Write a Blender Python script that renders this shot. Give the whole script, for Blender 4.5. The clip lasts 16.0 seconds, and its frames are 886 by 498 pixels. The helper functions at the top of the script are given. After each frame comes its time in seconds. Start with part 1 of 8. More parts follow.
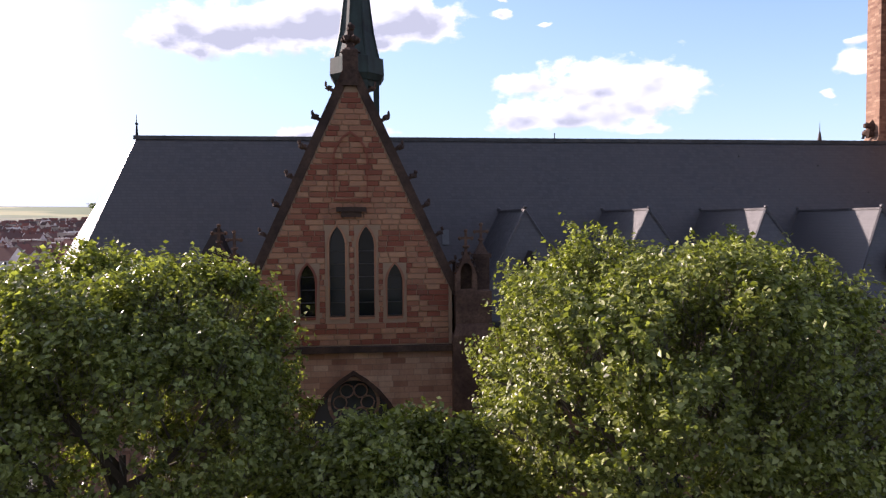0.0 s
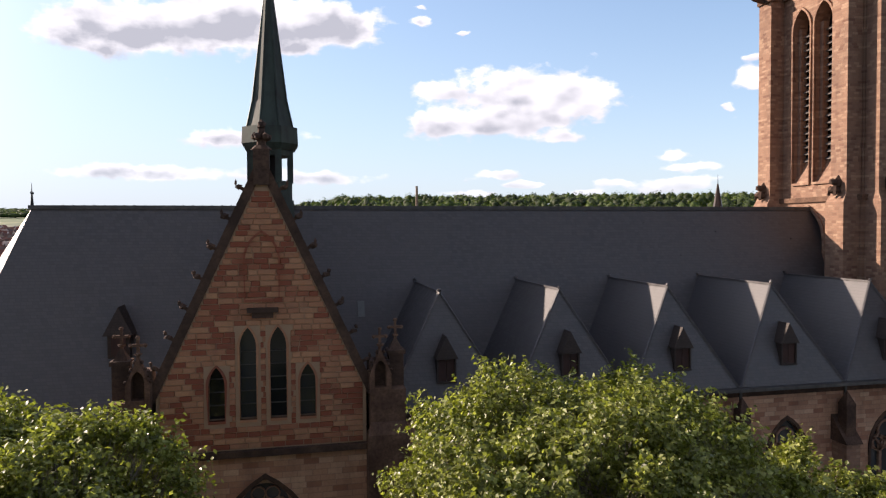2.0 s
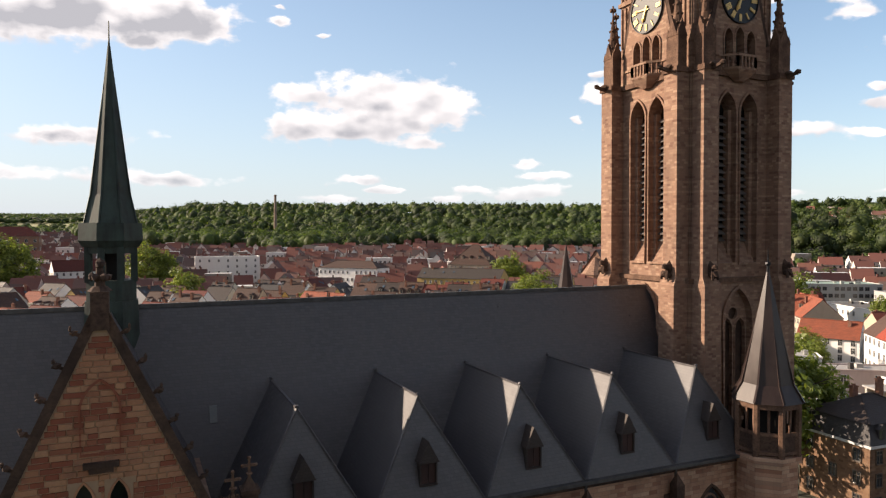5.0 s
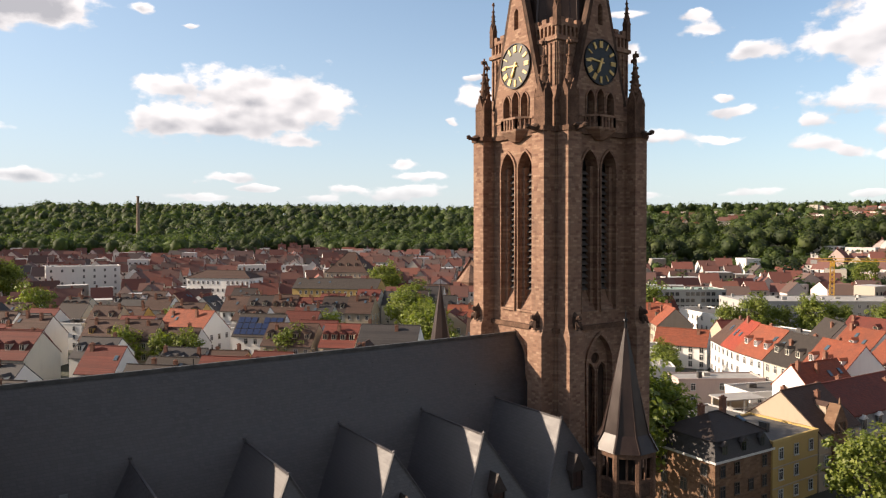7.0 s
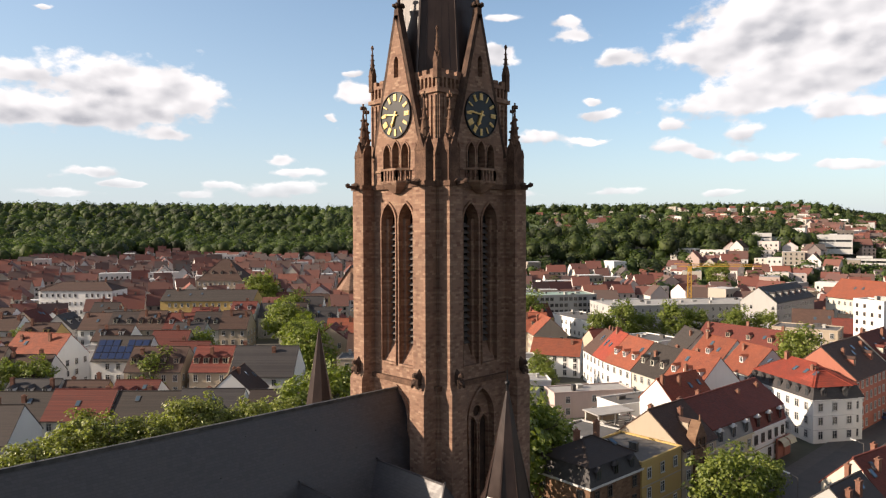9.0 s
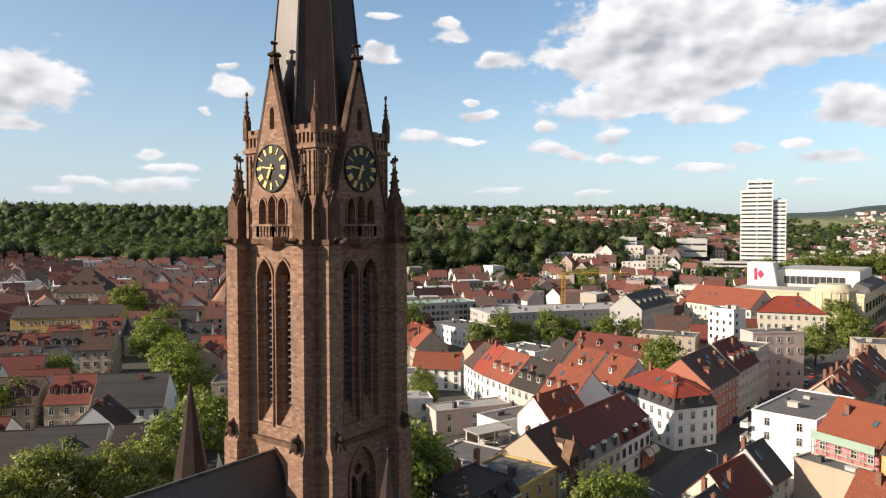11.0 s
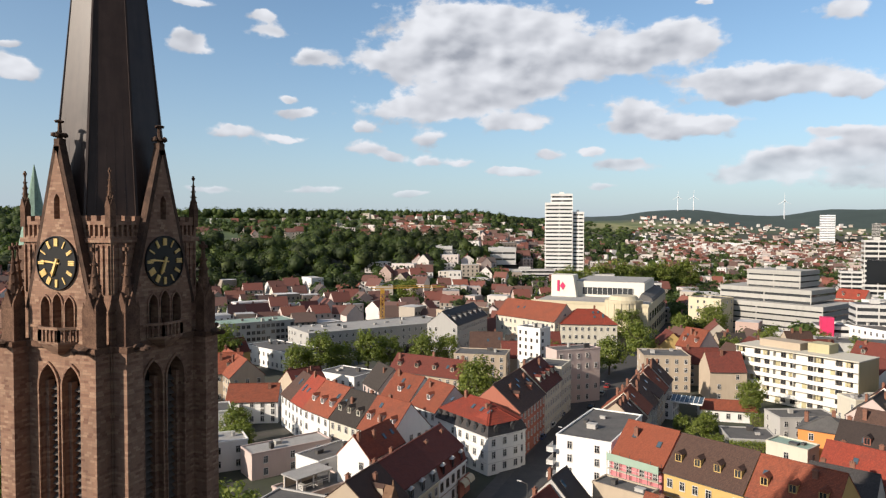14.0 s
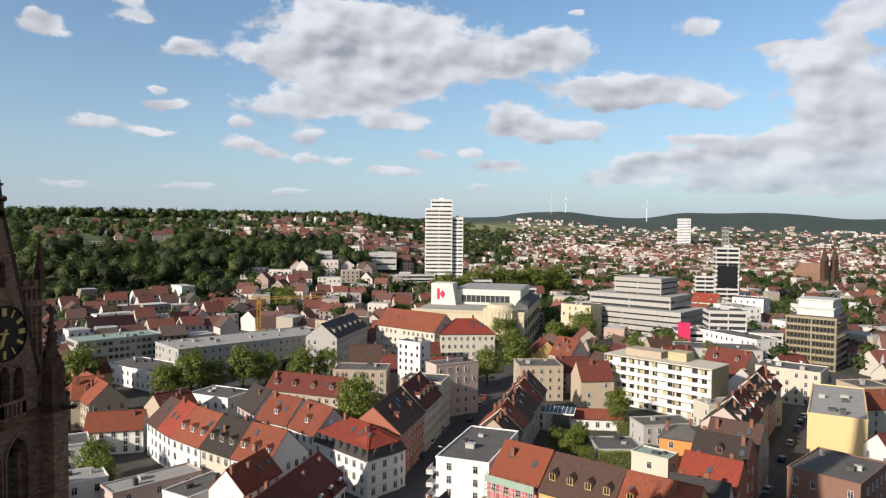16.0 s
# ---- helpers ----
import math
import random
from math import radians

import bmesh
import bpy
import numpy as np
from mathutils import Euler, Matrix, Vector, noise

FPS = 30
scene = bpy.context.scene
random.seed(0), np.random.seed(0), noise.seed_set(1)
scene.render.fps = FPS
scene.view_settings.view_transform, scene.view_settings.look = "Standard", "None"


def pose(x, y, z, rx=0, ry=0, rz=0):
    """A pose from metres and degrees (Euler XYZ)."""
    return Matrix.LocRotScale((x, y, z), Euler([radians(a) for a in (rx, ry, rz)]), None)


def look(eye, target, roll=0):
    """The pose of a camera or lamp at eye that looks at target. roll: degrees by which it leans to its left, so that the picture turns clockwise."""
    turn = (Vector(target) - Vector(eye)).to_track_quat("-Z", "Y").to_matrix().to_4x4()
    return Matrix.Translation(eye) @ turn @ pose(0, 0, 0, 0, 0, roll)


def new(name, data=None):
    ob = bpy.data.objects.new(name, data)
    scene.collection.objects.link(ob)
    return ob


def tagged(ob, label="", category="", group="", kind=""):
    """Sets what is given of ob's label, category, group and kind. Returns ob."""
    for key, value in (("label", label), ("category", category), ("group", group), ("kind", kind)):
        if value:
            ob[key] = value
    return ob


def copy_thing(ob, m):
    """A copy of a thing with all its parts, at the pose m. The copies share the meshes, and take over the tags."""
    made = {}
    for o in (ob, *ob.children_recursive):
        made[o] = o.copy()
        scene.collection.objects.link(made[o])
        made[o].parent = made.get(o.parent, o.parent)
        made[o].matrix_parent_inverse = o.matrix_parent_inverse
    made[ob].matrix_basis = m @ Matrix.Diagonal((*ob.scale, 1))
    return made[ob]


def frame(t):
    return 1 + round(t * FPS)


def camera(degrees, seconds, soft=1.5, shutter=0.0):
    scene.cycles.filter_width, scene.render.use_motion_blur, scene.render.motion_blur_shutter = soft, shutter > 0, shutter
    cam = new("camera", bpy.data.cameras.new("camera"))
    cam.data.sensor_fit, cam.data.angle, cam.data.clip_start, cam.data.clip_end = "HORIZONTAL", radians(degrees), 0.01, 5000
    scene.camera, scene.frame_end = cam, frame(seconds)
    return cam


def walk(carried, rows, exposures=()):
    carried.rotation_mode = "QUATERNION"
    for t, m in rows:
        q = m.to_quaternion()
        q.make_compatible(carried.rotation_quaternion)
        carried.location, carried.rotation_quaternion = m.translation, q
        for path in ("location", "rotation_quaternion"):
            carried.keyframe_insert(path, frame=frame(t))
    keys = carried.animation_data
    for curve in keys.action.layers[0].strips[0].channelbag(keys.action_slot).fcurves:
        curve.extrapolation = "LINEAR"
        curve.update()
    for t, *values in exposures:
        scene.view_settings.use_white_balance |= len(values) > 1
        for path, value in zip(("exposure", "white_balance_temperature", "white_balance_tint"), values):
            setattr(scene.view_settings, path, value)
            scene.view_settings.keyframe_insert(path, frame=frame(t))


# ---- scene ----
cam = camera(65.4, 16.0, 1.25)
PATH = [
    (0, (0.302, 0.184, 23.540), (0.5039, 2.1724, 23.4650), -0.3),
    (0.5, (0.342, 0.189, 24.724), (0.6003, 2.1708, 24.6476), -0.22),
    (1, (0.376, 0.206, 25.840), (0.6951, 2.1791, 25.7715), -0.18),
    (1.5, (0.454, 0.200, 26.909), (0.8285, 2.1634, 26.8413), -0.17),
    (2, (0.611, 0.135, 27.941), (1.0416, 2.0873, 27.8818), -0.28),
    (2.5, (0.749, 0.087, 29.010), (1.2323, 2.0273, 28.9540), -0.33),
    (3, (0.776, 0.136, 30.096), (1.3235, 2.0589, 30.0370), -0.25),
    (3.5, (0.762, 0.191, 31.114), (1.3690, 2.0955, 31.0571), -0.2),
    (4, (0.749, 0.206, 32.117), (1.4171, 2.0904, 32.0650), -0.2),
    (6.5, (1.013, 0.092, 37.399), (2.0590, 1.7961, 37.3550), 0),
    (7, (1.088, 0.140, 38.605), (2.2083, 1.7961, 38.5583), -0.08),
    (7.5, (1.232, 0.353, 39.800), (2.4201, 1.9608, 39.7464), -0.12),
    (8, (1.501, 0.772, 41.026), (2.7603, 2.3256, 40.9741), -0.17),
    (8.5, (1.856, 1.209, 42.291), (3.1789, 2.7070, 42.2356), -0.2),
    (9, (2.278, 1.602, 43.595), (3.6659, 3.0409, 43.5400), -0.2),
    (11.5, (3.004, 2.034, 49.967), (4.6667, 3.1438, 49.9060), -0.2),
    (12, (3.155, 2.123, 51.278), (4.8660, 3.1582, 51.2183), -0.25),
    (12.5, (3.359, 2.262, 52.577), (5.1107, 3.2250, 52.5151), -0.2),
    (13, (3.574, 2.379, 53.889), (5.3672, 3.2635, 53.8272), -0.1),
    (13.5, (3.803, 2.491, 55.238), (5.6305, 3.3019, 55.1746), 0),
    (14, (4.056, 2.637, 56.588), (5.9186, 3.3635, 56.5260), 0.1),
    (14.5, (4.366, 2.837, 57.942), (6.2565, 3.4849, 57.8769), 0.23),
    (15, (4.697, 3.053, 59.278), (6.6159, 3.6143, 59.2169), 0.38),
    (15.5, (4.996, 3.099, 60.528), (6.9356, 3.5834, 60.4624), 0.47),
    (16, (5.379, 2.931, 61.806), (7.3384, 3.3269, 61.7430), 0.5),
]
walk(cam, [(t, look(eye, target, roll)) for t, eye, target, roll in PATH],
     [(0.0, 1.23, 6000, 27), (2.0, 1.06, 6500, 20), (4.0, 1.0, 6900, 17), (7.0, 0.95, 6900, 16), (9.0, 0.88, 6750, 15), (12.5, 0.6, 6350, 12), (16.0, 0.38, 6150, 12)])

# ---- sky, sun ----
SUN_AZ, SUN_EL = -52.0, 23.0   # degrees from +y towards +x, and above the horizon
world = bpy.data.worlds.new("sky")
scene.world = world
world.use_nodes = True
wn, wl = world.node_tree.nodes, world.node_tree.links
wn.clear()


def wmath(op, a, b=None, c=None, clamp=False):
    n = wn.new("ShaderNodeMath")
    n.operation, n.use_clamp = op, clamp
    for i, v in enumerate((a, b, c)):
        if v is None:
            continue
        if isinstance(v, (int, float)):
            n.inputs[i].default_value = v
        else:
            wl.new(v, n.inputs[i])
    return n.outputs[0]


def wmix(fac, a, b):
    n = wn.new("ShaderNodeMix")
    n.data_type = "RGBA"
    for i, v in ((0, fac), (6, a), (7, b)):
        if isinstance(v, (int, float)):
            n.inputs[i].default_value = v
        elif isinstance(v, tuple):
            n.inputs[i].default_value = (*v, 1)
        else:
            wl.new(v, n.inputs[i])
    return n.outputs[2]


def wvec(op, a, b=None, c=None):
    n = wn.new("ShaderNodeVectorMath")
    n.operation = op
    for i, v in enumerate((a, b, c)):
        if v is None:
            continue
        if isinstance(v, tuple):
            n.inputs[i].default_value = v
        else:
            wl.new(v, n.inputs[i])
    return n.outputs[1] if op in ("LENGTH", "DOT_PRODUCT") else n.outputs[0]


def wnoise(vec, scale, detail, rough=0.55, colour=False):
    n = wn.new("ShaderNodeTexNoise")
    n.noise_dimensions = "3D"
    wl.new(vec, n.inputs["Vector"])
    n.inputs["Scale"].default_value = scale
    n.inputs["Detail"].default_value = detail
    n.inputs["Roughness"].default_value = rough
    return n.outputs["Color" if colour else "Fac"]


# cumulus clouds: (azimuth, elevation, half width, half height) in degrees
CLOUDS_A = [
    (-14.5, 14.4, 4.2, 1.7), (-9.4, 15, 4.6, 1.9), (-4.2, 15.9, 4.5, 2), (0.4, 16.3, 4.3, 1.8), (4.8, 16, 3.1, 1.5), (0.8, 14.2, 1.3, 0.5),
    (10.6, 17.6, 0.6, 0.2), (10.6, 16.5, 1, 0.4), (14.2, 15.7, 0.8, 0.2), (19, 11, 6, 2.1), (24.1, 10.4, 2.7, 1.1), (11.6, 11.2, 2.1, 0.7),
    (12, 8.6, 2.9, 1.2), (16.7, 8.3, 3.3, 0.9), (20, 8.9, 3.2, 0.9), (22.5, 7.3, 2.1, 0.5), (16.5, 4.5, 2.4, 0.4), (19.3, 3.7, 1.2, 0.3),
    (30.6, 5.7, 1.3, 0.4), (31.7, 4.7, 2.6, 0.4), (30, 3.1, 2.2, 0.6), (33, 3.5, 1.7, 0.5),
]
CLOUDS_B = [
    (54.3, 16.5, 1.3, 0.5), (54.3, 15.3, 1.7, 0.6), (48.5, 14.5, 1.1, 0.6), (58.1, 13.4, 1.7, 0.8), (36.4, 11.1, 1.3, 0.8), 
    (26.1, 3.6, 1.9, 0.35), (18.9, 3.6, 2.3, 0.3), (56.9, 9.2, 2, 0.5), (56.2, 10.3, 0.9, 0.3),
    (51.9, 7.5, 1.6, 0.6), (55.8, 7.1, 2.2, 0.4), (62.3, 6.5, 1.7, 0.6), (67.4, 7.2, 1.4, 0.7), (64.4, 5.9, 1.2, 0.4), (67.2, 5.5, 1.4, 0.4),
    (70.1, 5.3, 1.3, 0.5), (74.3, 4.7, 1.7, 0.3), (48.5, 17, 1.4, 0.3),
]
CLOUDS_C = [
    (37, 10.8, 1.7, 0.7), (36.9, 12.6, 1.2, 0.3), (34.8, 9.1, 0.6, 0.2),
    (68.5, 16.1, 5, 2.5), (75.2, 15.7, 6.1, 1.9), (65.3, 13.4, 4.9, 1.1), (73.9, 12.6, 7.5, 1.6), (83.6, 13.8, 5.2, 1.7),
    (87.8, 14.3, 2.8, 1.5), (66.7, 9.6, 5.1, 1.3), (73, 10.7, 4.9, 1.3), (74.6, 8.5, 2.6, 0.7), (62.2, 8.1, 1.1, 0.4), (74.3, 4.6, 1.8, 0.3),
]
CLOUDS_D = [
    (86.8, 7.9, 4.7, 1), (84.2, 9, 2.2, 1.2), (89.7, 7.9, 1.8, 0.5), (91.5, 10.8, 3.8, 1.2), (80.6, 6, 1.5, 0.4), (83.3, 5.1, 2.2, 0.6),
    (77.4, 5.9, 1.1, 0.4), (81.6, 3.5, 1.2, 0.3),
]
CLOUDS_E = [
    (94.8, 10.9, 5.1, 1.2), (99.2, 9.9, 2, 0.8), (98.7, 15.2, 1.7, 0.8), (89.2, 16.8, 0.7, 0.2), (106.9, 12, 3.6, 1.2), (109.6, 14.7, 3.1, 1.5),
    (104.6, 13.4, 2.6, 0.4), (108.4, 9.8, 3.9, 1.6), (108.8, 7.4, 3.8, 1.6), (94.3, 5.4, 2.6, 0.8), (92.6, 4, 3.3, 0.7), (98.5, 5.3, 3.3, 1),
    (103.3, 6, 5, 1.3), (108.1, 5.2, 5, 1.8), (101.4, 3.5, 5.2, 0.8), (98.7, 7.1, 2.3, 0.4), (108.9, 3.2, 4.2, 0.8), (48.3, 13.6, 1.5, 0.6),
]
CLOUDS_LOW = [(-11.0, 4.4, 7.0, 0.7), (2.0, 4.2, 5.0, 0.6), (-4.0, 7.2, 5.0, 0.8), (50.0, 2.9, 2.0, 0.4), (58.0, 3.1, 2.4, 0.4), (15.0, 2.8, 2.6, 0.4), (24.0, 3.0, 2.2, 0.35), (66.0, 2.8, 1.8, 0.3)]
tc = wn.new("ShaderNodeTexCoord")
direction = tc.outputs["Generated"]
split = wn.new("ShaderNodeSeparateXYZ")
wl.new(direction, split.inputs[0])
azim = wmath("MULTIPLY", wmath("ARCTAN2", split.outputs[0], split.outputs[1]), 57.2958)
elev = wmath("MULTIPLY", wmath("ARCSINE", split.outputs[2]), 57.2958)
join = wn.new("ShaderNodeCombineXYZ")
wl.new(azim, join.inputs[0])
wl.new(elev, join.inputs[1])
flat = join.outputs[0]
# clouds look flatter towards the horizon: noise space squeezed there
ncoord = wvec("MULTIPLY", flat, (0.62, 1.0, 1.0))
warp = wvec("SUBTRACT", wnoise(ncoord, 0.5, 3, 0.6, True), (0.5, 0.5, 0.5))
point = wvec("MULTIPLY_ADD", warp, (2.2, 1.2, 0.0), flat)
# every heap adds to one soft field; its height within the heap tells top from base
field, upper = None, None
for a, e, w, h in CLOUDS_A + CLOUDS_B + CLOUDS_C + CLOUDS_D + CLOUDS_E + CLOUDS_LOW:
    rel = wvec("MULTIPLY_ADD", point, (1 / (w * 1.12), 1 / (h * 1.15), 0), (-a / (w * 1.12), -e / (h * 1.15), 0))
    weight = wmath("POWER", 0.25, wvec("DOT_PRODUCT", rel, rel))
    part_up = wmath("MULTIPLY", weight, wvec("DOT_PRODUCT", rel, (0.0, 1.0, 0.0)))
    field = weight if field is None else wmath("ADD", field, weight)
    upper = part_up if upper is None else wmath("ADD", upper, part_up)
upper = wmath("DIVIDE", upper, wmath("MAXIMUM", field, 0.0001))
# out of view, added broken cloud; its grey sets ambient light and reflections
hood = wnoise(direction, 2.6, 5, 0.6)
behind = wmath("MULTIPLY", wmath("SUBTRACT", wmath("ABSOLUTE", wmath("SUBTRACT", azim, 46.0)), 74.0), 0.08, clamp=True)
outside = wmath("MULTIPLY", wmath("MAXIMUM", wmath("MULTIPLY", wmath("SUBTRACT", elev, 19.0), 0.1, clamp=True), behind), wmath("MULTIPLY", wmath("SUBTRACT", hood, 0.42), 7.0, clamp=True))
puff = wnoise(ncoord, 0.75, 7, 0.55)
fine = wmath("MULTIPLY", wmath("SUBTRACT", puff, 0.5), 1.5)
body = wmath("ADD", wmath("SUBTRACT", wmath("MINIMUM", field, 1.25), 0.33), fine)
cover = wmath("MULTIPLY", body, 3.6, clamp=True)
cover = wmath("MULTIPLY", cover, wmath("MULTIPLY_ADD", body, 1.5, 0.5, clamp=True))
# low clouds fade into the haze
cover = wmath("MULTIPLY", cover, wmath("MULTIPLY_ADD", elev, 0.1, 0.4, clamp=True))
# relief: lit from above and from the sun's side, grey where the heap is deep
shifted = wvec("ADD", ncoord, (0.35, -0.6, 0.0))
relief = wmath("SUBTRACT", wnoise(shifted, 0.5, 2, 0.4), wnoise(ncoord, 0.5, 2, 0.4))
grey = wmath("SUBTRACT", wnoise(ncoord, 0.33, 3, 0.5), 0.43)
deep = wmath("MULTIPLY", wmath("SUBTRACT", body, 0.3), 1.3, clamp=True)
lum = wmath("MULTIPLY_ADD", relief, 1.15, wmath("MULTIPLY_ADD", wmath("MAXIMUM", wmath("MINIMUM", upper, 0.8), -0.9), 0.24, 0.82))
lum = wmath("SUBTRACT", lum, wmath("MULTIPLY", wmath("MULTIPLY", grey, deep), 1.5))
SUN_WAY = (math.sin(radians(SUN_AZ)) * math.cos(radians(SUN_EL)), math.cos(radians(SUN_AZ)) * math.cos(radians(SUN_EL)), math.sin(radians(SUN_EL)))
sun_dot = wmath("MAXIMUM", wvec("DOT_PRODUCT", direction, SUN_WAY), 0.0)
backlit = wmath("MULTIPLY", wmath("SUBTRACT", sun_dot, 0.25), 1.7, clamp=True)
lum = wmath("SUBTRACT", lum, wmath("MULTIPLY", wmath("MULTIPLY", backlit, deep), wmath("MULTIPLY_ADD", wmath("MINIMUM", upper, 0.6), -0.6, 0.62)))
lum = wmath("MAXIMUM", wmath("MINIMUM", lum, 1.0), 0.3)
sky = wn.new("ShaderNodeTexSky")
sky.sky_type, sky.sun_disc = "NISHITA", False
sky.sun_elevation, sky.sun_rotation = radians(SUN_EL), radians(SUN_AZ)
sky.altitude, sky.air_density, sky.dust_density, sky.ozone_density = 250, 1.0, 0.5, 0.7
tint = wn.new("ShaderNodeMix")
tint.data_type = "RGBA"
wl.new(lum, tint.inputs[0])
tint.inputs[6].default_value = (0.27, 0.31, 0.39, 1)
tint.inputs[7].default_value = (1.32, 1.33, 1.34, 1)
SKY = 0.215
scaled = wvec("SCALE", sky.outputs[0])
scaled.node.inputs["Scale"].default_value = SKY
scaled = wvec("MULTIPLY", scaled, (0.84, 0.99, 1.05))
# pale haze low over the land
low = wmath("MULTIPLY", wmath("POWER", 2.718, wmath("MULTIPLY", wmath("MAXIMUM", elev, 0.0), -0.14)), 0.95)
sun_way = (math.sin(radians(SUN_AZ)), math.cos(radians(SUN_AZ)), 0.0)
veil = wmath("MULTIPLY_ADD", wvec("DOT_PRODUCT", direction, sun_way), 0.6, 0.22, clamp=True)
veil = wmath("MULTIPLY", veil, wmath("POWER", 2.718, wmath("MULTIPLY", wmath("MAXIMUM", elev, 0.0), -0.035)))
hazy = wmix(veil, scaled, (0.56, 0.655, 0.735))
hazy = wmix(low, hazy, (0.72, 0.83, 0.96))
# bright aureole round the sun, which itself stands out of view
aureole = wmath("MULTIPLY", wmath("POWER", sun_dot, 14.0), 0.93)
open_sky = wmath("MULTIPLY_ADD", sun_dot, -3.2, 3.0, clamp=True)
hazy = wmix(aureole, hazy, (2.3, 2.2, 2.05))
# grey of the unseen added cloud, toned as fill light
mixed = wmix(wmath("MULTIPLY", outside, open_sky), wmix(cover, hazy, tint.outputs[2]), (0.42, 0.41, 0.41))
bg = wn.new("ShaderNodeBackground")
wl.new(mixed, bg.inputs["Color"])
bg.inputs["Strength"].default_value = 0.46
out = wn.new("ShaderNodeOutputWorld")
wl.new(bg.outputs[0], out.inputs[0])

sun_data = bpy.data.lights.new("sun", "SUN")
sun_data.energy, sun_data.angle, sun_data.color = 4.8, radians(0.55), (1.0, 0.86, 0.68)
sun = new("sun", sun_data)
sa, se = radians(SUN_AZ), radians(SUN_EL)
SUN_DIR = Vector((math.sin(sa) * math.cos(se), math.cos(sa) * math.cos(se), math.sin(se)))
sun.matrix_world = look(SUN_DIR * 200, (0, 0, 0))

# ---- materials ----
class Nodes:
    """A small helper round one node material."""

    def __init__(self, name):
        self.mat = bpy.data.materials.new(name)
        self.mat.use_nodes = True
        self.n, self.l = self.mat.node_tree.nodes, self.mat.node_tree.links
        self.bsdf = self.n["Principled BSDF"]
        self.geo = None

    def put(self, v, socket):
        if v is None:
            return
        if isinstance(v, (int, float)):
            socket.default_value = v
        elif isinstance(v, tuple):
            socket.default_value = (*v, 1) if len(v) == 3 and socket.type == "RGBA" else v
        else:
            self.l.new(v, socket)

    def math(self, op, a, b=None, c=None, clamp=False):
        n = self.n.new("ShaderNodeMath")
        n.operation, n.use_clamp = op, clamp
        for i, v in enumerate((a, b, c)):
            self.put(v, n.inputs[i])
        return n.outputs[0]

    def mix(self, fac, a, b, blend="MIX"):
        n = self.n.new("ShaderNodeMix")
        n.data_type, n.blend_type = "RGBA", blend
        self.put(fac, n.inputs[0]), self.put(a, n.inputs[6]), self.put(b, n.inputs[7])
        return n.outputs[2]

    def pos(self):
        if self.geo is None:
            g = self.n.new("ShaderNodeNewGeometry")
            s = self.n.new("ShaderNodeSeparateXYZ")
            self.l.new(g.outputs["Position"], s.inputs[0])
            self.geo = (g.outputs["Position"], s.outputs[0], s.outputs[1], s.outputs[2], g.outputs["Random Per Island"])
        return self.geo

    def obj_random(self):
        return self.n.new("ShaderNodeObjectInfo").outputs["Random"]

    def xyz(self, x, y, z):
        n = self.n.new("ShaderNodeCombineXYZ")
        for i, v in enumerate((x, y, z)):
            self.put(v, n.inputs[i])
        return n.outputs[0]

    def noise(self, scale, detail=4, rough=0.55, vec=None):
        n = self.n.new("ShaderNodeTexNoise")
        self.l.new(vec if vec is not None else self.pos()[0], n.inputs["Vector"])
        n.inputs["Scale"].default_value, n.inputs["Detail"].default_value, n.inputs["Roughness"].default_value = scale, detail, rough
        return n.outputs["Fac"]

    def white(self, vec):
        n = self.n.new("ShaderNodeTexWhiteNoise")
        n.noise_dimensions = "3D"
        self.l.new(vec, n.inputs["Vector"])
        return n.outputs["Value"]

    def ramp(self, fac, *stops):
        n = self.n.new("ShaderNodeValToRGB")
        self.l.new(fac, n.inputs[0])
        while len(n.color_ramp.elements) < len(stops):
            n.color_ramp.elements.new(0.5)
        for el, (p, c) in zip(n.color_ramp.elements, stops):
            el.position, el.color = p, (*c, 1)
        return n.outputs[0]

    def courses(self, width, height, u=None, jitter=0.0):
        """A bond of blocks on upright faces: a random number for each block, and a mask that is 1 in the joints."""
        _, x, y, z, _ = self.pos()
        u = u if u is not None else self.math("ADD", x, y)
        row = self.math("FLOOR", self.math("DIVIDE", z, height))
        shift = self.math("MULTIPLY", self.white(self.xyz(row, 3.3, 0.0)), 1.0)
        col_f = self.math("ADD", self.math("DIVIDE", u, width), shift)
        col = self.math("FLOOR", col_f)
        rnd = self.white(self.xyz(row, col, 1.7))
        fu = self.math("FRACT", col_f)
        fz = self.math("FRACT", self.math("DIVIDE", z, height))
        jw = 0.022
        edge_u = self.math("MINIMUM", fu, self.math("SUBTRACT", 1.0, fu))
        edge_z = self.math("MINIMUM", fz, self.math("SUBTRACT", 1.0, fz))
        joint = self.math("MAXIMUM", self.math("LESS_THAN", edge_u, jw / width), self.math("LESS_THAN", edge_z, jw / height))
        return rnd, joint

    def done(self, colour, rough=0.8, metal=0.0, bump=None, strength=0.4, dist=0.02, spec=None):
        self.put(colour, self.bsdf.inputs["Base Color"])
        self.put(rough, self.bsdf.inputs["Roughness"])
        self.put(metal, self.bsdf.inputs["Metallic"])
        if spec is not None:
            self.bsdf.inputs["Specular IOR Level"].default_value = spec
        if bump is not None:
            b = self.n.new("ShaderNodeBump")
            b.inputs["Strength"].default_value, b.inputs["Distance"].default_value = strength, dist
            self.l.new(bump, b.inputs["Height"])
            self.l.new(b.outputs[0], self.bsdf.inputs["Normal"])
        return self.mat


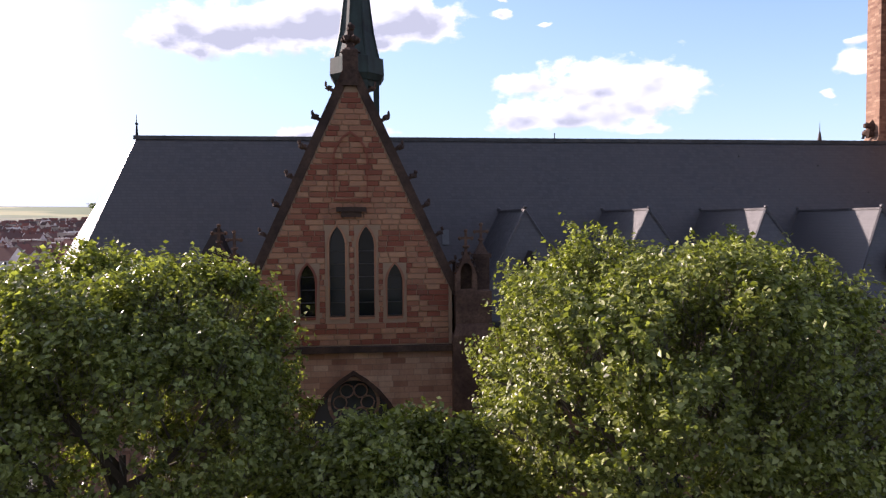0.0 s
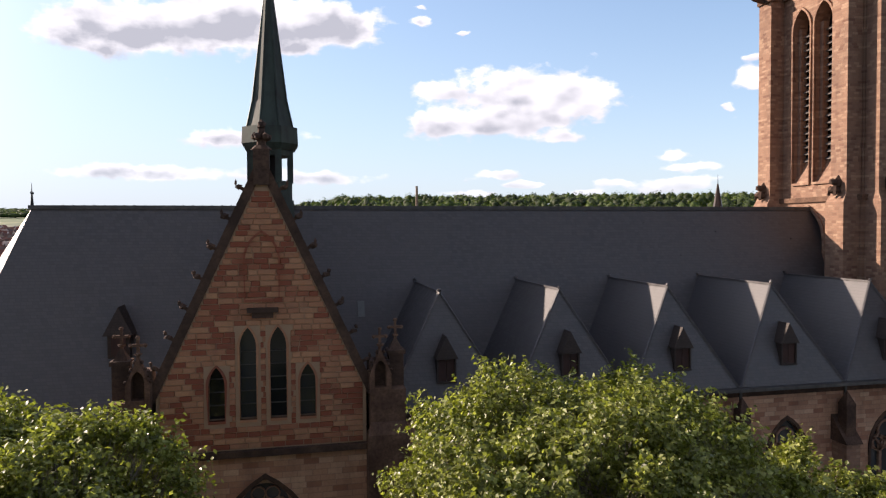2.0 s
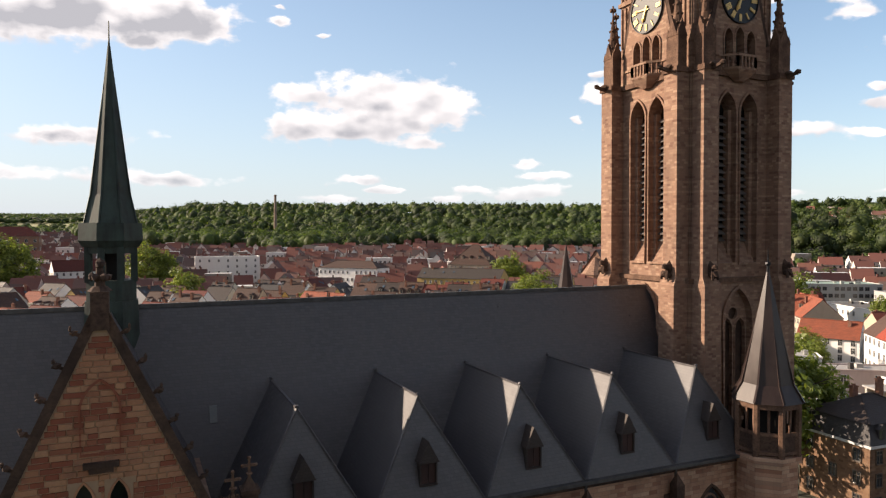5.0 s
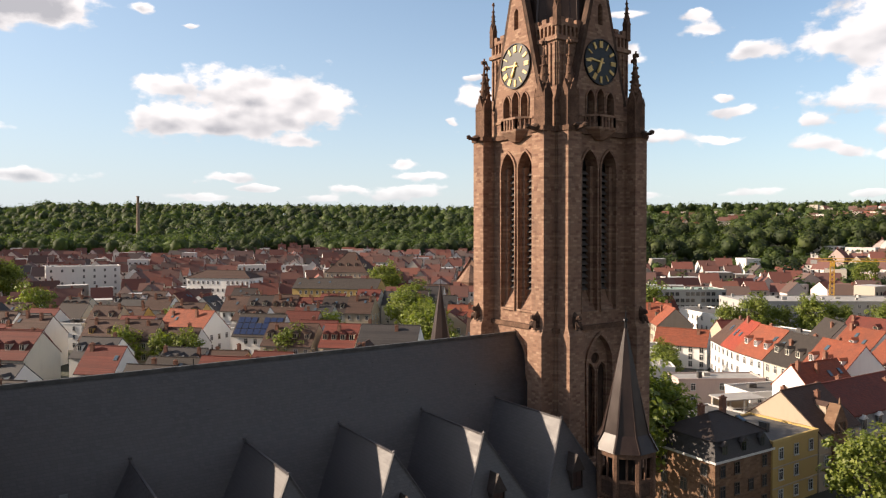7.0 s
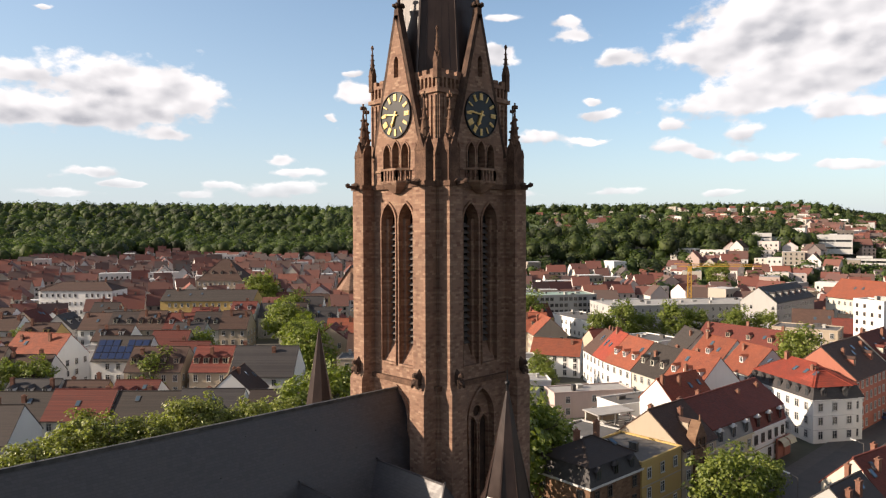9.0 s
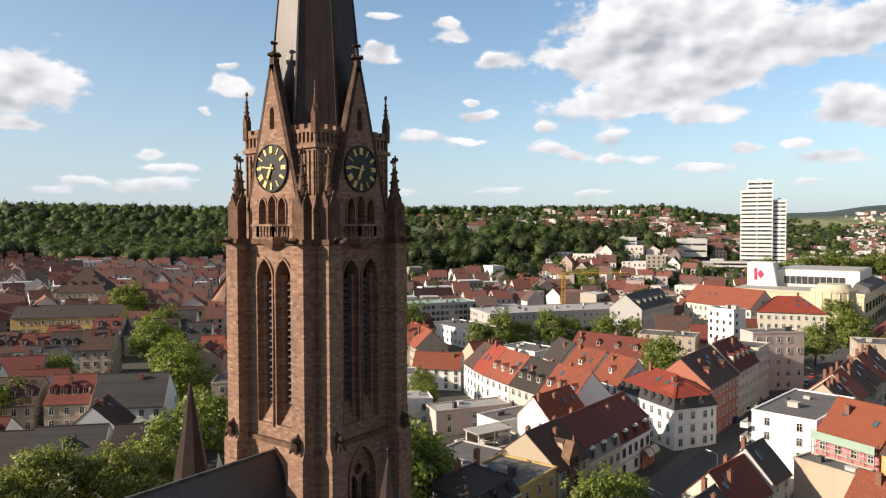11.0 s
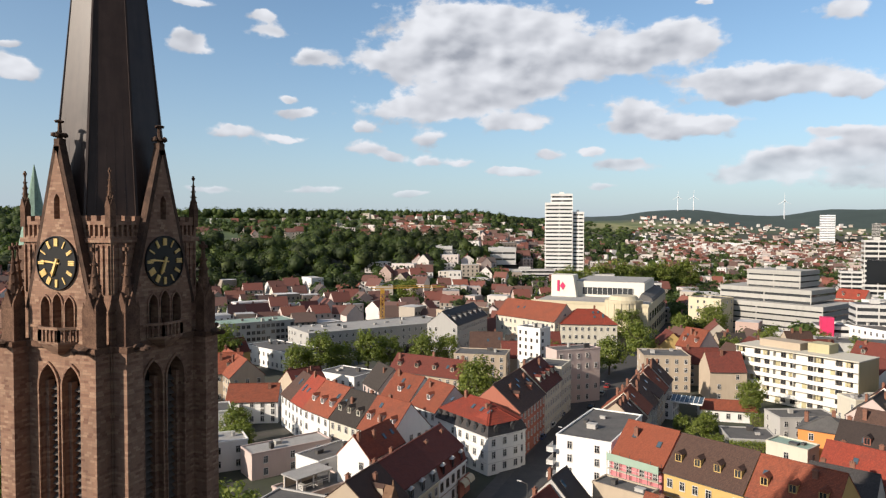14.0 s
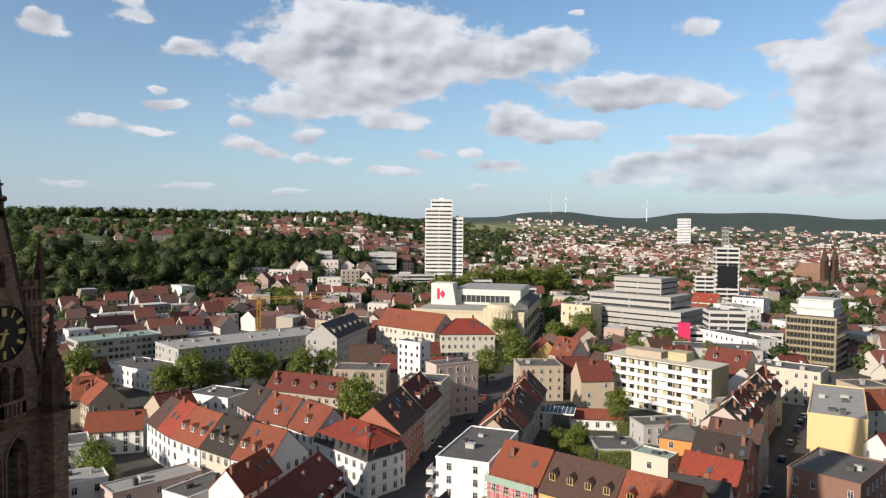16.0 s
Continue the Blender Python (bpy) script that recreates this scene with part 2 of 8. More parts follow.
def sandstone(name, dark, mid, light, width=0.62, height=0.25, soot=0.35):
    m = Nodes(name)
    rnd, joint = m.courses(width, height)
    grain = m.noise(9.0, 5, 0.65)
    stain = m.noise(0.32, 4, 0.6)
    col = m.ramp(rnd, (0.0, dark), (0.3, mid), (0.65, mid), (1.0, light))
    col = m.mix(m.math("MULTIPLY", m.math("SUBTRACT", grain, 0.4), 0.7, clamp=True), col, tuple(c * 0.55 for c in dark))
    # soot runs down in streaks
    _, x, y, z, _ = m.pos()
    streak = m.noise(0.9, 4, 0.6, m.xyz(m.math("MULTIPLY", x, 1.0), y, m.math("MULTIPLY", z, 0.18)))
    sootm = m.math("MULTIPLY", m.math("SUBTRACT", m.math("ADD", streak, m.math("MULTIPLY", stain, 0.6)), 0.72), 3.0 * soot, clamp=True)
    col = m.mix(sootm, col, (0.055, 0.04, 0.034))
    col = m.mix(m.math("MULTIPLY", joint, 0.36), col, (0.17, 0.125, 0.1))
    height_ = m.math("SUBTRACT", m.math("ADD", m.math("MULTIPLY", grain, 0.5), m.math("MULTIPLY", rnd, 0.6)), joint)
    return m.done(col, 0.9, 0.0, height_, 0.5, 0.03, 0.25)


STONE = sandstone("red_sandstone", (0.178, 0.095, 0.066), (0.265, 0.156, 0.106), (0.36, 0.235, 0.16), 0.46, 0.2)


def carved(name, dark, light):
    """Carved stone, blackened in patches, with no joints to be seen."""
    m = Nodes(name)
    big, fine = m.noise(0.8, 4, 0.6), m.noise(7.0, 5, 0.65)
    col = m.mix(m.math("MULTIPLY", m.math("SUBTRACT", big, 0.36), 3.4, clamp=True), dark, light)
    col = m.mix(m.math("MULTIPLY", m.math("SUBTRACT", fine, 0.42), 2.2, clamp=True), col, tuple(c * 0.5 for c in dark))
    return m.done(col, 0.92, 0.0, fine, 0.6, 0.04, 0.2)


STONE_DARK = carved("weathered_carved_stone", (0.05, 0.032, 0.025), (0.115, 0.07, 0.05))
STONE_CARVED = carved("brown_carved_stone", (0.085, 0.048, 0.034), (0.19, 0.112, 0.075))


def stone_piece(name, dark, light, joined=False):
    m = Nodes(name)
    r = m.pos()[4] if joined else m.obj_random()
    grain = m.noise(11.0, 5, 0.65)
    patch = m.noise(1.3, 3, 0.6)
    col = m.ramp(r, (0.0, dark), (0.3, dark), (0.5, tuple(0.5 * a + 0.5 * b for a, b in zip(dark, light))), (0.75, tuple(0.3 * a + 0.7 * b for a, b in zip(dark, light))), (1.0, light))
    col = m.mix(m.math("MULTIPLY", grain, 0.5), col, tuple(c * 0.6 for c in dark))
    col = m.mix(m.math("MULTIPLY", m.math("SUBTRACT", patch, 0.5), 1.8, clamp=True), col, (0.12, 0.075, 0.055))
    return m.done(col, 0.9, 0.0, grain, 0.5, 0.02, 0.25)


STONE_WALL = sandstone("red_church_wall", (0.3, 0.14, 0.088), (0.47, 0.265, 0.17), (0.6, 0.39, 0.26), 0.7, 0.28)
BLOCK = stone_piece("sandstone_block", (0.26, 0.082, 0.048), (0.52, 0.29, 0.165))
BLOCK_REST = stone_piece("sandstone_facing", (0.26, 0.082, 0.048), (0.52, 0.29, 0.165), True)
MORTAR = Nodes("lime_mortar")
MORTAR = MORTAR.done(MORTAR.mix(MORTAR.noise(3.0), (0.3, 0.195, 0.125), (0.38, 0.26, 0.17)), 0.95)


def slate(name, base, width=0.34, height=0.2, gloss=0.28, spec=0.6):
    m = Nodes(name)
    p, x, y, z, _ = m.pos()
    rnd, joint = m.courses(width, height)
    big = m.noise(0.22, 4, 0.6)
    col = m.mix(rnd, tuple(c * 0.78 for c in base), tuple(c * 1.22 for c in base))
    col = m.mix(m.math("MULTIPLY", m.math("SUBTRACT", big, 0.45), 1.4, clamp=True), col, (base[0] * 1.35, base[1] * 1.3, base[2] * 1.22))
    col = m.mix(m.math("MULTIPLY", joint, 0.3), col, tuple(c * 0.4 for c in base))
    rough = m.math("MULTIPLY_ADD", rnd, 0.18, gloss)
    return m.done(col, rough, 0.0, m.math("SUBTRACT", m.math("MULTIPLY", rnd, 0.7), joint), 0.35, 0.012, spec)


SLATE = slate("slate_shingles", (0.066, 0.06, 0.062), gloss=0.44, spec=0.68)
SLATE_BROWN = slate("brown_turret_slate", (0.045, 0.034, 0.03), 0.25, 0.16, 0.55, 0.25)


def metal(name, a, b, rough=0.5, metallic=0.6, spec=0.38):
    m = Nodes(name)
    big = m.noise(0.7, 5, 0.65)
    _, x, y, z, _ = m.pos()
    streak = m.noise(1.6, 4, 0.6, m.xyz(x, y, m.math("MULTIPLY", z, 0.12)))
    col = m.mix(m.math("MULTIPLY", m.math("SUBTRACT", m.math("ADD", big, streak), 0.75), 2.2, clamp=True), a, b)
    return m.done(col, m.math("MULTIPLY_ADD", big, 0.25, rough - 0.12), metallic, big, 0.15, 0.02, spec)


COPPER_GREEN = metal("green_copper", (0.016, 0.018, 0.016), (0.042, 0.062, 0.052), 0.6, 0.3)
PATINA = metal("pale_green_copper", (0.13, 0.2, 0.16), (0.2, 0.31, 0.25), 0.65, 0.0)
SPIRE_METAL = metal("brown_copper_sheet", (0.025, 0.016, 0.014), (0.043, 0.028, 0.024), 0.36, 0.0, 0.27)
LEAD = metal("grey_lead", (0.045, 0.043, 0.043), (0.1, 0.095, 0.09), 0.6, 0.2)
SHUTTER = metal("dark_red_brown_boards", (0.03, 0.014, 0.012), (0.06, 0.028, 0.022), 0.7, 0.0)


def plain(name, a, b=None, rough=0.8, metallic=0.0, scale=1.2, bump=0.1):
    m = Nodes(name)
    b = b or tuple(c * 0.82 for c in a)
    n = m.math("ADD", m.math("MULTIPLY", m.noise(scale, 5, 0.6), 0.65), m.math("MULTIPLY", m.noise(scale * 9, 3, 0.6), 0.35))
    col = m.mix(m.math("MULTIPLY", m.math("SUBTRACT", n, 0.38), 3.2, clamp=True), a, b)
    return m.done(col, rough, metallic, n, bump, 0.02)


IRON = plain("black_iron", (0.02, 0.02, 0.022), rough=0.5, metallic=0.6)
GOLD = plain("gilded_metal", (0.8, 0.55, 0.2), (0.62, 0.42, 0.14), 0.5, 0.1)
DIAL = Nodes("glossy_black_dial")
DIAL = DIAL.done((0.005, 0.005, 0.005), 0.42, 0.0, spec=0.34)
GLASS = Nodes("dark_window_glass")
GLASS = GLASS.done(GLASS.mix(GLASS.obj_random(), (0.012, 0.014, 0.017), (0.05, 0.055, 0.06)), 0.08, 0.0, spec=0.6)
# near-black colour stands in for the shade inside openings
VOID = plain("interior_shade_black", (0.012, 0.01, 0.009), rough=1.0)


def render_wall(name, a, dirt=0.5):
    """Painted plaster with rain streaks."""
    m = Nodes(name)
    _, x, y, z, _ = m.pos()
    streak = m.noise(0.7, 4, 0.6, m.xyz(x, y, m.math("MULTIPLY", z, 0.25)))
    fine = m.noise(8.0, 4, 0.6)
    tone = m.math("MULTIPLY_ADD", m.obj_random(), 0.16, 0.9)
    col = m.mix(m.math("MULTIPLY", m.math("SUBTRACT", streak, 0.5), dirt * 2.2, clamp=True), a, tuple(c * 0.62 for c in a))
    col = m.mix(1.0, col, m.xyz(tone, tone, tone), "MULTIPLY")
    return m.done(col, 0.88, 0.0, fine, 0.12, 0.01)


def tile_roof(name, a, b, dirt=(0.06, 0.045, 0.04), amount=0.5, row=0.32):
    """Clay tiles: rows that follow the height, mottled from tile to tile."""
    m = Nodes(name)
    rnd, joint = m.courses(0.26, row * 0.62)
    patch = m.noise(0.35, 5, 0.65)
    mott = m.noise(2.2, 4, 0.7)
    col = m.mix(rnd, a, b)
    col = m.mix(m.math("MULTIPLY", m.math("SUBTRACT", m.math("ADD", m.math("MULTIPLY", patch, 0.6), m.math("MULTIPLY", mott, 0.5)), 0.5), 2.6 * amount, clamp=True), col, dirt)
    tone = m.math("MULTIPLY_ADD", m.obj_random(), 0.36, 0.8)
    col = m.mix(1.0, col, m.xyz(tone, tone, tone), "MULTIPLY")
    col = m.mix(m.math("MULTIPLY", joint, 0.35), col, tuple(c * 0.3 for c in a))
    return m.done(col, 0.82, 0.0, m.math("SUBTRACT", rnd, joint), 0.4, 0.02, 0.3)


WHITE = render_wall("white_plaster", (0.74, 0.73, 0.7), 0.3)
CREAM = render_wall("cream_plaster", (0.54, 0.505, 0.42))
YELLOW = render_wall("yellow_plaster", (0.48, 0.33, 0.12))
PINK = render_wall("pink_plaster", (0.5, 0.4, 0.365))
ROSE = render_wall("rose_plaster", (0.6, 0.22, 0.24))
GREYW = render_wall("grey_plaster", (0.4, 0.39, 0.37))
OCHRE = render_wall("orange_plaster", (0.6, 0.24, 0.07))
BUFF = render_wall("buff_plaster", (0.42, 0.345, 0.26))
TERRA = render_wall("brick_red_plaster", (0.34, 0.125, 0.082))
OLIVE = render_wall("olive_yellow_plaster", (0.42, 0.38, 0.23))
BRICKY = render_wall("brown_brick_wall", (0.2, 0.115, 0.085), 0.7)
BROWNSTONE = sandstone("brown_house_stone", (0.13, 0.072, 0.042), (0.19, 0.11, 0.066), (0.25, 0.155, 0.095), 0.7, 0.3, 0.2)
CONCRETE = render_wall("grey_concrete", (0.37, 0.36, 0.335), 0.7)
LIGHT_STONE = render_wall("light_stone_cladding", (0.55, 0.49, 0.35), 0.3)
PALE_STONE = render_wall("pale_stone_cladding", (0.68, 0.65, 0.57), 0.3)
MAGENTA = plain("magenta_panel", (0.62, 0.03, 0.12))
SANDPLASTER = render_wall("sand_yellow_wall", (0.66, 0.5, 0.25), 0.3)

RED_TILE = tile_roof("red_roof_tiles", (0.31, 0.056, 0.032), (0.21, 0.042, 0.026), amount=0.6)
ORANGE_TILE = tile_roof("orange_roof_tiles", (0.28, 0.08, 0.042), (0.19, 0.056, 0.032), amount=0.65)
BROWN_TILE = tile_roof("brown_roof_tiles", (0.1, 0.057, 0.043), (0.068, 0.041, 0.032), amount=0.5)
BROWNRED_TILE = tile_roof("rust_roof_tiles", (0.25, 0.07, 0.036), (0.2, 0.056, 0.03), amount=0.2)
OLD_TILE = tile_roof("old_dark_red_tiles", (0.175, 0.045, 0.032), (0.115, 0.034, 0.026), amount=0.36)
GREY_TILE = tile_roof("grey_brown_roof_tiles", (0.056, 0.046, 0.04), (0.04, 0.034, 0.03), amount=0.4)
DARK_SLATE = slate("dark_house_slate", (0.05, 0.046, 0.046), 0.3, 0.2, 0.55, 0.25)
FLAT_ROOF = plain("grey_roofing_felt", (0.125, 0.118, 0.112), (0.075, 0.073, 0.07), 0.9, scale=0.35)
GRAVEL_ROOF = plain("pale_gravel_roof", (0.36, 0.35, 0.33), (0.26, 0.25, 0.24), 0.9, scale=0.4)
GREEN_METAL = plain("pale_green_roof_sheet", (0.3, 0.4, 0.32), (0.24, 0.33, 0.27), 0.6, scale=0.5)
ZINC = plain("grey_zinc_cladding", (0.17, 0.175, 0.17), (0.11, 0.115, 0.115), 0.6, scale=0.8)
SOLAR = Nodes("blue_solar_cells")
SOLAR = SOLAR.done((0.02, 0.03, 0.075), 0.12, 0.0, spec=0.7)
FRAME = plain("white_window_frame", (0.58, 0.57, 0.55), rough=0.5)
FRAME_DARK = plain("brown_window_frame", (0.12, 0.09, 0.07), rough=0.5)
CHIMNEY_BRICK = sandstone("chimney_brick", (0.2, 0.08, 0.05), (0.26, 0.11, 0.07), (0.3, 0.15, 0.1), 0.25, 0.08, 0.4)
CHIMNEY_PALE = sandstone("pale_chimney_brick", (0.22, 0.15, 0.11), (0.3, 0.22, 0.165), (0.36, 0.28, 0.22), 0.5, 0.2, 0.3)
YELLOW_STEEL = plain("yellow_crane_paint", (0.45, 0.25, 0.03), rough=0.5)
TURBINE = plain("white_turbine_paint", (0.75, 0.76, 0.78), rough=0.5)
ASPHALT = plain("asphalt", (0.05, 0.05, 0.052), (0.075, 0.072, 0.07), 0.9, scale=0.3)
PAVING = plain("grey_paving", (0.09, 0.084, 0.079), (0.062, 0.058, 0.055), 0.9, scale=0.8)
BARK = plain("grey_brown_bark", (0.1, 0.075, 0.055), (0.06, 0.045, 0.035), 0.95, scale=4.0, bump=0.6)


def ground_material():
    m = Nodes("town_ground")
    a = m.noise(0.02, 4, 0.6)
    b = m.noise(0.25, 4, 0.65)
    col = m.mix(m.math("MULTIPLY", m.math("SUBTRACT", a, 0.44), 7.0, clamp=True), (0.045, 0.052, 0.03), (0.06, 0.055, 0.048))
    col = m.mix(m.math("MULTIPLY", m.math("SUBTRACT", b, 0.45), 3.0, clamp=True), col, (0.035, 0.04, 0.025))
    # open fields on the far heights
    _, x, y, z, _ = m.pos()
    far = m.math("MULTIPLY", m.math("SUBTRACT", z, 32.0), 0.06, clamp=True)
    f = m.noise(0.004, 2, 0.5)
    field = m.mix(m.math("MULTIPLY", m.math("SUBTRACT", f, 0.47), 9.0, clamp=True), (0.08, 0.12, 0.04), (0.24, 0.235, 0.1))
    dist = m.math("SQRT", m.math("ADD", m.math("MULTIPLY", x, x), m.math("MULTIPLY", y, y)))
    ridge = m.math("MULTIPLY", m.math("SUBTRACT", dist, 2900.0), 0.004, clamp=True)
    east = m.math("MULTIPLY", m.math("SUBTRACT", m.math("DIVIDE", x, m.math("MAXIMUM", dist, 1.0)), -2.0), 40.0, clamp=True)
    # far woods, colour tinted blue-green in place of distance haze
    wood = m.mix(m.noise(0.009, 5, 0.7), (0.018, 0.034, 0.03), (0.05, 0.076, 0.066))
    return m.done(m.mix(m.math("MULTIPLY", ridge, east), m.mix(far, col, field), wood), 0.95, 0.0, b, 0.2, 0.1)


GROUND_MAT = ground_material()


def leaf_material(name, a, b, c, gloss=0.5, patch_scale=0.5, patch_dark=1.0):
    """Leaves: each one its own tone, some light shining through."""
    m = Nodes(name)
    p, x, y, z, island = m.pos()
    tone = m.ramp(island, (0.0, a), (0.55, b), (1.0, c))
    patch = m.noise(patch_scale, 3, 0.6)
    # woods: broad dark patches, tree tones plus a cloud-shadow look in the colour
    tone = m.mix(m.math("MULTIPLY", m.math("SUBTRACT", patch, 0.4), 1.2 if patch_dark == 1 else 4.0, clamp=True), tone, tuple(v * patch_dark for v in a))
    m.put(tone, m.bsdf.inputs["Base Color"])
    m.bsdf.inputs["Roughness"].default_value = gloss
    tr = m.n.new("ShaderNodeBsdfTranslucent")
    m.l.new(m.mix(1.0, tone, (1.25, 1.35, 0.5), "MULTIPLY"), tr.inputs["Color"])
    ms = m.n.new("ShaderNodeMixShader")
    ms.inputs[0].default_value = 0.4
    m.l.new(m.bsdf.outputs[0], ms.inputs[1])
    m.l.new(tr.outputs[0], ms.inputs[2])
    m.l.new(ms.outputs[0], m.n["Material Output"].inputs["Surface"])
    return m.mat


LEAF_NEAR = leaf_material("linden_leaves", (0.08, 0.092, 0.016), (0.2, 0.222, 0.04), (0.44, 0.46, 0.17), 0.42)
LEAF_TOWN = leaf_material("town_tree_leaves", (0.084, 0.116, 0.02), (0.17, 0.21, 0.036), (0.27, 0.3, 0.066), 0.55)
LEAF_DARK = leaf_material("copper_beech_leaves", (0.035, 0.022, 0.02), (0.05, 0.03, 0.024), (0.07, 0.045, 0.03), 0.6)
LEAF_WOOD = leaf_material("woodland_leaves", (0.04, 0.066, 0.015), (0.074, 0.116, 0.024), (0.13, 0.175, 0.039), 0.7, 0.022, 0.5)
LEAF_PARK = leaf_material("park_tree_leaves", (0.034, 0.056, 0.014), (0.066, 0.1, 0.023), (0.13, 0.165, 0.037), 0.7, 0.03, 0.35)
BRONZE = plain("bronze_cladding", (0.3, 0.25, 0.16), (0.2, 0.17, 0.12), 0.5, 0.3)

# ---- building kit ----
class Shape:
    """Vertices and faces of one mesh part."""

    def __init__(self):
        self.v, self.f, self.mi = [], [], []

    def add(self, verts, faces, slot=0):
        k = len(self.v)
        self.v += [tuple(p) for p in verts]
        self.f += [tuple(k + i for i in f) for f in faces]
        self.mi += [slot] * len(faces)
        return self

    def hexa(self, low, high, slot=0):
        """A closed solid between two rings of the same number of corners."""
        n = len(low)
        faces = [tuple(reversed(range(n))), tuple(range(n, 2 * n))]
        faces += [(i, (i + 1) % n, n + (i + 1) % n, n + i) for i in range(n)]
        return self.add([*low, *high], faces, slot)

    def box(self, x0, x1, y0, y1, z0, z1, slot=0):
        ring = lambda z: [(x0, y0, z), (x1, y0, z), (x1, y1, z), (x0, y1, z)]  # noqa: E731
        return self.hexa(ring(z0), ring(z1), slot)

    def ring(self, cx, cy, r0, r1, z0, z1, n=8, turn=0.0, slot=0):
        """A tapered prism; r1 = 0 gives a point."""
        def corner(i, r, z):
            a = 2 * math.pi * (i + turn) / n
            return (cx + r * math.cos(a), cy + r * math.sin(a), z)
        low = [corner(i, r0, z0) for i in range(n)]
        if r1 <= 0:
            faces = [tuple(reversed(range(n)))] + [(i, (i + 1) % n, n) for i in range(n)]
            return self.add([*low, (cx, cy, z1)], faces, slot)
        return self.hexa(low, [corner(i, r1, z1) for i in range(n)], slot)

    def bar(self, a, b, w, slot=0, w2=None):
        """A square bar from a to b."""
        a, b = Vector(a), Vector(b)
        d = (b - a).normalized()
        s = d.cross(Vector((0, 0, 1)))
        s = s.normalized() if s.length > 1e-4 else Vector((1, 0, 0))
        t = s.cross(d)
        w2 = w if w2 is None else w2
        low = [a + (s * i + t * j) * w / 2 for i, j in ((-1, -1), (1, -1), (1, 1), (-1, 1))]
        high = [b + (s * i + t * j) * w2 / 2 for i, j in ((-1, -1), (1, -1), (1, 1), (-1, 1))]
        return self.hexa(low, high, slot)

    def lump(self, c, r, seed=0, squash=(1, 1, 1), rough=0.3, slot=0):
        """A rough knob of carved stone or foliage."""
        rng = random.Random(seed)
        bm = bmesh.new()
        bmesh.ops.create_icosphere(bm, subdivisions=1, radius=r)
        vs = [(c[0] + p.co.x * squash[0] * (1 + rng.uniform(-rough, rough)), c[1] + p.co.y * squash[1] * (1 + rng.uniform(-rough, rough)),
               c[2] + p.co.z * squash[2] * (1 + rng.uniform(-rough, rough))) for p in bm.verts]
        fs = [tuple(v.index for v in f.verts) for f in bm.faces]
        bm.free()
        return self.add(vs, fs, slot)

    def mapped(self, f):
        self.v = [tuple(f(*p)) for p in self.v]
        return self

    def mesh(self, name, *mats):
        me = bpy.data.meshes.new(name)
        me.from_pydata(self.v, [], self.f)
        for m in mats:
            me.materials.append(m)
        if len(mats) > 1:
            me.polygons.foreach_set("material_index", self.mi)
        me.update()
        bm = bmesh.new()
        bm.from_mesh(me)
        bmesh.ops.recalc_face_normals(bm, faces=bm.faces)
        bm.to_mesh(me)
        bm.free()
        return me


def thing(name, label, category, group="", kind="", at=(0, 0, 0), turn=0.0):
    ob = new(name)
    ob.empty_display_size = 0.2
    ob.matrix_basis = pose(*at, 0, 0, turn)
    return tagged(ob, label, category, group, kind)


def part(name, shape, material, parent, label=""):
    mats = material if isinstance(material, (list, tuple)) else (material,)
    me = shape if isinstance(shape, bpy.types.Mesh) else shape.mesh(name, *mats)
    ob = new(name, me)
    ob.parent = parent
    return tagged(ob, label)


def arch(cx, z0, w, h, n=7, point=1.0):
    """The outline of a pointed opening: centre, sill, width, full height."""
    rise = min(h * 0.6, w * 0.5 * (0.75 + point))
    spring = z0 + h - rise
    r = (rise * rise + w * w / 4) / w
    top = math.atan2(rise, r - w / 2)
    side = [(w / 2 - r + r * math.cos(top * i / n), spring + r * math.sin(top * i / n)) for i in range(1, n)]
    pts = [(cx - w / 2, z0), (cx + w / 2, z0), (cx + w / 2, spring)] + [(cx + x, z) for x, z in side] + [(cx, z0 + h)]
    pts += [(cx - x, z) for x, z in reversed(side)] + [(cx - w / 2, spring)]
    return pts


def disc(cx, cz, r, n=24):
    return [(cx + r * math.cos(2 * math.pi * i / n), cz + r * math.sin(2 * math.pi * i / n)) for i in range(n)]


def plate(outline, holes, depth, to=None):
    """An upright slab with openings through it, front at y = 0, back at y = depth. to: maps (x, y, z) into place."""
    bm = bmesh.new()
    edges = []
    for loop in (outline, *holes):
        vs = [bm.verts.new((x, 0, z)) for x, z in loop]
        edges += [bm.edges.new((vs[i], vs[(i + 1) % len(vs)])) for i in range(len(vs))]
    bmesh.ops.triangle_fill(bm, use_beauty=True, use_dissolve=False, edges=edges)
    bm.verts.index_update()
    s = Shape()
    front = [tuple(v.co) for v in bm.verts]
    tris = [tuple(v.index for v in f.verts) for f in bm.faces]
    bm.free()
    n = len(front)
    sides, k = [], 0
    for loop in (outline, *holes):
        m = len(loop)
        sides += [(k + i, k + (i + 1) % m, n + k + (i + 1) % m, n + k + i) for i in range(m)]
        k += m
    s.add(front + [(x, depth, z) for x, _, z in front], tris + [tuple(n + i for i in reversed(t)) for t in tris] + sides)
    return s.mapped(to) if to else s


def slab(outline, y0, y1, to=None):
    """A solid upright slab of any outline."""
    s = Shape().hexa([(x, y0, z) for x, z in outline], [(x, y1, z) for x, z in outline])
    return s.mapped(to) if to else s


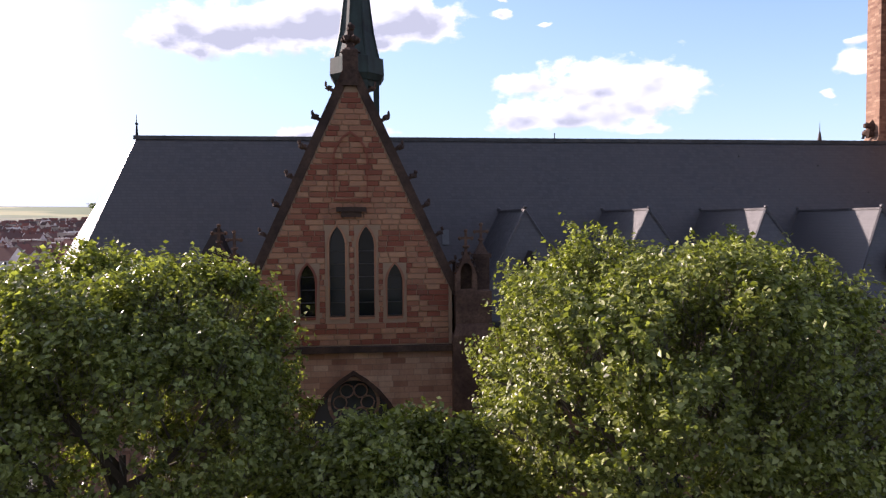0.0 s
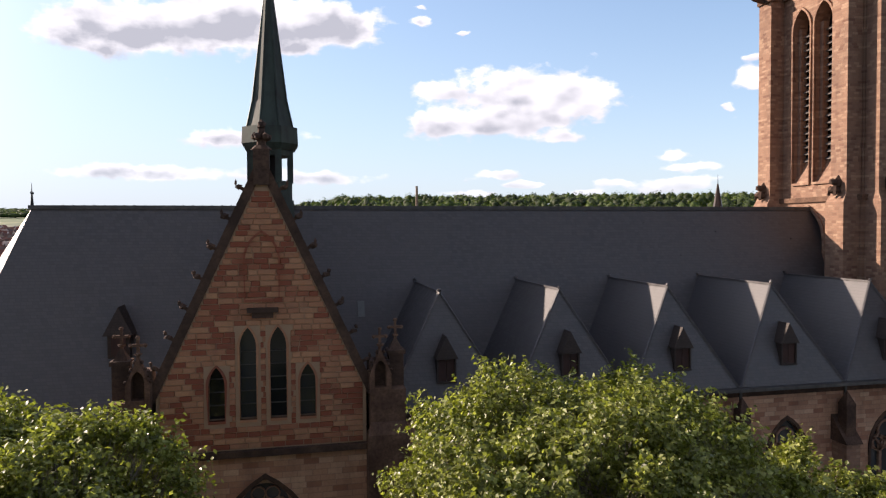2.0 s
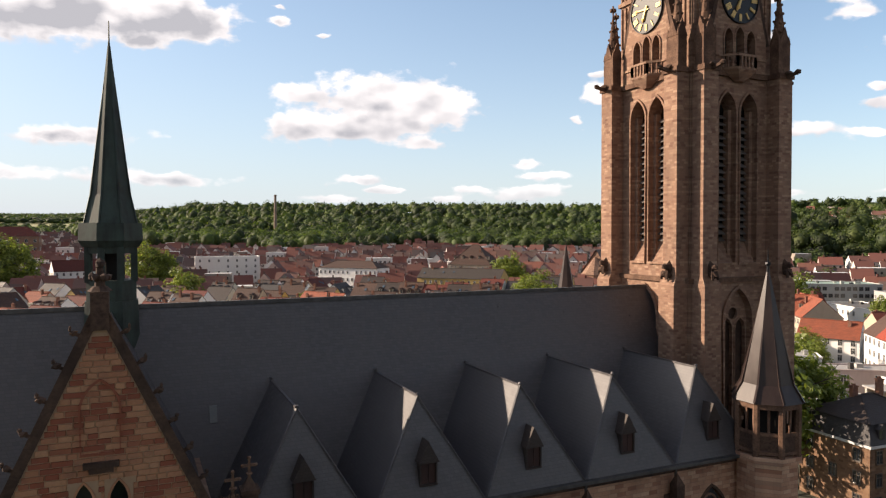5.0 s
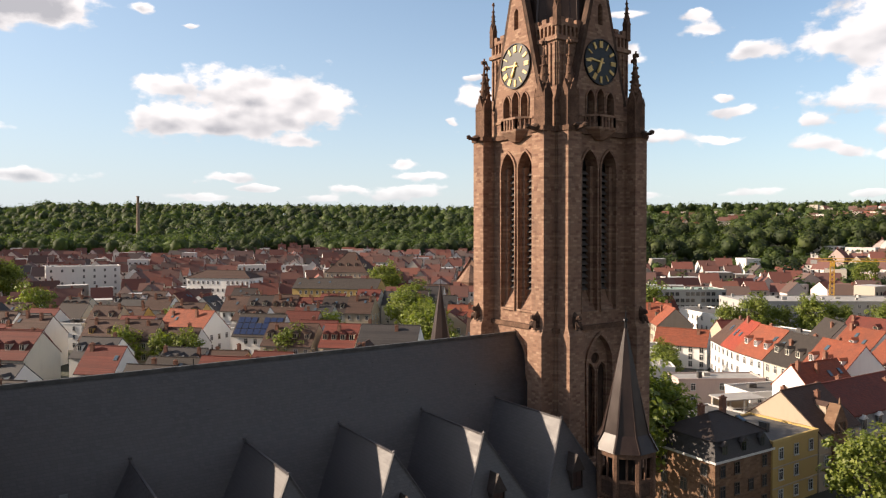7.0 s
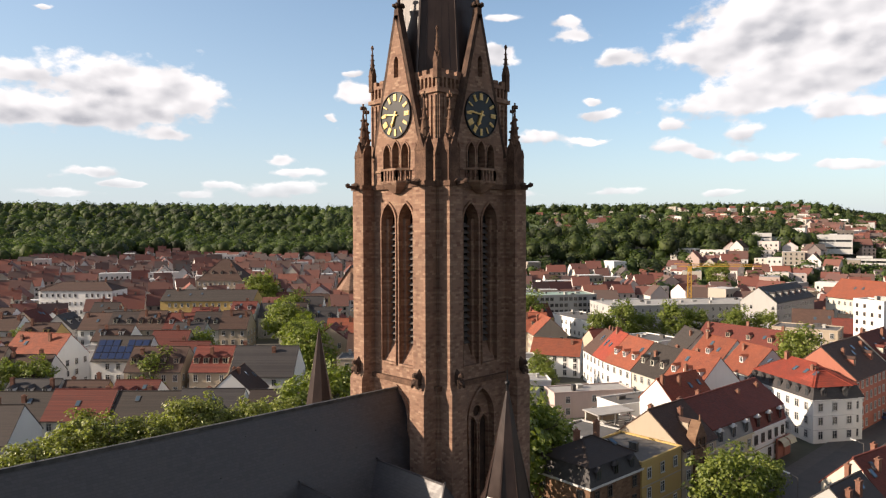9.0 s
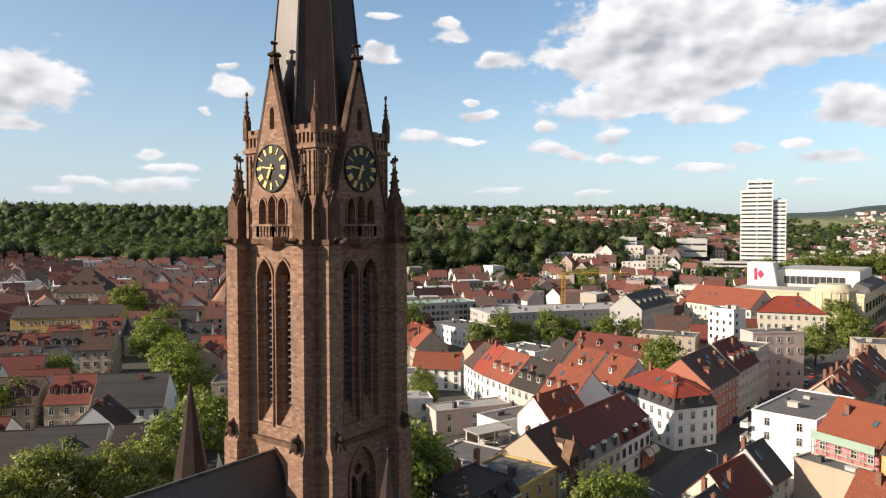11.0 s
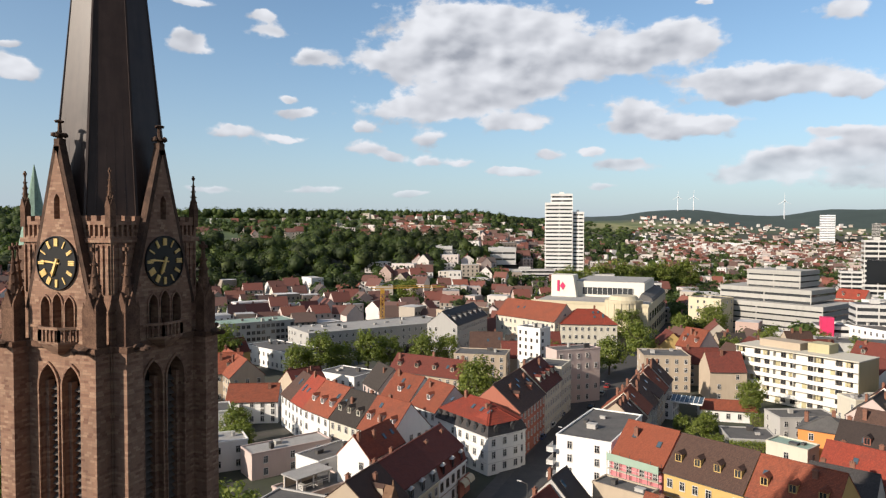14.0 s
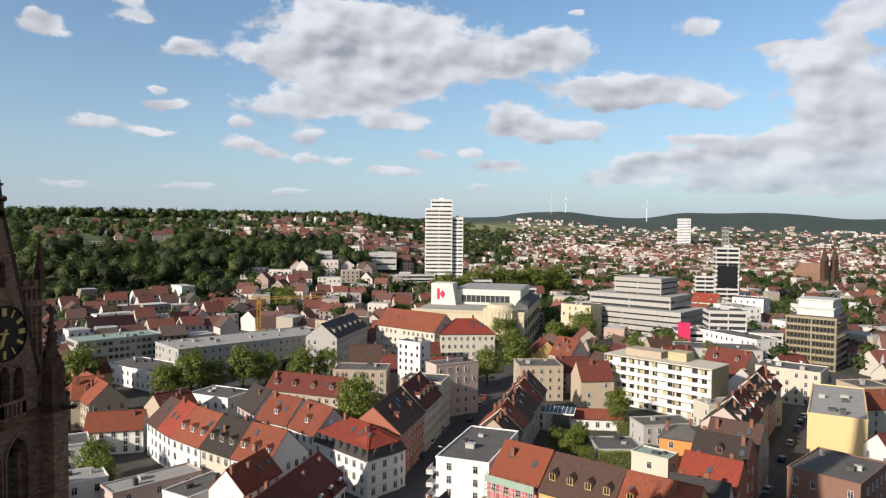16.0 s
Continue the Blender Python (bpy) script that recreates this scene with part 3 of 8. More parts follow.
def hoop(outline, grow, y0, y1, to=None):
    """A moulding that runs round an opening's outline."""
    cx = sum(p[0] for p in outline) / len(outline)
    cz = sum(p[1] for p in outline) / len(outline)
    out = []
    for x, z in outline:
        d = math.hypot(x - cx, z - cz)
        out.append((x + (x - cx) / d * grow, z + (z - cz) / d * grow))
    n = len(outline)
    s = Shape()
    vs = [(x, y0, z) for x, z in outline] + [(x, y0, z) for x, z in out] + [(x, y1, z) for x, z in outline] + [(x, y1, z) for x, z in out]
    fs = []
    for i in range(n):
        j = (i + 1) % n
        fs += [(i, j, n + j, n + i), (2 * n + i, 3 * n + i, 3 * n + j, 2 * n + j), (n + i, n + j, 3 * n + j, 3 * n + i), (i, 2 * n + i, 2 * n + j, j)]
    s.add(vs, fs)
    return s.mapped(to) if to else s


def pinnacle(cx, cy, z0, h, w, crockets=4):
    """A gothic pinnacle: shaft, small gables, tapering spirelet with crockets, a cross finial."""
    s = Shape()
    s.box(cx - w / 2, cx + w / 2, cy - w / 2, cy + w / 2, z0, z0 + h * 0.38)
    for dx, dy in ((1, 0), (-1, 0), (0, 1), (0, -1)):
        ax, ay = cx + dx * w * 0.55, cy + dy * w * 0.55
        px, py = -dy, dx
        a = (ax + px * w * 0.55, ay + py * w * 0.55, z0 + h * 0.34)
        b = (ax - px * w * 0.55, ay - py * w * 0.55, z0 + h * 0.34)
        t = (ax, ay, z0 + h * 0.53)
        s.add([a, b, t, (a[0] - dx * w * 0.4, a[1] - dy * w * 0.4, a[2]), (b[0] - dx * w * 0.4, b[1] - dy * w * 0.4, b[2]), (cx, cy, t[2])],
              [(0, 1, 2), (0, 2, 5, 3), (1, 4, 5, 2)])
    s.ring(cx, cy, w * 0.5, 0.05, z0 + h * 0.38, z0 + h * 0.9, 8, 0.5)
    for k in range(1, crockets + 1):
        t = k / (crockets + 1)
        r = w * 0.5 * (1 - t) + 0.05
        for q in range(4):
            a = q * math.pi / 2 + math.pi / 4
            s.lump((cx + r * math.cos(a), cy + r * math.sin(a), z0 + h * (0.38 + 0.52 * t)), w * 0.13, k * 4 + q)
    zt = z0 + h * 0.9
    s.box(cx - 0.06, cx + 0.06, cy - 0.06, cy + 0.06, zt, z0 + h)
    s.box(cx - w * 0.28, cx + w * 0.28, cy - w * 0.1, cy + w * 0.1, zt + h * 0.03, zt + h * 0.065)
    s.box(cx - w * 0.1, cx + w * 0.1, cy - w * 0.28, cy + w * 0.28, zt + h * 0.03, zt + h * 0.065)
    return s

# ---- ground ----
GROUND = -0.3


def rise(x, y):
    """Height of the land: level in the town, climbing to wooded and open heights far off."""
    u = 0.95 * y + 0.3 * x
    z = GROUND + 24 * min(1, max(0, (u - 330) / 620)) ** 1.2
    step = lambda a, b, v: (lambda q: q * q * (3 - 2 * q))(min(1, max(0, (v - a) / (b - a))))  # noqa: E731
    d = math.hypot(x, y)
    az = math.degrees(math.atan2(x, y))
    z += 50 * step(820, 1350, u) * (0.12 + 0.88 * step(-6, 5, az)) * (1 - 0.08 * step(40, 60, az))
    hump = lambda a, b, c, e: step(a, b, az) * (1 - step(c, e, az))  # noqa: E731
    crest = 121 + 33 * hump(82.5, 86, 88.5, 93.5) + 31 * hump(94, 98, 104.5, 109) + 10 * hump(72, 75, 77, 80) + 2 * math.sin(az * 1.3)
    z += (crest - z) * step(2500, 4000, d) * step(70, 82, az) + 30 * step(1500, 3200, d) * (1 - step(60, 84, az))
    # the slope behind the park: gardens, a field and a wooded crest
    slope = 33 * step(400, 690, d) + 12 * step(640, 820, d) + 28 * step(800, 1320, d) + 16 * step(1300, 2600, d)
    z += (GROUND + slope - z) * step(40, 50, az) * (1 - step(71, 82, az)) * (1 - step(3000, 3800, d))
    z += 44 * step(1700, 3600, d) * (1 - step(-2, 9, az)) * step(-60, -25, az)
    return z - 90 * step(4200, 5200, d)


def land():
    s = Shape()
    radii = [0, 60, 120, 200, 300, 420, 560, 720, 880, 1040, 1200, 1400, 1650, 1950, 2300, 2700, 3100, 3500, 3800, 4050, 4300, 4800]
    n = 360
    vs = [(r * math.sin(2 * math.pi * i / n), r * math.cos(2 * math.pi * i / n), rise(r * math.sin(2 * math.pi * i / n), r * math.cos(2 * math.pi * i / n))) for r in radii[1:] for i in range(n)]
    vs.append((0, 0, rise(0, 0)))
    fs = [(len(vs) - 1, (i + 1) % n, i) for i in range(n)]
    for k in range(len(radii) - 2):
        fs += [(k * n + i, k * n + (i + 1) % n, (k + 1) * n + (i + 1) % n, (k + 1) * n + i) for i in range(n)]
    s.add(vs, fs)
    me = s.mesh("ground", GROUND_MAT)
    me.polygons.foreach_set("use_smooth", [True] * len(me.polygons))
    return tagged(new("ground", me), "broad town ground of earth, grass and far fields", "ground", kind="structure")


ground = land()

# ---- church ----
church = thing("church", "gothic revival church of red sandstone with slate roofs and tower", "church", at=(0, 0, 0))
RIDGE_Y, RIDGE_Z = 48.9, 29.4
BAYS = [8.92, 16.22, 23.36, 30.66, 38.2]
APEX_Y, APEX_Z, EAVE_Y, EAVE_Z = 38.8, 24.25, 36.7, 18.25
MAIN_SLOPE = (RIDGE_Z - 24.3) / (RIDGE_Y - 46.9)


def roof_y(z):
    return RIDGE_Y - (RIDGE_Z - z) / MAIN_SLOPE


def main_roof():
    lowz = 13.5
    s = Shape()
    yf, yb = roof_y(lowz), 2 * RIDGE_Y - roof_y(lowz)
    x0, x1 = -15.5, 42.6
    xa = -24.2
    vs = [(x0, RIDGE_Y, RIDGE_Z), (x1, RIDGE_Y, RIDGE_Z), (x1, yf, lowz), (x0 - 5.2, yf, lowz), (xa, RIDGE_Y - 2.6, lowz), (xa, RIDGE_Y + 2.6, lowz), (x0 - 5.2, yb, lowz), (x1, yb, lowz)]
    s.add(vs, [(0, 3, 2, 1), (0, 4, 3), (0, 5, 4), (0, 6, 5), (0, 1, 7, 6), (2, 3, 4, 5, 6, 7), (1, 2, 7)])
    roof = part("nave_roof", s, SLATE, church, "steep dark grey slate roof with iron ridge")
    s = Shape()
    s.bar((x0 - 0.2, RIDGE_Y, RIDGE_Z + 0.03), (x1, RIDGE_Y, RIDGE_Z + 0.03), 0.26)
    for i in range(95):
        x = x0 + i * 0.61
        s.lump((x, RIDGE_Y, RIDGE_Z + 0.14), 0.06, i)
    part("ridge_cap", s, LEAD, roof)
    s = Shape().ring(x0, RIDGE_Y, 0.12, 0.05, RIDGE_Z, RIDGE_Z + 0.9, 6).lump((x0, RIDGE_Y, RIDGE_Z + 0.95), 0.13, 1)
    s.ring(x0, RIDGE_Y, 0.04, 0.01, RIDGE_Z + 0.9, RIDGE_Z + 1.6, 6)
    part("finial", s, IRON, roof)
    for x, z in ((14.0, 26.6), (19.5, 27.2), (24.6, 26.0), (27.0, 28.3), (33.0, 27.6), (36.4, 25.6), (-4.5, 27.0), (-8.0, 24.5), (12.0, 25.2), (29.6, 25.8), (39.6, 27.0)):
        y = roof_y(z)
        part("roof_hook", Shape().box(x - 0.035, x + 0.035, y - 0.08, y + 0.1, z - 0.02, z + 0.06), LEAD, roof)
    part("lightning_rod", Shape().box(13.3, 13.36, RIDGE_Y - 0.03, RIDGE_Y + 0.03, RIDGE_Z, RIDGE_Z + 0.55), IRON, roof)
    return roof


roof = main_roof()


def aisle_roofs():
    """Cross roofs over the aisle bays, each with a slated hip towards the street and a small lucarne."""
    edges = [5.35] + [(a + b) / 2 for a, b in zip(BAYS, BAYS[1:])] + [41.9]
    for i, c in enumerate(BAYS):
        l, r = edges[i], edges[i + 1]
        yb, ybv = roof_y(APEX_Z) + 0.15, roof_y(EAVE_Z) + 0.15
        s = Shape()
        vs = [(c, APEX_Y, APEX_Z), (c, yb, APEX_Z), (l, EAVE_Y, EAVE_Z), (r, EAVE_Y, EAVE_Z), (l, ybv, EAVE_Z), (r, ybv, EAVE_Z)]
        s.add(vs, [(0, 2, 3), (0, 1, 4, 2), (0, 3, 5, 1), (1, 5, 4), (2, 4, 5, 3)])
        d = part("cross_roof", s, SLATE, church, "slated cross roof over an aisle bay")
        s = Shape()
        for x in (l, r):
            s.bar((c, APEX_Y - 0.02, APEX_Z + 0.04), (x + (0.1 if x == l else -0.1), EAVE_Y, EAVE_Z + 0.04), 0.11)
        s.bar((c, APEX_Y, APEX_Z + 0.04), (c, yb, APEX_Z + 0.04), 0.13)
        s.lump((c, APEX_Y - 0.05, APEX_Z + 0.16), 0.14, i)
        s.lump((c, yb - 0.1, APEX_Z + 0.2), 0.15, i + 9)
        part("hip_cap", s, SLATE, d)
        # lucarne: little slated hood over a wooden shutter
        cy = lambda z: EAVE_Y + (APEX_Y - EAVE_Y) * (z - EAVE_Z) / (APEX_Z - EAVE_Z)  # noqa: E731
        z0, w = 19.5, 0.5
        yf = cy(z0) - 0.12
        s = Shape()
        for side in (-1, 1):
            s.box(c + side * w - 0.05, c + side * w + 0.05, yf, yf + 0.95, z0, z0 + 1.35)
        s.add([(c - w - 0.15, yf - 0.12, z0 + 1.25), (c + w + 0.15, yf - 0.12, z0 + 1.25), (c, yf - 0.02, z0 + 2.5), (c - w - 0.15, yf + 1.0, z0 + 1.3), (c + w + 0.15, yf + 1.0, z0 + 1.3), (c, yf + 1.2, z0 + 2.5)],
              [(0, 1, 2), (0, 2, 5, 3), (1, 4, 5, 2)])
        s.box(c - w - 0.05, c + w + 0.05, yf - 0.05, yf + 0.1, z0 - 0.1, z0)
        luc = part("lucarne", s, SLATE_BROWN, d)
        sh = Shape().box(c - w + 0.05, c - 0.02, yf + 0.1, yf + 0.16, z0, z0 + 1.3).box(c + 0.02, c + w - 0.05, yf + 0.1, yf + 0.16, z0, z0 + 1.3)
        part("shutter", sh, SHUTTER, luc, "brown wooden shutter")
    # gutter along the eaves
    s = Shape().box(5.4, 41.6, EAVE_Y - 0.35, EAVE_Y + 0.1, EAVE_Z - 0.22, EAVE_Z - 0.02)
    part("gutter", s, LEAD, church)
    for x in (edges[1], edges[2], edges[3], edges[4]):
        part("downpipe", Shape().box(x - 0.07, x + 0.07, EAVE_Y - 0.12, EAVE_Y + 0.02, 4, EAVE_Z - 0.1), LEAD, church)
    return edges


EDGES = aisle_roofs()


def tracery_window(cx, z0, w, h, y, parent, lights=2, rose=False):
    """A pointed window with stone tracery and dark leaded glass, facing the street."""
    hole = arch(cx, z0, w, h)
    win = part("tracery_window", hoop(hole, 0.22, y - 0.06, y + 0.25), STONE_DARK, parent, "pointed window with stone tracery")
    part("glass", slab(arch(cx, z0, w, h), y + 0.34, y + 0.38), GLASS, win)
    s = Shape()
    spring = z0 + h - min(h * 0.6, w * 0.875)
    for i in range(1, lights):
        x = cx - w / 2 + w * i / lights
        s.box(x - 0.11, x + 0.11, y + 0.16, y + 0.32, z0, spring + 0.2)
    lw = w / lights
    for i in range(lights):
        x = cx - w / 2 + lw * (i + 0.5)
        o = arch(x, spring - lw * 0.6, lw * 0.9, lw * 1.25, 5)
        hh = hoop(o[2:-1], 0.13, y + 0.16, y + 0.32)
        s.add(hh.v, hh.f)
    if rose:
        # one great circle in the head over two pointed lights, smaller circles within
        top, r = z0 + h, w * 0.225
        for side in (-1, 1):
            hh = hoop(arch(cx + side * w * 0.245, spring - 1.6, w * 0.44, 2.9, 7)[2:-1], 0.14, y + 0.12, y + 0.32)
            s.add(hh.v, hh.f)
        hh = hoop(disc(cx, top - r - 0.28, r, 28), 0.15, y + 0.12, y + 0.34)
        s.add(hh.v, hh.f)
        for k in range(6):
            a = k * math.pi / 3
            hh = hoop(disc(cx + 0.6 * r * math.cos(a), top - r - 0.28 + 0.6 * r * math.sin(a), r * 0.27, 10), 0.06, y + 0.18, y + 0.32)
            s.add(hh.v, hh.f)
        part("tracery", s, STONE, win)
        return win
    r = w * 0.2
    for ox, oz, rr in ((0, spring + w * 0.42, r), (-w * 0.2, spring + w * 0.12, r * 0.75), (w * 0.2, spring + w * 0.12, r * 0.75)):
        hh = hoop(disc(cx + ox, oz, rr, 14), 0.15, y + 0.16, y + 0.32)
        s.add(hh.v, hh.f)
    part("tracery", s, STONE, win)
    return win


def aisle_wall():
    y = 37.15
    holes = [arch(c, 8.0, 2.7, 8.0) for c in BAYS]
    wall = part("aisle_wall", plate([(4.6, GROUND), (41.4, GROUND), (41.4, EAVE_Z - 0.25), (4.6, EAVE_Z - 0.25)], holes, 0.8, lambda a, b, c: (a, y + b, c)), STONE_WALL, church, "aisle wall of coursed red sandstone")
    for c in BAYS:
        tracery_window(c, 8.0, 2.7, 8.0, y, wall, 3)
    # added sheet painted near black as the unlit nave inside
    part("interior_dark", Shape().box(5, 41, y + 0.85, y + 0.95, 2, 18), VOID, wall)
    part("cornice", Shape().box(4.6, 41.4, y - 0.28, y, EAVE_Z - 0.62, EAVE_Z - 0.25), STONE_DARK, wall)
    for x in EDGES[1:-1]:
        s = Shape().box(x - 0.55, x + 0.55, y - 1.7, y, GROUND, 11.5).box(x - 0.5, x + 0.5, y - 1.2, y, 11.5, 14.6)
        b = part("buttress", s, STONE, wall)
        s = Shape()
        s.add([(x - 0.6, y - 1.35, 14.5), (x + 0.6, y - 1.35, 14.5), (x + 0.6, y, 16.1), (x - 0.6, y, 16.1), (x - 0.6, y, 14.5), (x + 0.6, y, 14.5)], [(0, 1, 2, 3), (0, 3, 4), (1, 5, 2), (0, 4, 5, 1), (3, 2, 5, 4)])
        s.box(x - 0.34, x + 0.34, y - 1.0, y - 0.3, 14.8, 16.9)
        s.ring(x, y - 0.65, 0.5, 0.02, 16.9, 17.7, 4, 0.5)
        part("buttress_cap", s, STONE_DARK, b)
    return wall


aisle_wall()
GX, GY, GTOP = -0.68, 33.2, 30.75


def transept():
    """The transept's street gable: lancets, niche, copings with crockets, finial; the rose window's wall below."""
    to = lambda a, b, c: (a, GY + b, c)  # noqa: E731
    zb, zs = 17.7, 20.6
    lancets = [arch(-1.39, 19.1, 0.74, 4.3, 7, 1.7), arch(-0.02, 19.1, 0.74, 4.3, 7, 1.7), arch(-2.8, 19.1, 0.72, 2.5, 7, 1.7), arch(1.33, 19.1, 0.72, 2.5, 7, 1.7)]
    outline = [(GX - 4.75, zb), (GX + 4.75, zb), (GX + 4.75, zs), (GX, GTOP), (GX - 4.75, zs)]
    wall = part("gable_wall", plate(outline, lancets, 0.9, to), MORTAR, church, "stepped gable wall of large red and buff sandstone blocks")
    for i, (cx, w, h) in enumerate(((-1.39, 0.74, 4.3), (-0.02, 0.74, 4.3), (-2.8, 0.72, 2.5), (1.33, 0.72, 2.5))):
        o = arch(cx, 19.1, w, h, 7, 1.7)
        win = part("lancet_window", hoop(o, 0.12, GY - 0.07, GY + 0.2), BLOCK, wall, "tall narrow pointed window with dark leaded glass")
        part("glass", slab(o, GY + 0.45, GY + 0.5), GLASS, win)
        for k in range(1, int(h / 0.62)):
            part("glazing_bar", Shape().box(cx - w / 2, cx + w / 2, GY + 0.38, GY + 0.45, 19.1 + k * 0.62, 19.1 + k * 0.62 + 0.05), LEAD, win)
    # shallow niche above
    n_out = arch(GX - 0.04, 24.7, 1.5, 3.1)
    niche = part("blind_niche", hoop(n_out, 0.1, GY - 0.12, GY + 0.05), BLOCK, wall)
    part("console", Shape().box(GX - 0.72, GX + 0.68, GY - 0.35, GY, 24.1, 24.32).box(GX - 0.5, GX + 0.46, GY - 0.25, GY, 23.85, 24.1), STONE_DARK, niche)
    # copings
    for side in (-1, 1):
        s = Shape()
        a, b = Vector((GX + side * 5.05, GY + 0.12, zs - 0.5)), Vector((GX, GY + 0.12, GTOP + 0.3))
        s.bar(a, b, 0.42)
        cope = part("coping", s, STONE_DARK, wall)
        for k in range(1, 8):
            p = a.lerp(b, k / 8)
            c = Shape().lump((p.x + side * 0.4, p.y - 0.1, p.z + 0.24), 0.16, k, (1.2, 1, 0.9), 0.4).bar((p.x, p.y, p.z), (p.x + side * 0.44, p.y - 0.1, p.z + 0.26), 0.15).lump((p.x + side * 0.52, p.y - 0.1, p.z + 0.42), 0.1, k + 20, (0.9, 1, 1.3), 0.35)
            part("crocket", c, STONE_DARK, cope)
    s = Shape().box(GX - 0.36, GX + 0.36, GY - 0.26, GY + 0.65, GTOP - 0.75, GTOP + 0.9)
    s.ring(GX, GY + 0.35, 0.5, 0.3, GTOP + 0.9, GTOP + 1.1, 8).ring(GX, GY + 0.35, 0.22, 0.15, GTOP + 1.1, GTOP + 1.9, 8)
    for k in range(6):
        a = k * math.pi / 3
        s.lump((GX + 0.32 * math.cos(a), GY + 0.35 + 0.32 * math.sin(a), GTOP + 1.5), 0.19, k)
    s.lump((GX, GY + 0.35, GTOP + 2.05), 0.24, 3)
    part("finial", s, STONE_DARK, wall)
    # string course and lower wall with the great window
    part("string_course", Shape().box(GX - 5.1, GX + 5.1, GY - 0.32, GY + 0.6, 17.42, 17.7), STONE_DARK, wall)
    big = arch(GX, 6.5, 4.9, 9.8)
    low = part("transept_wall", plate([(GX - 4.9, GROUND), (GX + 4.9, GROUND), (GX + 4.9, 17.42), (GX - 4.9, 17.42)], [big], 0.9, to), STONE_WALL, church, "lower transept wall of red sandstone")
    tracery_window(GX, 6.5, 4.9, 9.8, GY, low, 4, True)
    sides = Shape().box(GX - 4.9, GX - 4.3, GY + 0.9, 46, GROUND, 20.2).box(GX + 4.3, GX + 4.9, GY + 0.9, 46, GROUND, 20.2)
    part("transept_side_wall", sides, STONE, low)
    # its roof, ridge level with the nave's
    s = Shape()
    yb = RIDGE_Y
    s.add([(GX, GY + 0.6, RIDGE_Z - 0.1), (GX, yb, RIDGE_Z - 0.1), (GX - 5.0, GY + 0.6, 19.4), (GX + 5.0, GY + 0.6, 19.4), (GX - 5.0, yb, 19.4), (GX + 5.0, yb, 19.4)],
          [(0, 1, 4, 2), (0, 3, 5, 1), (0, 2, 3), (1, 5, 4), (2, 4, 5, 3)])
    part("transept_roof", s, SLATE, church, "slate roof behind the gable")
    # corner piers: a square shaft and a gabled niche side by side, each under a cross
    for side in (-1, 1):
        cx = GX + side * 5.75
        s = Shape().box(cx - 1.0, cx + 1.0, GY - 0.9, GY + 1.6, GROUND, 18.2).box(cx - 0.85, cx + 0.85, GY - 0.6, GY + 1.5, 18.2, 20.3)
        s.hexa([(cx - 1.0, GY - 0.9, 18.2), (cx + 1.0, GY - 0.9, 18.2), (cx + 1.0, GY - 0.6, 18.2), (cx - 1.0, GY - 0.6, 18.2)], [(cx - 0.85, GY - 0.62, 18.75), (cx + 0.85, GY - 0.62, 18.75), (cx + 0.85, GY - 0.55, 18.75), (cx - 0.85, GY - 0.55, 18.75)])
        b = part("corner_buttress", s, STONE_CARVED, church, "weathered sandstone corner buttress with two cross finials")
        ox, ix = cx + side * 0.5, cx - side * 0.36
        s = Shape().box(ox - 0.36, ox + 0.36, GY + 0.1, GY + 0.85, 20.3, 22.0).box(ox - 0.44, ox + 0.44, GY + 0.02, GY + 0.93, 21.85, 22.05)
        s.ring(ox, GY + 0.48, 0.46, 0.1, 22.05, 22.55, 4, 0.5)
        part("shaft_pinnacle", s, STONE_DARK, b)
        gable = [(ix - 0.52, 20.3), (ix + 0.52, 20.3), (ix + 0.52, 21.05), (ix, 22.3), (ix - 0.52, 21.05)]
        niche = part("gabled_niche", plate(gable, [arch(ix, 20.4, 0.56, 1.3, 5)], 0.5, lambda p, q, z: (p, GY - 0.6 + q, z)), STONE_CARVED, b)
        # back of the niche in a darker stone than its front
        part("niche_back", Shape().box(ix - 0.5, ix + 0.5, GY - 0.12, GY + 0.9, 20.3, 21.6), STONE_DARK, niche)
        for k, (px, py, pz) in enumerate(((ox, GY + 0.48, 22.5), (ix, GY - 0.35, 22.2))):
            c = Shape().bar((px, py, pz), (px, py, pz + 0.95), 0.14, 0, 0.1).bar((px - 0.3, py, pz + 0.62), (px + 0.3, py, pz + 0.62), 0.12)
            for dx, dz in ((-0.3, 0.62), (0.3, 0.62), (0.0, 0.98)):
                c.lump((px + dx, py, pz + dz), 0.11, k, rough=0.15)
            c.lump((px, py, pz + 0.22), 0.15, k + 4, (1.2, 1.2, 0.6), 0.2)
            part("cross_finial", c, STONE_CARVED, b)
        for k in range(4):
            for sg in (-1, 1):
                part("crocket", Shape().lump((ix + sg * (0.52 - 0.12 * k), GY - 0.42, 21.2 + 0.29 * k), 0.1, k, rough=0.35), STONE_DARK, niche)
    part("choir_wall", Shape().box(-19.6, GX - 4.9, RIDGE_Y - 6.1, RIDGE_Y + 6.1, GROUND, 13.6), STONE, church)
    return wall


gable_wall = transept()
part("nave_wall", Shape().box(GX + 4.9, 42.4, roof_y(13.6), 2 * RIDGE_Y - roof_y(13.6), GROUND, 13.6), STONE, church)
part("choir_gutter", Shape().box(-17, GX - 5.2, roof_y(13.5) - 0.3, roof_y(13.5) + 0.1, 13.3, 13.55), LEAD, church)
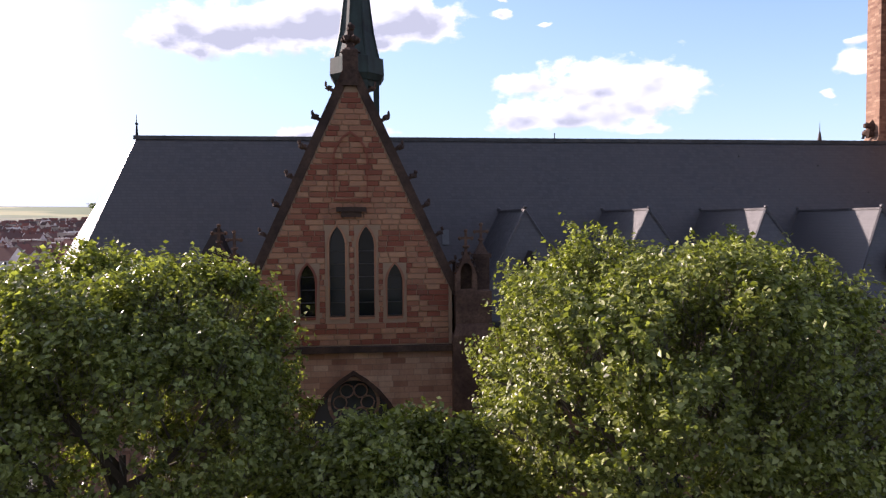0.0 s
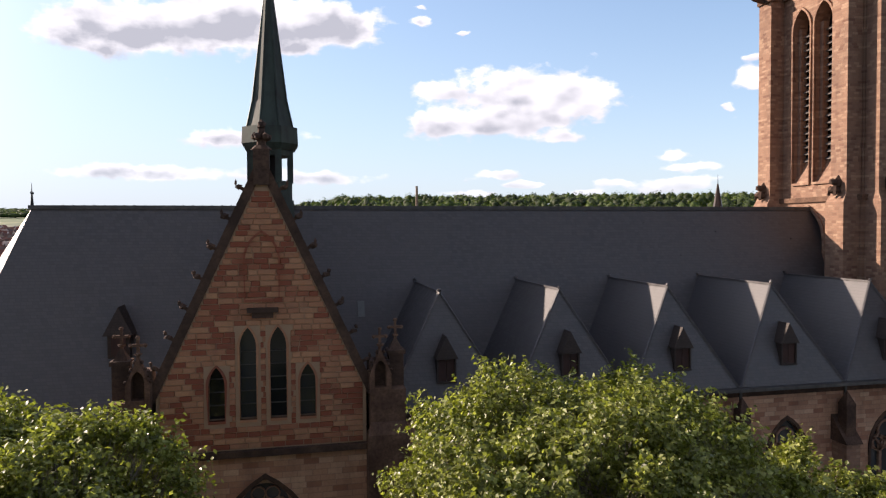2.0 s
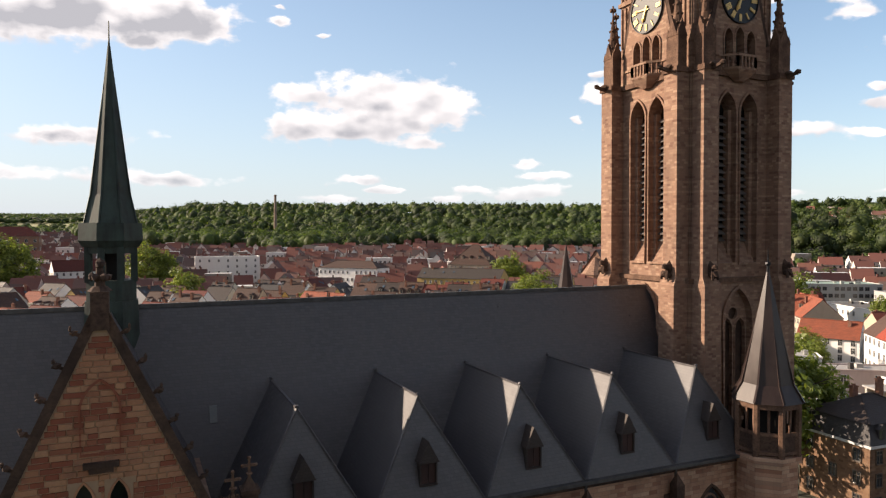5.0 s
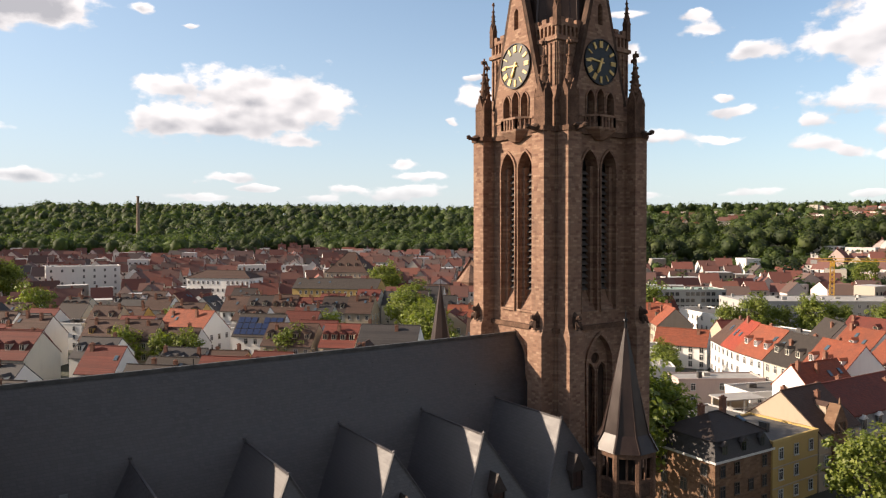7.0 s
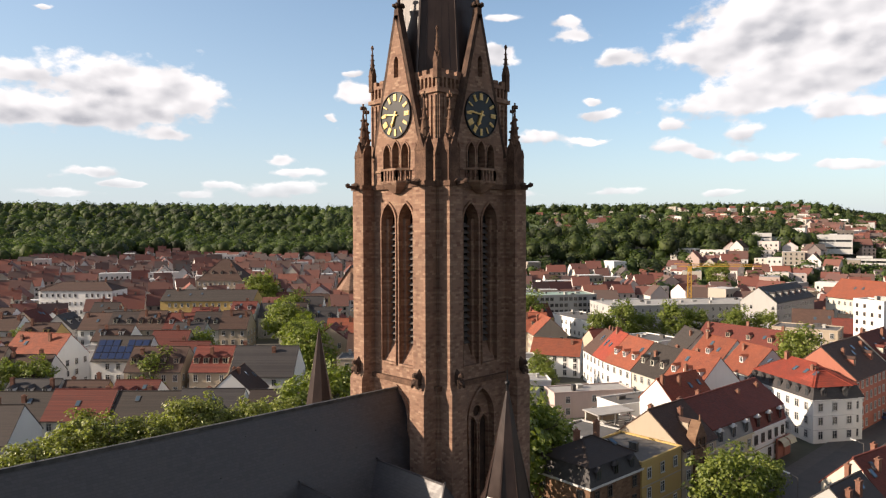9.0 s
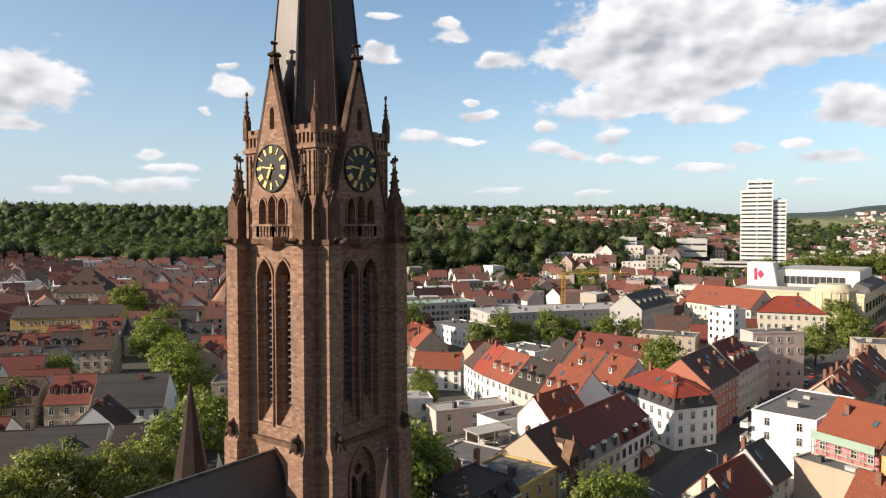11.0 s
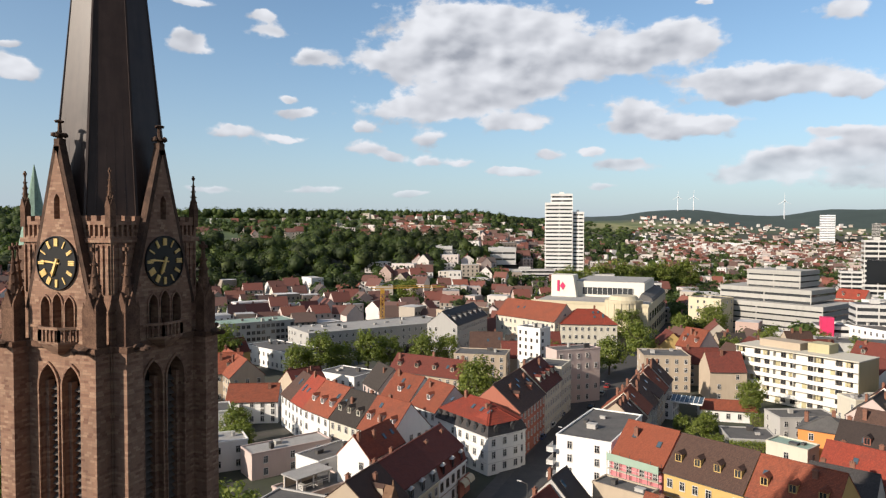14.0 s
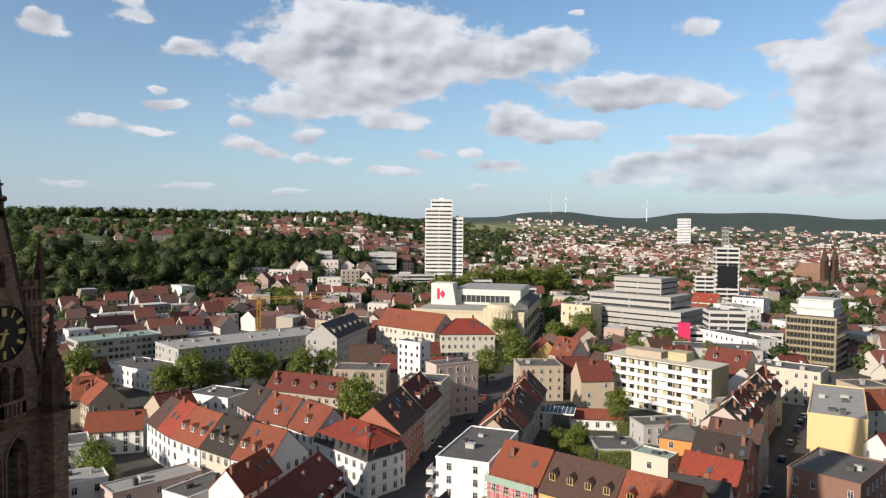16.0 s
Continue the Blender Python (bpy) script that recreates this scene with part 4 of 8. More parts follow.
# skylight and small dormer on the choir slope
part("skylight", Shape().hexa([(4.92, roof_y(22.1) - 0.08, 22.1), (5.38, roof_y(22.1) - 0.08, 22.1), (5.38, roof_y(22.1) + 0.3, 22.1), (4.92, roof_y(22.1) + 0.3, 22.1)], [(4.92, roof_y(23.1) - 0.08, 23.1), (5.38, roof_y(23.1) - 0.08, 23.1), (5.38, roof_y(23.1) + 0.3, 23.1), (4.92, roof_y(23.1) + 0.3, 23.1)]), ZINC, roof)


def choir_lucarne(x, z0):
    y = roof_y(z0) - 0.5
    s = Shape().box(x - 0.62, x + 0.62, y, y + 1.6, z0, z0 + 1.5)
    s.add([(x - 0.85, y - 0.25, z0 + 1.4), (x + 0.85, y - 0.25, z0 + 1.4), (x, y, z0 + 3.1), (x - 0.85, y + 1.8, z0 + 1.4), (x + 0.85, y + 1.8, z0 + 1.4), (x, y + 1.8, z0 + 3.1)], [(0, 1, 2), (0, 2, 5, 3), (1, 4, 5, 2), (0, 3, 4, 1)])
    part("lucarne", s, SLATE_BROWN, roof)
    part("shutter", Shape().box(x - 0.42, x + 0.42, y - 0.05, y, z0 + 0.1, z0 + 1.3), SHUTTER, roof)


choir_lucarne(-9.6, 20.2)


def fleche():
    cx, cy = -0.68, RIDGE_Y
    s = Shape().ring(cx, cy, 1.75, 1.65, RIDGE_Z - 2.5, 29.9, 8, 0.5)
    s.ring(cx, cy, 1.55, 1.55, 29.9, 31.2, 8, 0.5)
    f = part("roof_turret", s, COPPER_GREEN, church, "slender green copper roof turret with open bell stage")
    for i in range(8):
        a = 2 * math.pi * (i + 0.5) / 8
        x, y = cx + 1.42 * math.cos(a), cy + 1.42 * math.sin(a)
        part("turret_post", Shape().box(x - 0.2, x + 0.2, y - 0.2, y + 0.2, 31.1, 33.4), COPPER_GREEN, f)
    part("turret_lintel", Shape().ring(cx, cy, 1.55, 1.6, 32.9, 33.5, 8, 0.5), COPPER_GREEN, f)
    # near-black filler, paints the bell stage's inner shade
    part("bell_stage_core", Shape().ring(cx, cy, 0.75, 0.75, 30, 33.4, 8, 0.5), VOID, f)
    s = Shape().ring(cx, cy, 1.75, 2.0, 33.3, 33.7, 8, 0.5).ring(cx, cy, 2.0, 1.95, 33.7, 34.8, 8, 0.5)
    part("turret_cornice", s, COPPER_GREEN, f)
    s = Shape().ring(cx, cy, 1.62, 1.2, 34.8, 36.6, 8, 0.5).ring(cx, cy, 1.2, 0.04, 36.6, 46.4, 8, 0.5)
    sp = part("turret_spire", s, COPPER_GREEN, f)
    s = Shape()
    for i in range(8):
        a = 2 * math.pi * (i + 0.5) / 8
        s.bar((cx + 1.63 * math.cos(a), cy + 1.63 * math.sin(a), 34.8), (cx + 1.22 * math.cos(a), cy + 1.22 * math.sin(a), 36.6), 0.1)
        s.bar((cx + 1.22 * math.cos(a), cy + 1.22 * math.sin(a), 36.6), (cx, cy, 46.3), 0.1, 0, 0.04)
    s.ring(cx, cy, 0.05, 0.03, 46.2, 47.6, 6)
    part("seam", s, COPPER_GREEN, sp)


fleche()

# ---- tower ----
TX, TY = 47.6, 49.05
SIDES = [0, 90, 180, 270]


def on_side(turn):
    """Places a face drawn with x across, y inwards from the tower's axis plane, z up, on one of the four sides (0: towards -y)."""
    c, s = round(math.cos(radians(turn))), round(math.sin(radians(turn)))
    return lambda a, b, z: (TX + a * c - b * s, TY + a * s + b * c, z)


def louvred_face(turn):
    to = on_side(turn)
    holes = [arch(-1.22, 31.6, 1.95, 14.4), arch(1.22, 31.6, 1.95, 14.4)]
    inner = lambda a, b, z: to(a, b - 5.15, z)  # noqa: E731
    wall = part("belfry_wall", plate([(-5.0, 30.3), (5.0, 30.3), (5.0, 47.4), (-5.0, 47.4)], holes, 1.25, inner), STONE, tower, "belfry stage of red sandstone with tall louvred lancets")
    for cx in (-1.22, 1.22):
        o = arch(cx, 31.6, 1.95, 14.4)
        win = part("belfry_window", hoop(o, 0.2, -5.32, -5.1, to), STONE, wall, "tall pointed belfry opening with dark louvres")
        sill = Shape().add([(cx - 0.975, -5.15, 31.3), (cx + 0.975, -5.15, 31.3), (cx + 0.975, -4.15, 33.6), (cx - 0.975, -4.15, 33.6), (cx - 0.975, -4.1, 31.3), (cx + 0.975, -4.1, 31.3)], [(0, 1, 2, 3), (0, 3, 4), (1, 5, 2), (3, 2, 5, 4), (0, 4, 5, 1)])
        part("sloped_sill", sill.mapped(to), STONE, win)
        jamb = Shape().box(cx - 0.975, cx - 0.62, -4.75, -4.2, 32.0, 44.6).box(cx + 0.62, cx + 0.975, -4.75, -4.2, 32.0, 44.6)
        part("inner_jamb", jamb.mapped(to), STONE, win)
        for k in range(19):
            z = 33.4 + k * 0.58
            w = 0.66
            s = Shape().hexa([(cx - w, -4.5, z), (cx + w, -4.5, z), (cx + w, -4.05, z + 0.34), (cx - w, -4.05, z + 0.34)], [(cx - w, -4.5, z + 0.07), (cx + w, -4.5, z + 0.07), (cx + w, -4.05, z + 0.41), (cx - w, -4.05, z + 0.41)])
            part("louvre_slat", s.mapped(to), LOUVRE, win)
    return wall


LOUVRE = plain("weathered_louvre_board", (0.1, 0.085, 0.075), rough=0.8)
# added solid in near black, the dark behind the louvres as colour
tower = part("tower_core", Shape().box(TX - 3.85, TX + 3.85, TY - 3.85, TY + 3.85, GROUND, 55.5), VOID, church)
tower = part("tower_base", Shape().box(TX - 5.35, TX + 5.35, TY - 5.35, TY + 5.35, GROUND, 17.0).box(TX - 3.9, TX + 3.9, TY - 3.9, TY + 3.9, 17.0, 30.1), STONE, church, "square tower of red sandstone with angle buttresses")


def tower_stage():
    for turn in SIDES:
        to = on_side(turn)
        seen = turn in (0, 270)
        inner = lambda a, b, z: to(a, b - 5.35, z)  # noqa: E731
        hole = [arch(0.0, 18.0, 3.1, 11.4)]
        wall = part("lower_wall", plate([(-5.3, 17.0), (5.3, 17.0), (5.3, 29.97), (-5.3, 29.97)], hole, 1.2, inner), STONE, tower)
        frame_ = part("blind_window", hoop(hole[0], 0.3, -5.52, -5.3, to), STONE, wall, "tall blind tracery window in sandstone")
        lw = plate(hole[0], [arch(-0.74, 18.2, 1.15, 8.6), arch(0.74, 18.2, 1.15, 8.6), disc(0, 27.2, 0.52, 16)], 0.25, lambda a, b, z: to(a, b - 4.85, z))
        part("tracery", lw, STONE, frame_)
        # recessed panel, darker stone than the tracery before it
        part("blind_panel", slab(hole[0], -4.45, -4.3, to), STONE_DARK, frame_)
        for cx in (-0.74, 0.74):
            part("mould", hoop(arch(cx, 18.2, 1.15, 8.6), 0.1, -4.98, -4.8, to), STONE, frame_)
        louvred_face(turn)
        # angle buttresses of this side
        for side in (-1, 1):
            a0, a1 = sorted((side * 3.45, side * 5.0))
            s = Shape().box(a0, a1, -6.45, -4.6, 30.3, 47.3)
            s.box(a0 - 0.12, a1 + 0.12, -6.8, -4.6, GROUND, 29.8)
            s.add([(a0 - 0.12, -6.8, 29.8), (a1 + 0.12, -6.8, 29.8), (a1, -6.45, 30.5), (a0, -6.45, 30.5), (a0 - 0.12, -4.6, 29.8), (a1 + 0.12, -4.6, 29.8), (a1, -4.6, 30.5), (a0, -4.6, 30.5)],
                  [(0, 1, 2, 3), (1, 5, 6, 2), (4, 0, 3, 7), (5, 4, 7, 6)])
            b = part("angle_buttress", s.mapped(to), STONE, tower)
            # crouching stone beast on the set-off
            c = Shape()
            m = (a0 + a1) / 2
            c.lump((m, -6.75, 30.75), 0.5, 1, (0.8, 1.1, 0.8), 0.25).lump((m, -6.95, 31.35), 0.34, 2, (0.9, 1, 1), 0.3).lump((m, -6.35, 31.2), 0.55, 3, (0.7, 0.9, 1.1), 0.3)
            c.bar((m, -6.4, 31.2), (m, -6.3, 32.1), 0.4, 0, 0.1).bar((m - 0.3, -7.05, 30.3), (m - 0.2, -6.9, 31), 0.2).bar((m + 0.3, -7.05, 30.3), (m + 0.2, -6.9, 31), 0.2)
            part("stone_beast", c.mapped(to), STONE_DARK, b)
            g = Shape().bar((m, -6.3, 47.45), (m, -7.5, 47.6), 0.34, 0, 0.22).lump((m, -7.55, 47.68), 0.24, 5, (0.9, 1.3, 0.9), 0.35).lump((m, -6.75, 47.75), 0.3, 6, (1.6, 0.8, 0.7), 0.4)
            part("gargoyle", g.mapped(to), STONE_DARK, b)
            pn = pinnacle(m, -5.75, 47.75, 7.6, 1.05, 4)
            part("pinnacle", pn.mapped(to), STONE_CARVED, b)
            # slim shafts at the foot of the pinnacle
            p2 = Shape()
            for dx in (-0.6, 0.6):
                p2.bar((m + dx, -6.2, 47.75), (m + dx, -6.2, 50.3), 0.16).ring(m + dx, -6.2, 0.16, 0.01, 50.3, 51.1, 4, 0.5)
            part("shaft", p2.mapped(to), STONE_CARVED, b)
    for dx in (-1, 1):
        for dy in (-1, 1):
            xs, ys = sorted((TX + dx * 3.8, TX + dx * 5.12)), sorted((TY + dy * 3.8, TY + dy * 5.12))
            part("corner_pier", Shape().box(*xs, *ys, 17.0, 47.3), STONE, tower)
    part("string_course", Shape().box(TX - 5.55, TX + 5.55, TY - 5.55, TY + 5.55, 29.95, 30.35), STONE_CARVED, tower)
    s = Shape().box(TX - 5.4, TX + 5.4, TY - 5.4, TY + 5.4, 47.3, 47.75)
    for turn in SIDES:
        to = on_side(turn)
        for side in (-1, 1):
            a0, a1 = sorted((side * 3.35, side * 5.1))
            b = Shape().box(a0, a1, -6.6, -5.2, 47.3, 47.75).mapped(to)
            s.add(b.v, b.f)
    part("cornice", s, STONE_CARVED, tower)


tower_stage()


def clock_stage():
    core = part("clock_stage", Shape().box(TX - 4.55, TX + 4.55, TY - 4.55, TY + 4.55, 47.75, 55.9), STONE, tower, "clock stage with four gables")
    numerals = [3, 1, 2, 3, 2, 1, 2, 3, 4, 2, 1, 2]
    for turn in SIDES:
        to = on_side(turn)
        inner = lambda a, b, z: to(a, b - 5.3, z)  # noqa: E731
        outline = [(-3.1, 47.75), (3.1, 47.75), (3.1, 50.6), (0, 62.4), (-3.1, 50.6)]
        holes = [arch(-1.25, 48.6, 0.95, 2.7), arch(0, 48.6, 0.95, 2.9), arch(1.25, 48.6, 0.95, 2.7), arch(0, 57.2, 0.6, 1.9)]
        g = part("clock_gable", plate(outline, holes, 0.85, inner), STONE, tower, "steep clock gable of red sandstone")
        # added near-black sheets: shade behind the openings put into colour
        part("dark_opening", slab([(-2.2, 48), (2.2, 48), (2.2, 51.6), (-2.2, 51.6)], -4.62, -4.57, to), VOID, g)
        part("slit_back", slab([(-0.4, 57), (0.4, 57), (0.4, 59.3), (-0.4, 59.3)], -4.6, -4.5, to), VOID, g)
        for o in holes[:3]:
            part("arch_mould", hoop(o, 0.12, -5.42, -5.25, to), STONE, g)
        for x in (-0.62, 0.62):
            part("colonnette", Shape().ring(x, -5.3, 0.09, 0.09, 48.6, 50.3, 8).mapped(to), STONE, g)
        for side in (-1, 1):
            s = Shape().bar((side * 3.25, -4.95, 50.2), (0, -4.95, 62.75), 0.62)
            part("coping", s.mapped(to), STONE_DARK, g)
        s = Shape().box(-0.28, 0.28, -5.25, -4.65, 62.2, 63.3)
        for k in range(6):
            a = k * math.pi / 3
            s.lump((0.4 * math.cos(a), -4.95 + 0.4 * math.sin(a), 63.6), 0.22, k)
        s.ring(0, -4.95, 0.2, 0.12, 63.3, 64.5, 6).lump((0, -4.95, 64.6), 0.3, 9, (1.4, 1.4, 0.5))
        part("gable_finial", s.mapped(to), STONE_DARK, g)
        # the balcony below the three openings
        s = Shape()
        low = [(-1.9, -5.3, 47.75), (1.9, -5.3, 47.75), (1.0, -6.2, 47.75), (-1.0, -6.2, 47.75)]
        s.hexa([(-0.5, -5.3, 46.9), (0.5, -5.3, 46.9), (0.25, -5.6, 46.9), (-0.25, -5.6, 46.9)], low)
        s.hexa(low, [(x * 1.04, y - 0.04, 47.95) for x, y, _ in low])
        balcony = part("balcony", s.mapped(to), STONE, g, "small polygonal stone balcony")
        rail = Shape()
        pts = [(-1.9, -5.35), (-1.0, -6.15), (1.0, -6.15), (1.9, -5.35)]
        for (xa, ya), (xb, yb) in zip(pts, pts[1:]):
            rail.bar((xa, ya, 48.95), (xb, yb, 48.95), 0.2)
            part("handrail", rail.mapped(to), STONE, balcony)
            rail = Shape()
            n = 3 if abs(xb - xa) < 1.5 else 5
            for k in range(n + 1):
                t = k / n
                part("baluster", Shape().bar((xa + (xb - xa) * t, ya + (yb - ya) * t, 47.95), (xa + (xb - xa) * t, ya + (yb - ya) * t, 48.9), 0.15).mapped(to), STONE, balcony)
        for x0 in (-3.1, 1.9):
            part("handrail", Shape().box(x0, x0 + 1.2, -5.42, -5.25, 48.85, 49.05).mapped(to), STONE, balcony)
        # clock
        zc, r = 53.85, 1.98
        clock = part("clock", hoop(disc(0, zc, r, 40), 0.07, -5.5, -5.28, to), IRON, g, "round black clock dial with gilded numerals")
        part("dial", slab(disc(0, zc, r + 0.02, 40), -5.4, -5.32, to), DIAL, clock)
        for h in range(12):
            a = 2 * math.pi * h / 12
            ca, sa_ = math.sin(a), math.cos(a)
            s = Shape()
            n = numerals[h]
            for k in range(n):
                off = (k - (n - 1) / 2) * 0.13
                px, pz = sa_, -ca
                r0, r1 = r * 0.64, r * 0.94
                s.bar((ca * r0 + px * off, -5.43, zc + sa_ * r0 + pz * off), (ca * r1 + px * off, -5.43, zc + sa_ * r1 + pz * off), 0.1)
            part("numeral", s.mapped(to), GOLD, clock)
        for a, ln, w in ((math.radians(276), 1.62, 0.13), (math.radians(203), 1.15, 0.2)):
            ca, sa_ = math.sin(a), math.cos(a)
            s = Shape().bar((-ca * 0.35, -5.47, zc - sa_ * 0.35), (ca * ln * 0.7, -5.47, zc + sa_ * ln * 0.7), w * 0.8, 0, w).bar((ca * ln * 0.7, -5.47, zc + sa_ * ln * 0.7), (ca * ln, -5.47, zc + sa_ * ln), w * 1.5, 0, 0.03)
            part("pointer", s.mapped(to), GOLD, clock)
    # corner parapets with blind arcade and battlements
    s = Shape().box(TX - 4.75, TX + 4.75, TY - 4.75, TY + 4.75, 55.4, 55.75).box(TX - 4.6, TX + 4.6, TY - 4.6, TY + 4.6, 56.75, 57.05)
    s.box(TX - 4.35, TX + 4.35, TY - 4.35, TY + 4.35, 55.7, 56.8)
    par = part("parapet", s, STONE, tower)
    for turn in SIDES:
        to = on_side(turn)
        for side in (-1, 1):
            for k in range(6):
                x = side * (1.95 + k * 0.5)
                part("arcade_post", Shape().box(x - 0.09, x + 0.09, -4.6, -4.3, 55.75, 56.75).mapped(to), STONE, par)
                if k % 2 == 0:
                    part("battlement", Shape().box(x - 0.28, x + 0.28, -4.6, -4.25, 57.05, 57.45).mapped(to), STONE, par)
    for dx in (-1, 1):
        for dy in (-1, 1):
            part("corner_pinnacle", pinnacle(TX + dx * 4.45, TY + dy * 4.45, 56.6, 4.4, 0.52, 4), STONE_CARVED, par)
    # arched blind shafts on the corner block
    for turn in SIDES:
        to = on_side(turn)
        for side in (-1, 1):
            for k in (3.3, 3.8, 4.35):
                part("blind_shaft", Shape().box(side * k - 0.07, side * k + 0.07, -4.68, -4.5, 51.5, 55.2).mapped(to), STONE, core)


clock_stage()


def spire():
    r0 = 4.75
    s = Shape().ring(TX, TY, r0, 0.1, 57.0, 104, 8, 0.5)
    sp = part("spire", s, SPIRE_METAL, church, "tall octagonal spire of dark brown sheet metal")
    for i in range(8):
        s = Shape()
        a, b = 2 * math.pi * (i + 0.5) / 8, 2 * math.pi * (i + 1.5) / 8
        p = Vector((TX + r0 * math.cos(a), TY + r0 * math.sin(a), 57.0))
        q = Vector((TX + r0 * math.cos(b), TY + r0 * math.sin(b), 57.0))
        top = Vector((TX, TY, 104))
        s.bar(p, p.lerp(top, 0.98), 0.2, 0, 0.04)
        for k in range(1, 5):
            e = p.lerp(q, k / 5)
            out_ = Vector((e.x - TX, e.y - TY, 0)).normalized() * -0.016
            s.bar(e + out_, (e + out_).lerp(top, 0.93), 0.06, 0, 0.02)
        part("standing_seam", s, SPIRE_METAL, sp)


spire()


def stair_turret():
    cx, cy = 42.25, 36.0
    s = Shape().ring(cx, cy, 2.15, 2.15, GROUND, 18.4, 8, 0.5).ring(cx, cy, 2.4, 2.4, 18.0, 18.45, 8, 0.5)
    t = part("stair_turret", s, STONE_WALL, church, "octagonal stair turret with open gallery and slated cone")
    # filler coloured near black as shade within the gallery
    s = Shape().ring(cx, cy, 1.35, 1.35, 18.4, 22.3, 8, 0.5)
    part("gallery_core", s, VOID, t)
    for i in range(8):
        a = 2 * math.pi * (i + 0.5) / 8
        b = 2 * math.pi * (i + 1.5) / 8
        x, y = cx + 2.1 * math.cos(a), cy + 2.1 * math.sin(a)
        part("gallery_post", Shape().ring(x, y, 0.24, 0.24, 18.4, 22.3, 6), STONE_CARVED, t)
        x2, y2 = cx + 2.1 * math.cos(b), cy + 2.1 * math.sin(b)
        for z, w in ((18.75, 0.24), (20.05, 0.22), (22.0, 0.4)):
            part("gallery_rail", Shape().bar((x, y, z), (x2, y2, z), w), STONE_CARVED, t)
        m = ((x + x2) / 2, (y + y2) / 2)
        part("gallery_mullion", Shape().bar((m[0], m[1], 20.1), (m[0], m[1], 21.9), 0.13), STONE_CARVED, t)
        i1, i2 = (cx + 0.92 * (x - cx), cy + 0.92 * (y - cy)), (cx + 0.92 * (x2 - cx), cy + 0.92 * (y2 - cy))
        ring4 = lambda z: [(x, y, z), (x2, y2, z), (*i2, z), (*i1, z)]  # noqa: E731
        part("gallery_panel", Shape().hexa(ring4(18.9), ring4(19.95)), STONE_DARK, t)
    s = Shape().ring(cx, cy, 2.5, 1.8, 22.2, 23.4, 8, 0.5).ring(cx, cy, 1.8, 0.12, 23.4, 31.3, 8, 0.5)
    c = part("cone_roof", s, SPIRE_METAL, t)
    s = Shape()
    for i in range(8):
        a = 2 * math.pi * (i + 0.5) / 8
        s.bar((cx + 2.5 * math.cos(a), cy + 2.5 * math.sin(a), 22.25), (cx + 1.81 * math.cos(a), cy + 1.81 * math.sin(a), 23.4), 0.14)
        s.bar((cx + 1.81 * math.cos(a), cy + 1.81 * math.sin(a), 23.4), (cx, cy, 31.2), 0.14, 0, 0.05)
    part("hip_roll", s, SPIRE_METAL, c)
    part("finial", Shape().ring(cx, cy, 0.12, 0.1, 31.2, 31.8, 8).lump((cx, cy, 31.9), 0.22, 2, rough=0.05).ring(cx, cy, 0.06, 0.01, 32.0, 33.1, 6), IRON, c)


stair_turret()
# the twin turret on the far side of the nave, only its tip above the ridge
part("far_turret", Shape().ring(45.6, 66.5, 1.9, 0.08, 22, 32.6, 8, 0.5).ring(45.6, 66.5, 1.5, 1.5, 10, 22, 8, 0.5).lump((45.6, 66.5, 32.2), 0.16, 1).ring(45.6, 66.5, 0.05, 0.01, 32.4, 33.6, 6), SPIRE_METAL, church, "slated cone of the far stair turret")

# ---- town ----
TAKEN = []      # (x, y, radius) of ground already built on
MESHES = {}


def taken(x, y, r):
    return any((x - a) ** 2 + (y - b) ** 2 < (r + c) ** 2 for a, b, c in TAKEN)


def window_mesh(w, h, frame_mat, bars=True):
    key = ("window", w, h, frame_mat.name, bars)
    if key not in MESHES:
        d, t = 0.13, 0.09
        xs = [-w / 2 - t, -w / 2, -0.035, 0.035, w / 2, w / 2 + t] if bars else [-w / 2 - t, -w / 2, w / 2, w / 2 + t]
        zs = [-t - 0.05, 0, h * 0.68, h * 0.68 + 0.06, h, h + t] if bars and h > 1.2 else [-t - 0.05, 0, h, h + t]
        depth_of = {"sill": -d - 0.08, "frame": -d, "bar": -0.09, "pane": -0.035}
        nx, nz = len(xs) - 1, len(zs) - 1

        def sort(i, k):
            if k == 0:
                return "sill"
            if i in (0, nx - 1) or k == nz - 1:
                return "frame"
            return "bar" if (nx == 5 and i == 2) or (nz == 5 and k == 2) else "pane"

        s, at = Shape(), {}

        def corner(i, k, y):
            if (i, k, y) not in at:
                at[(i, k, y)] = len(s.v)
                s.v.append((xs[i], y, zs[k]))
            return at[(i, k, y)]

        def face(*c, slot=0):
            s.f.append(tuple(corner(*q) for q in c))
            s.mi.append(slot)

        for i in range(nx):
            for k in range(nz):
                y = depth_of[sort(i, k)]
                face((i, k, y), (i + 1, k, y), (i + 1, k + 1, y), (i, k + 1, y), slot=1 if sort(i, k) == "pane" else 0)
                for (di, dk), (a, b) in (((1, 0), ((i + 1, k), (i + 1, k + 1))), ((0, 1), ((i, k + 1), (i + 1, k + 1))), ((-1, 0), ((i, k), (i, k + 1))), ((0, -1), ((i, k), (i + 1, k)))):
                    ni, nk = i + di, k + dk
                    inside = 0 <= ni < nx and 0 <= nk < nz
                    y2 = depth_of[sort(ni, nk)] if inside else 0.02
                    if y2 > y:
                        face((*a, y), (*b, y), (*b, y2), (*a, y2))
        MESHES[key] = s.mesh("window", frame_mat, GLASS)
    return MESHES[key]


def add_window(parent, mesh, x, y, z, turn):
    ob = new("window", mesh)
    ob.parent = parent
    ob.matrix_basis = pose(x, y, z, 0, 0, turn)
    return ob


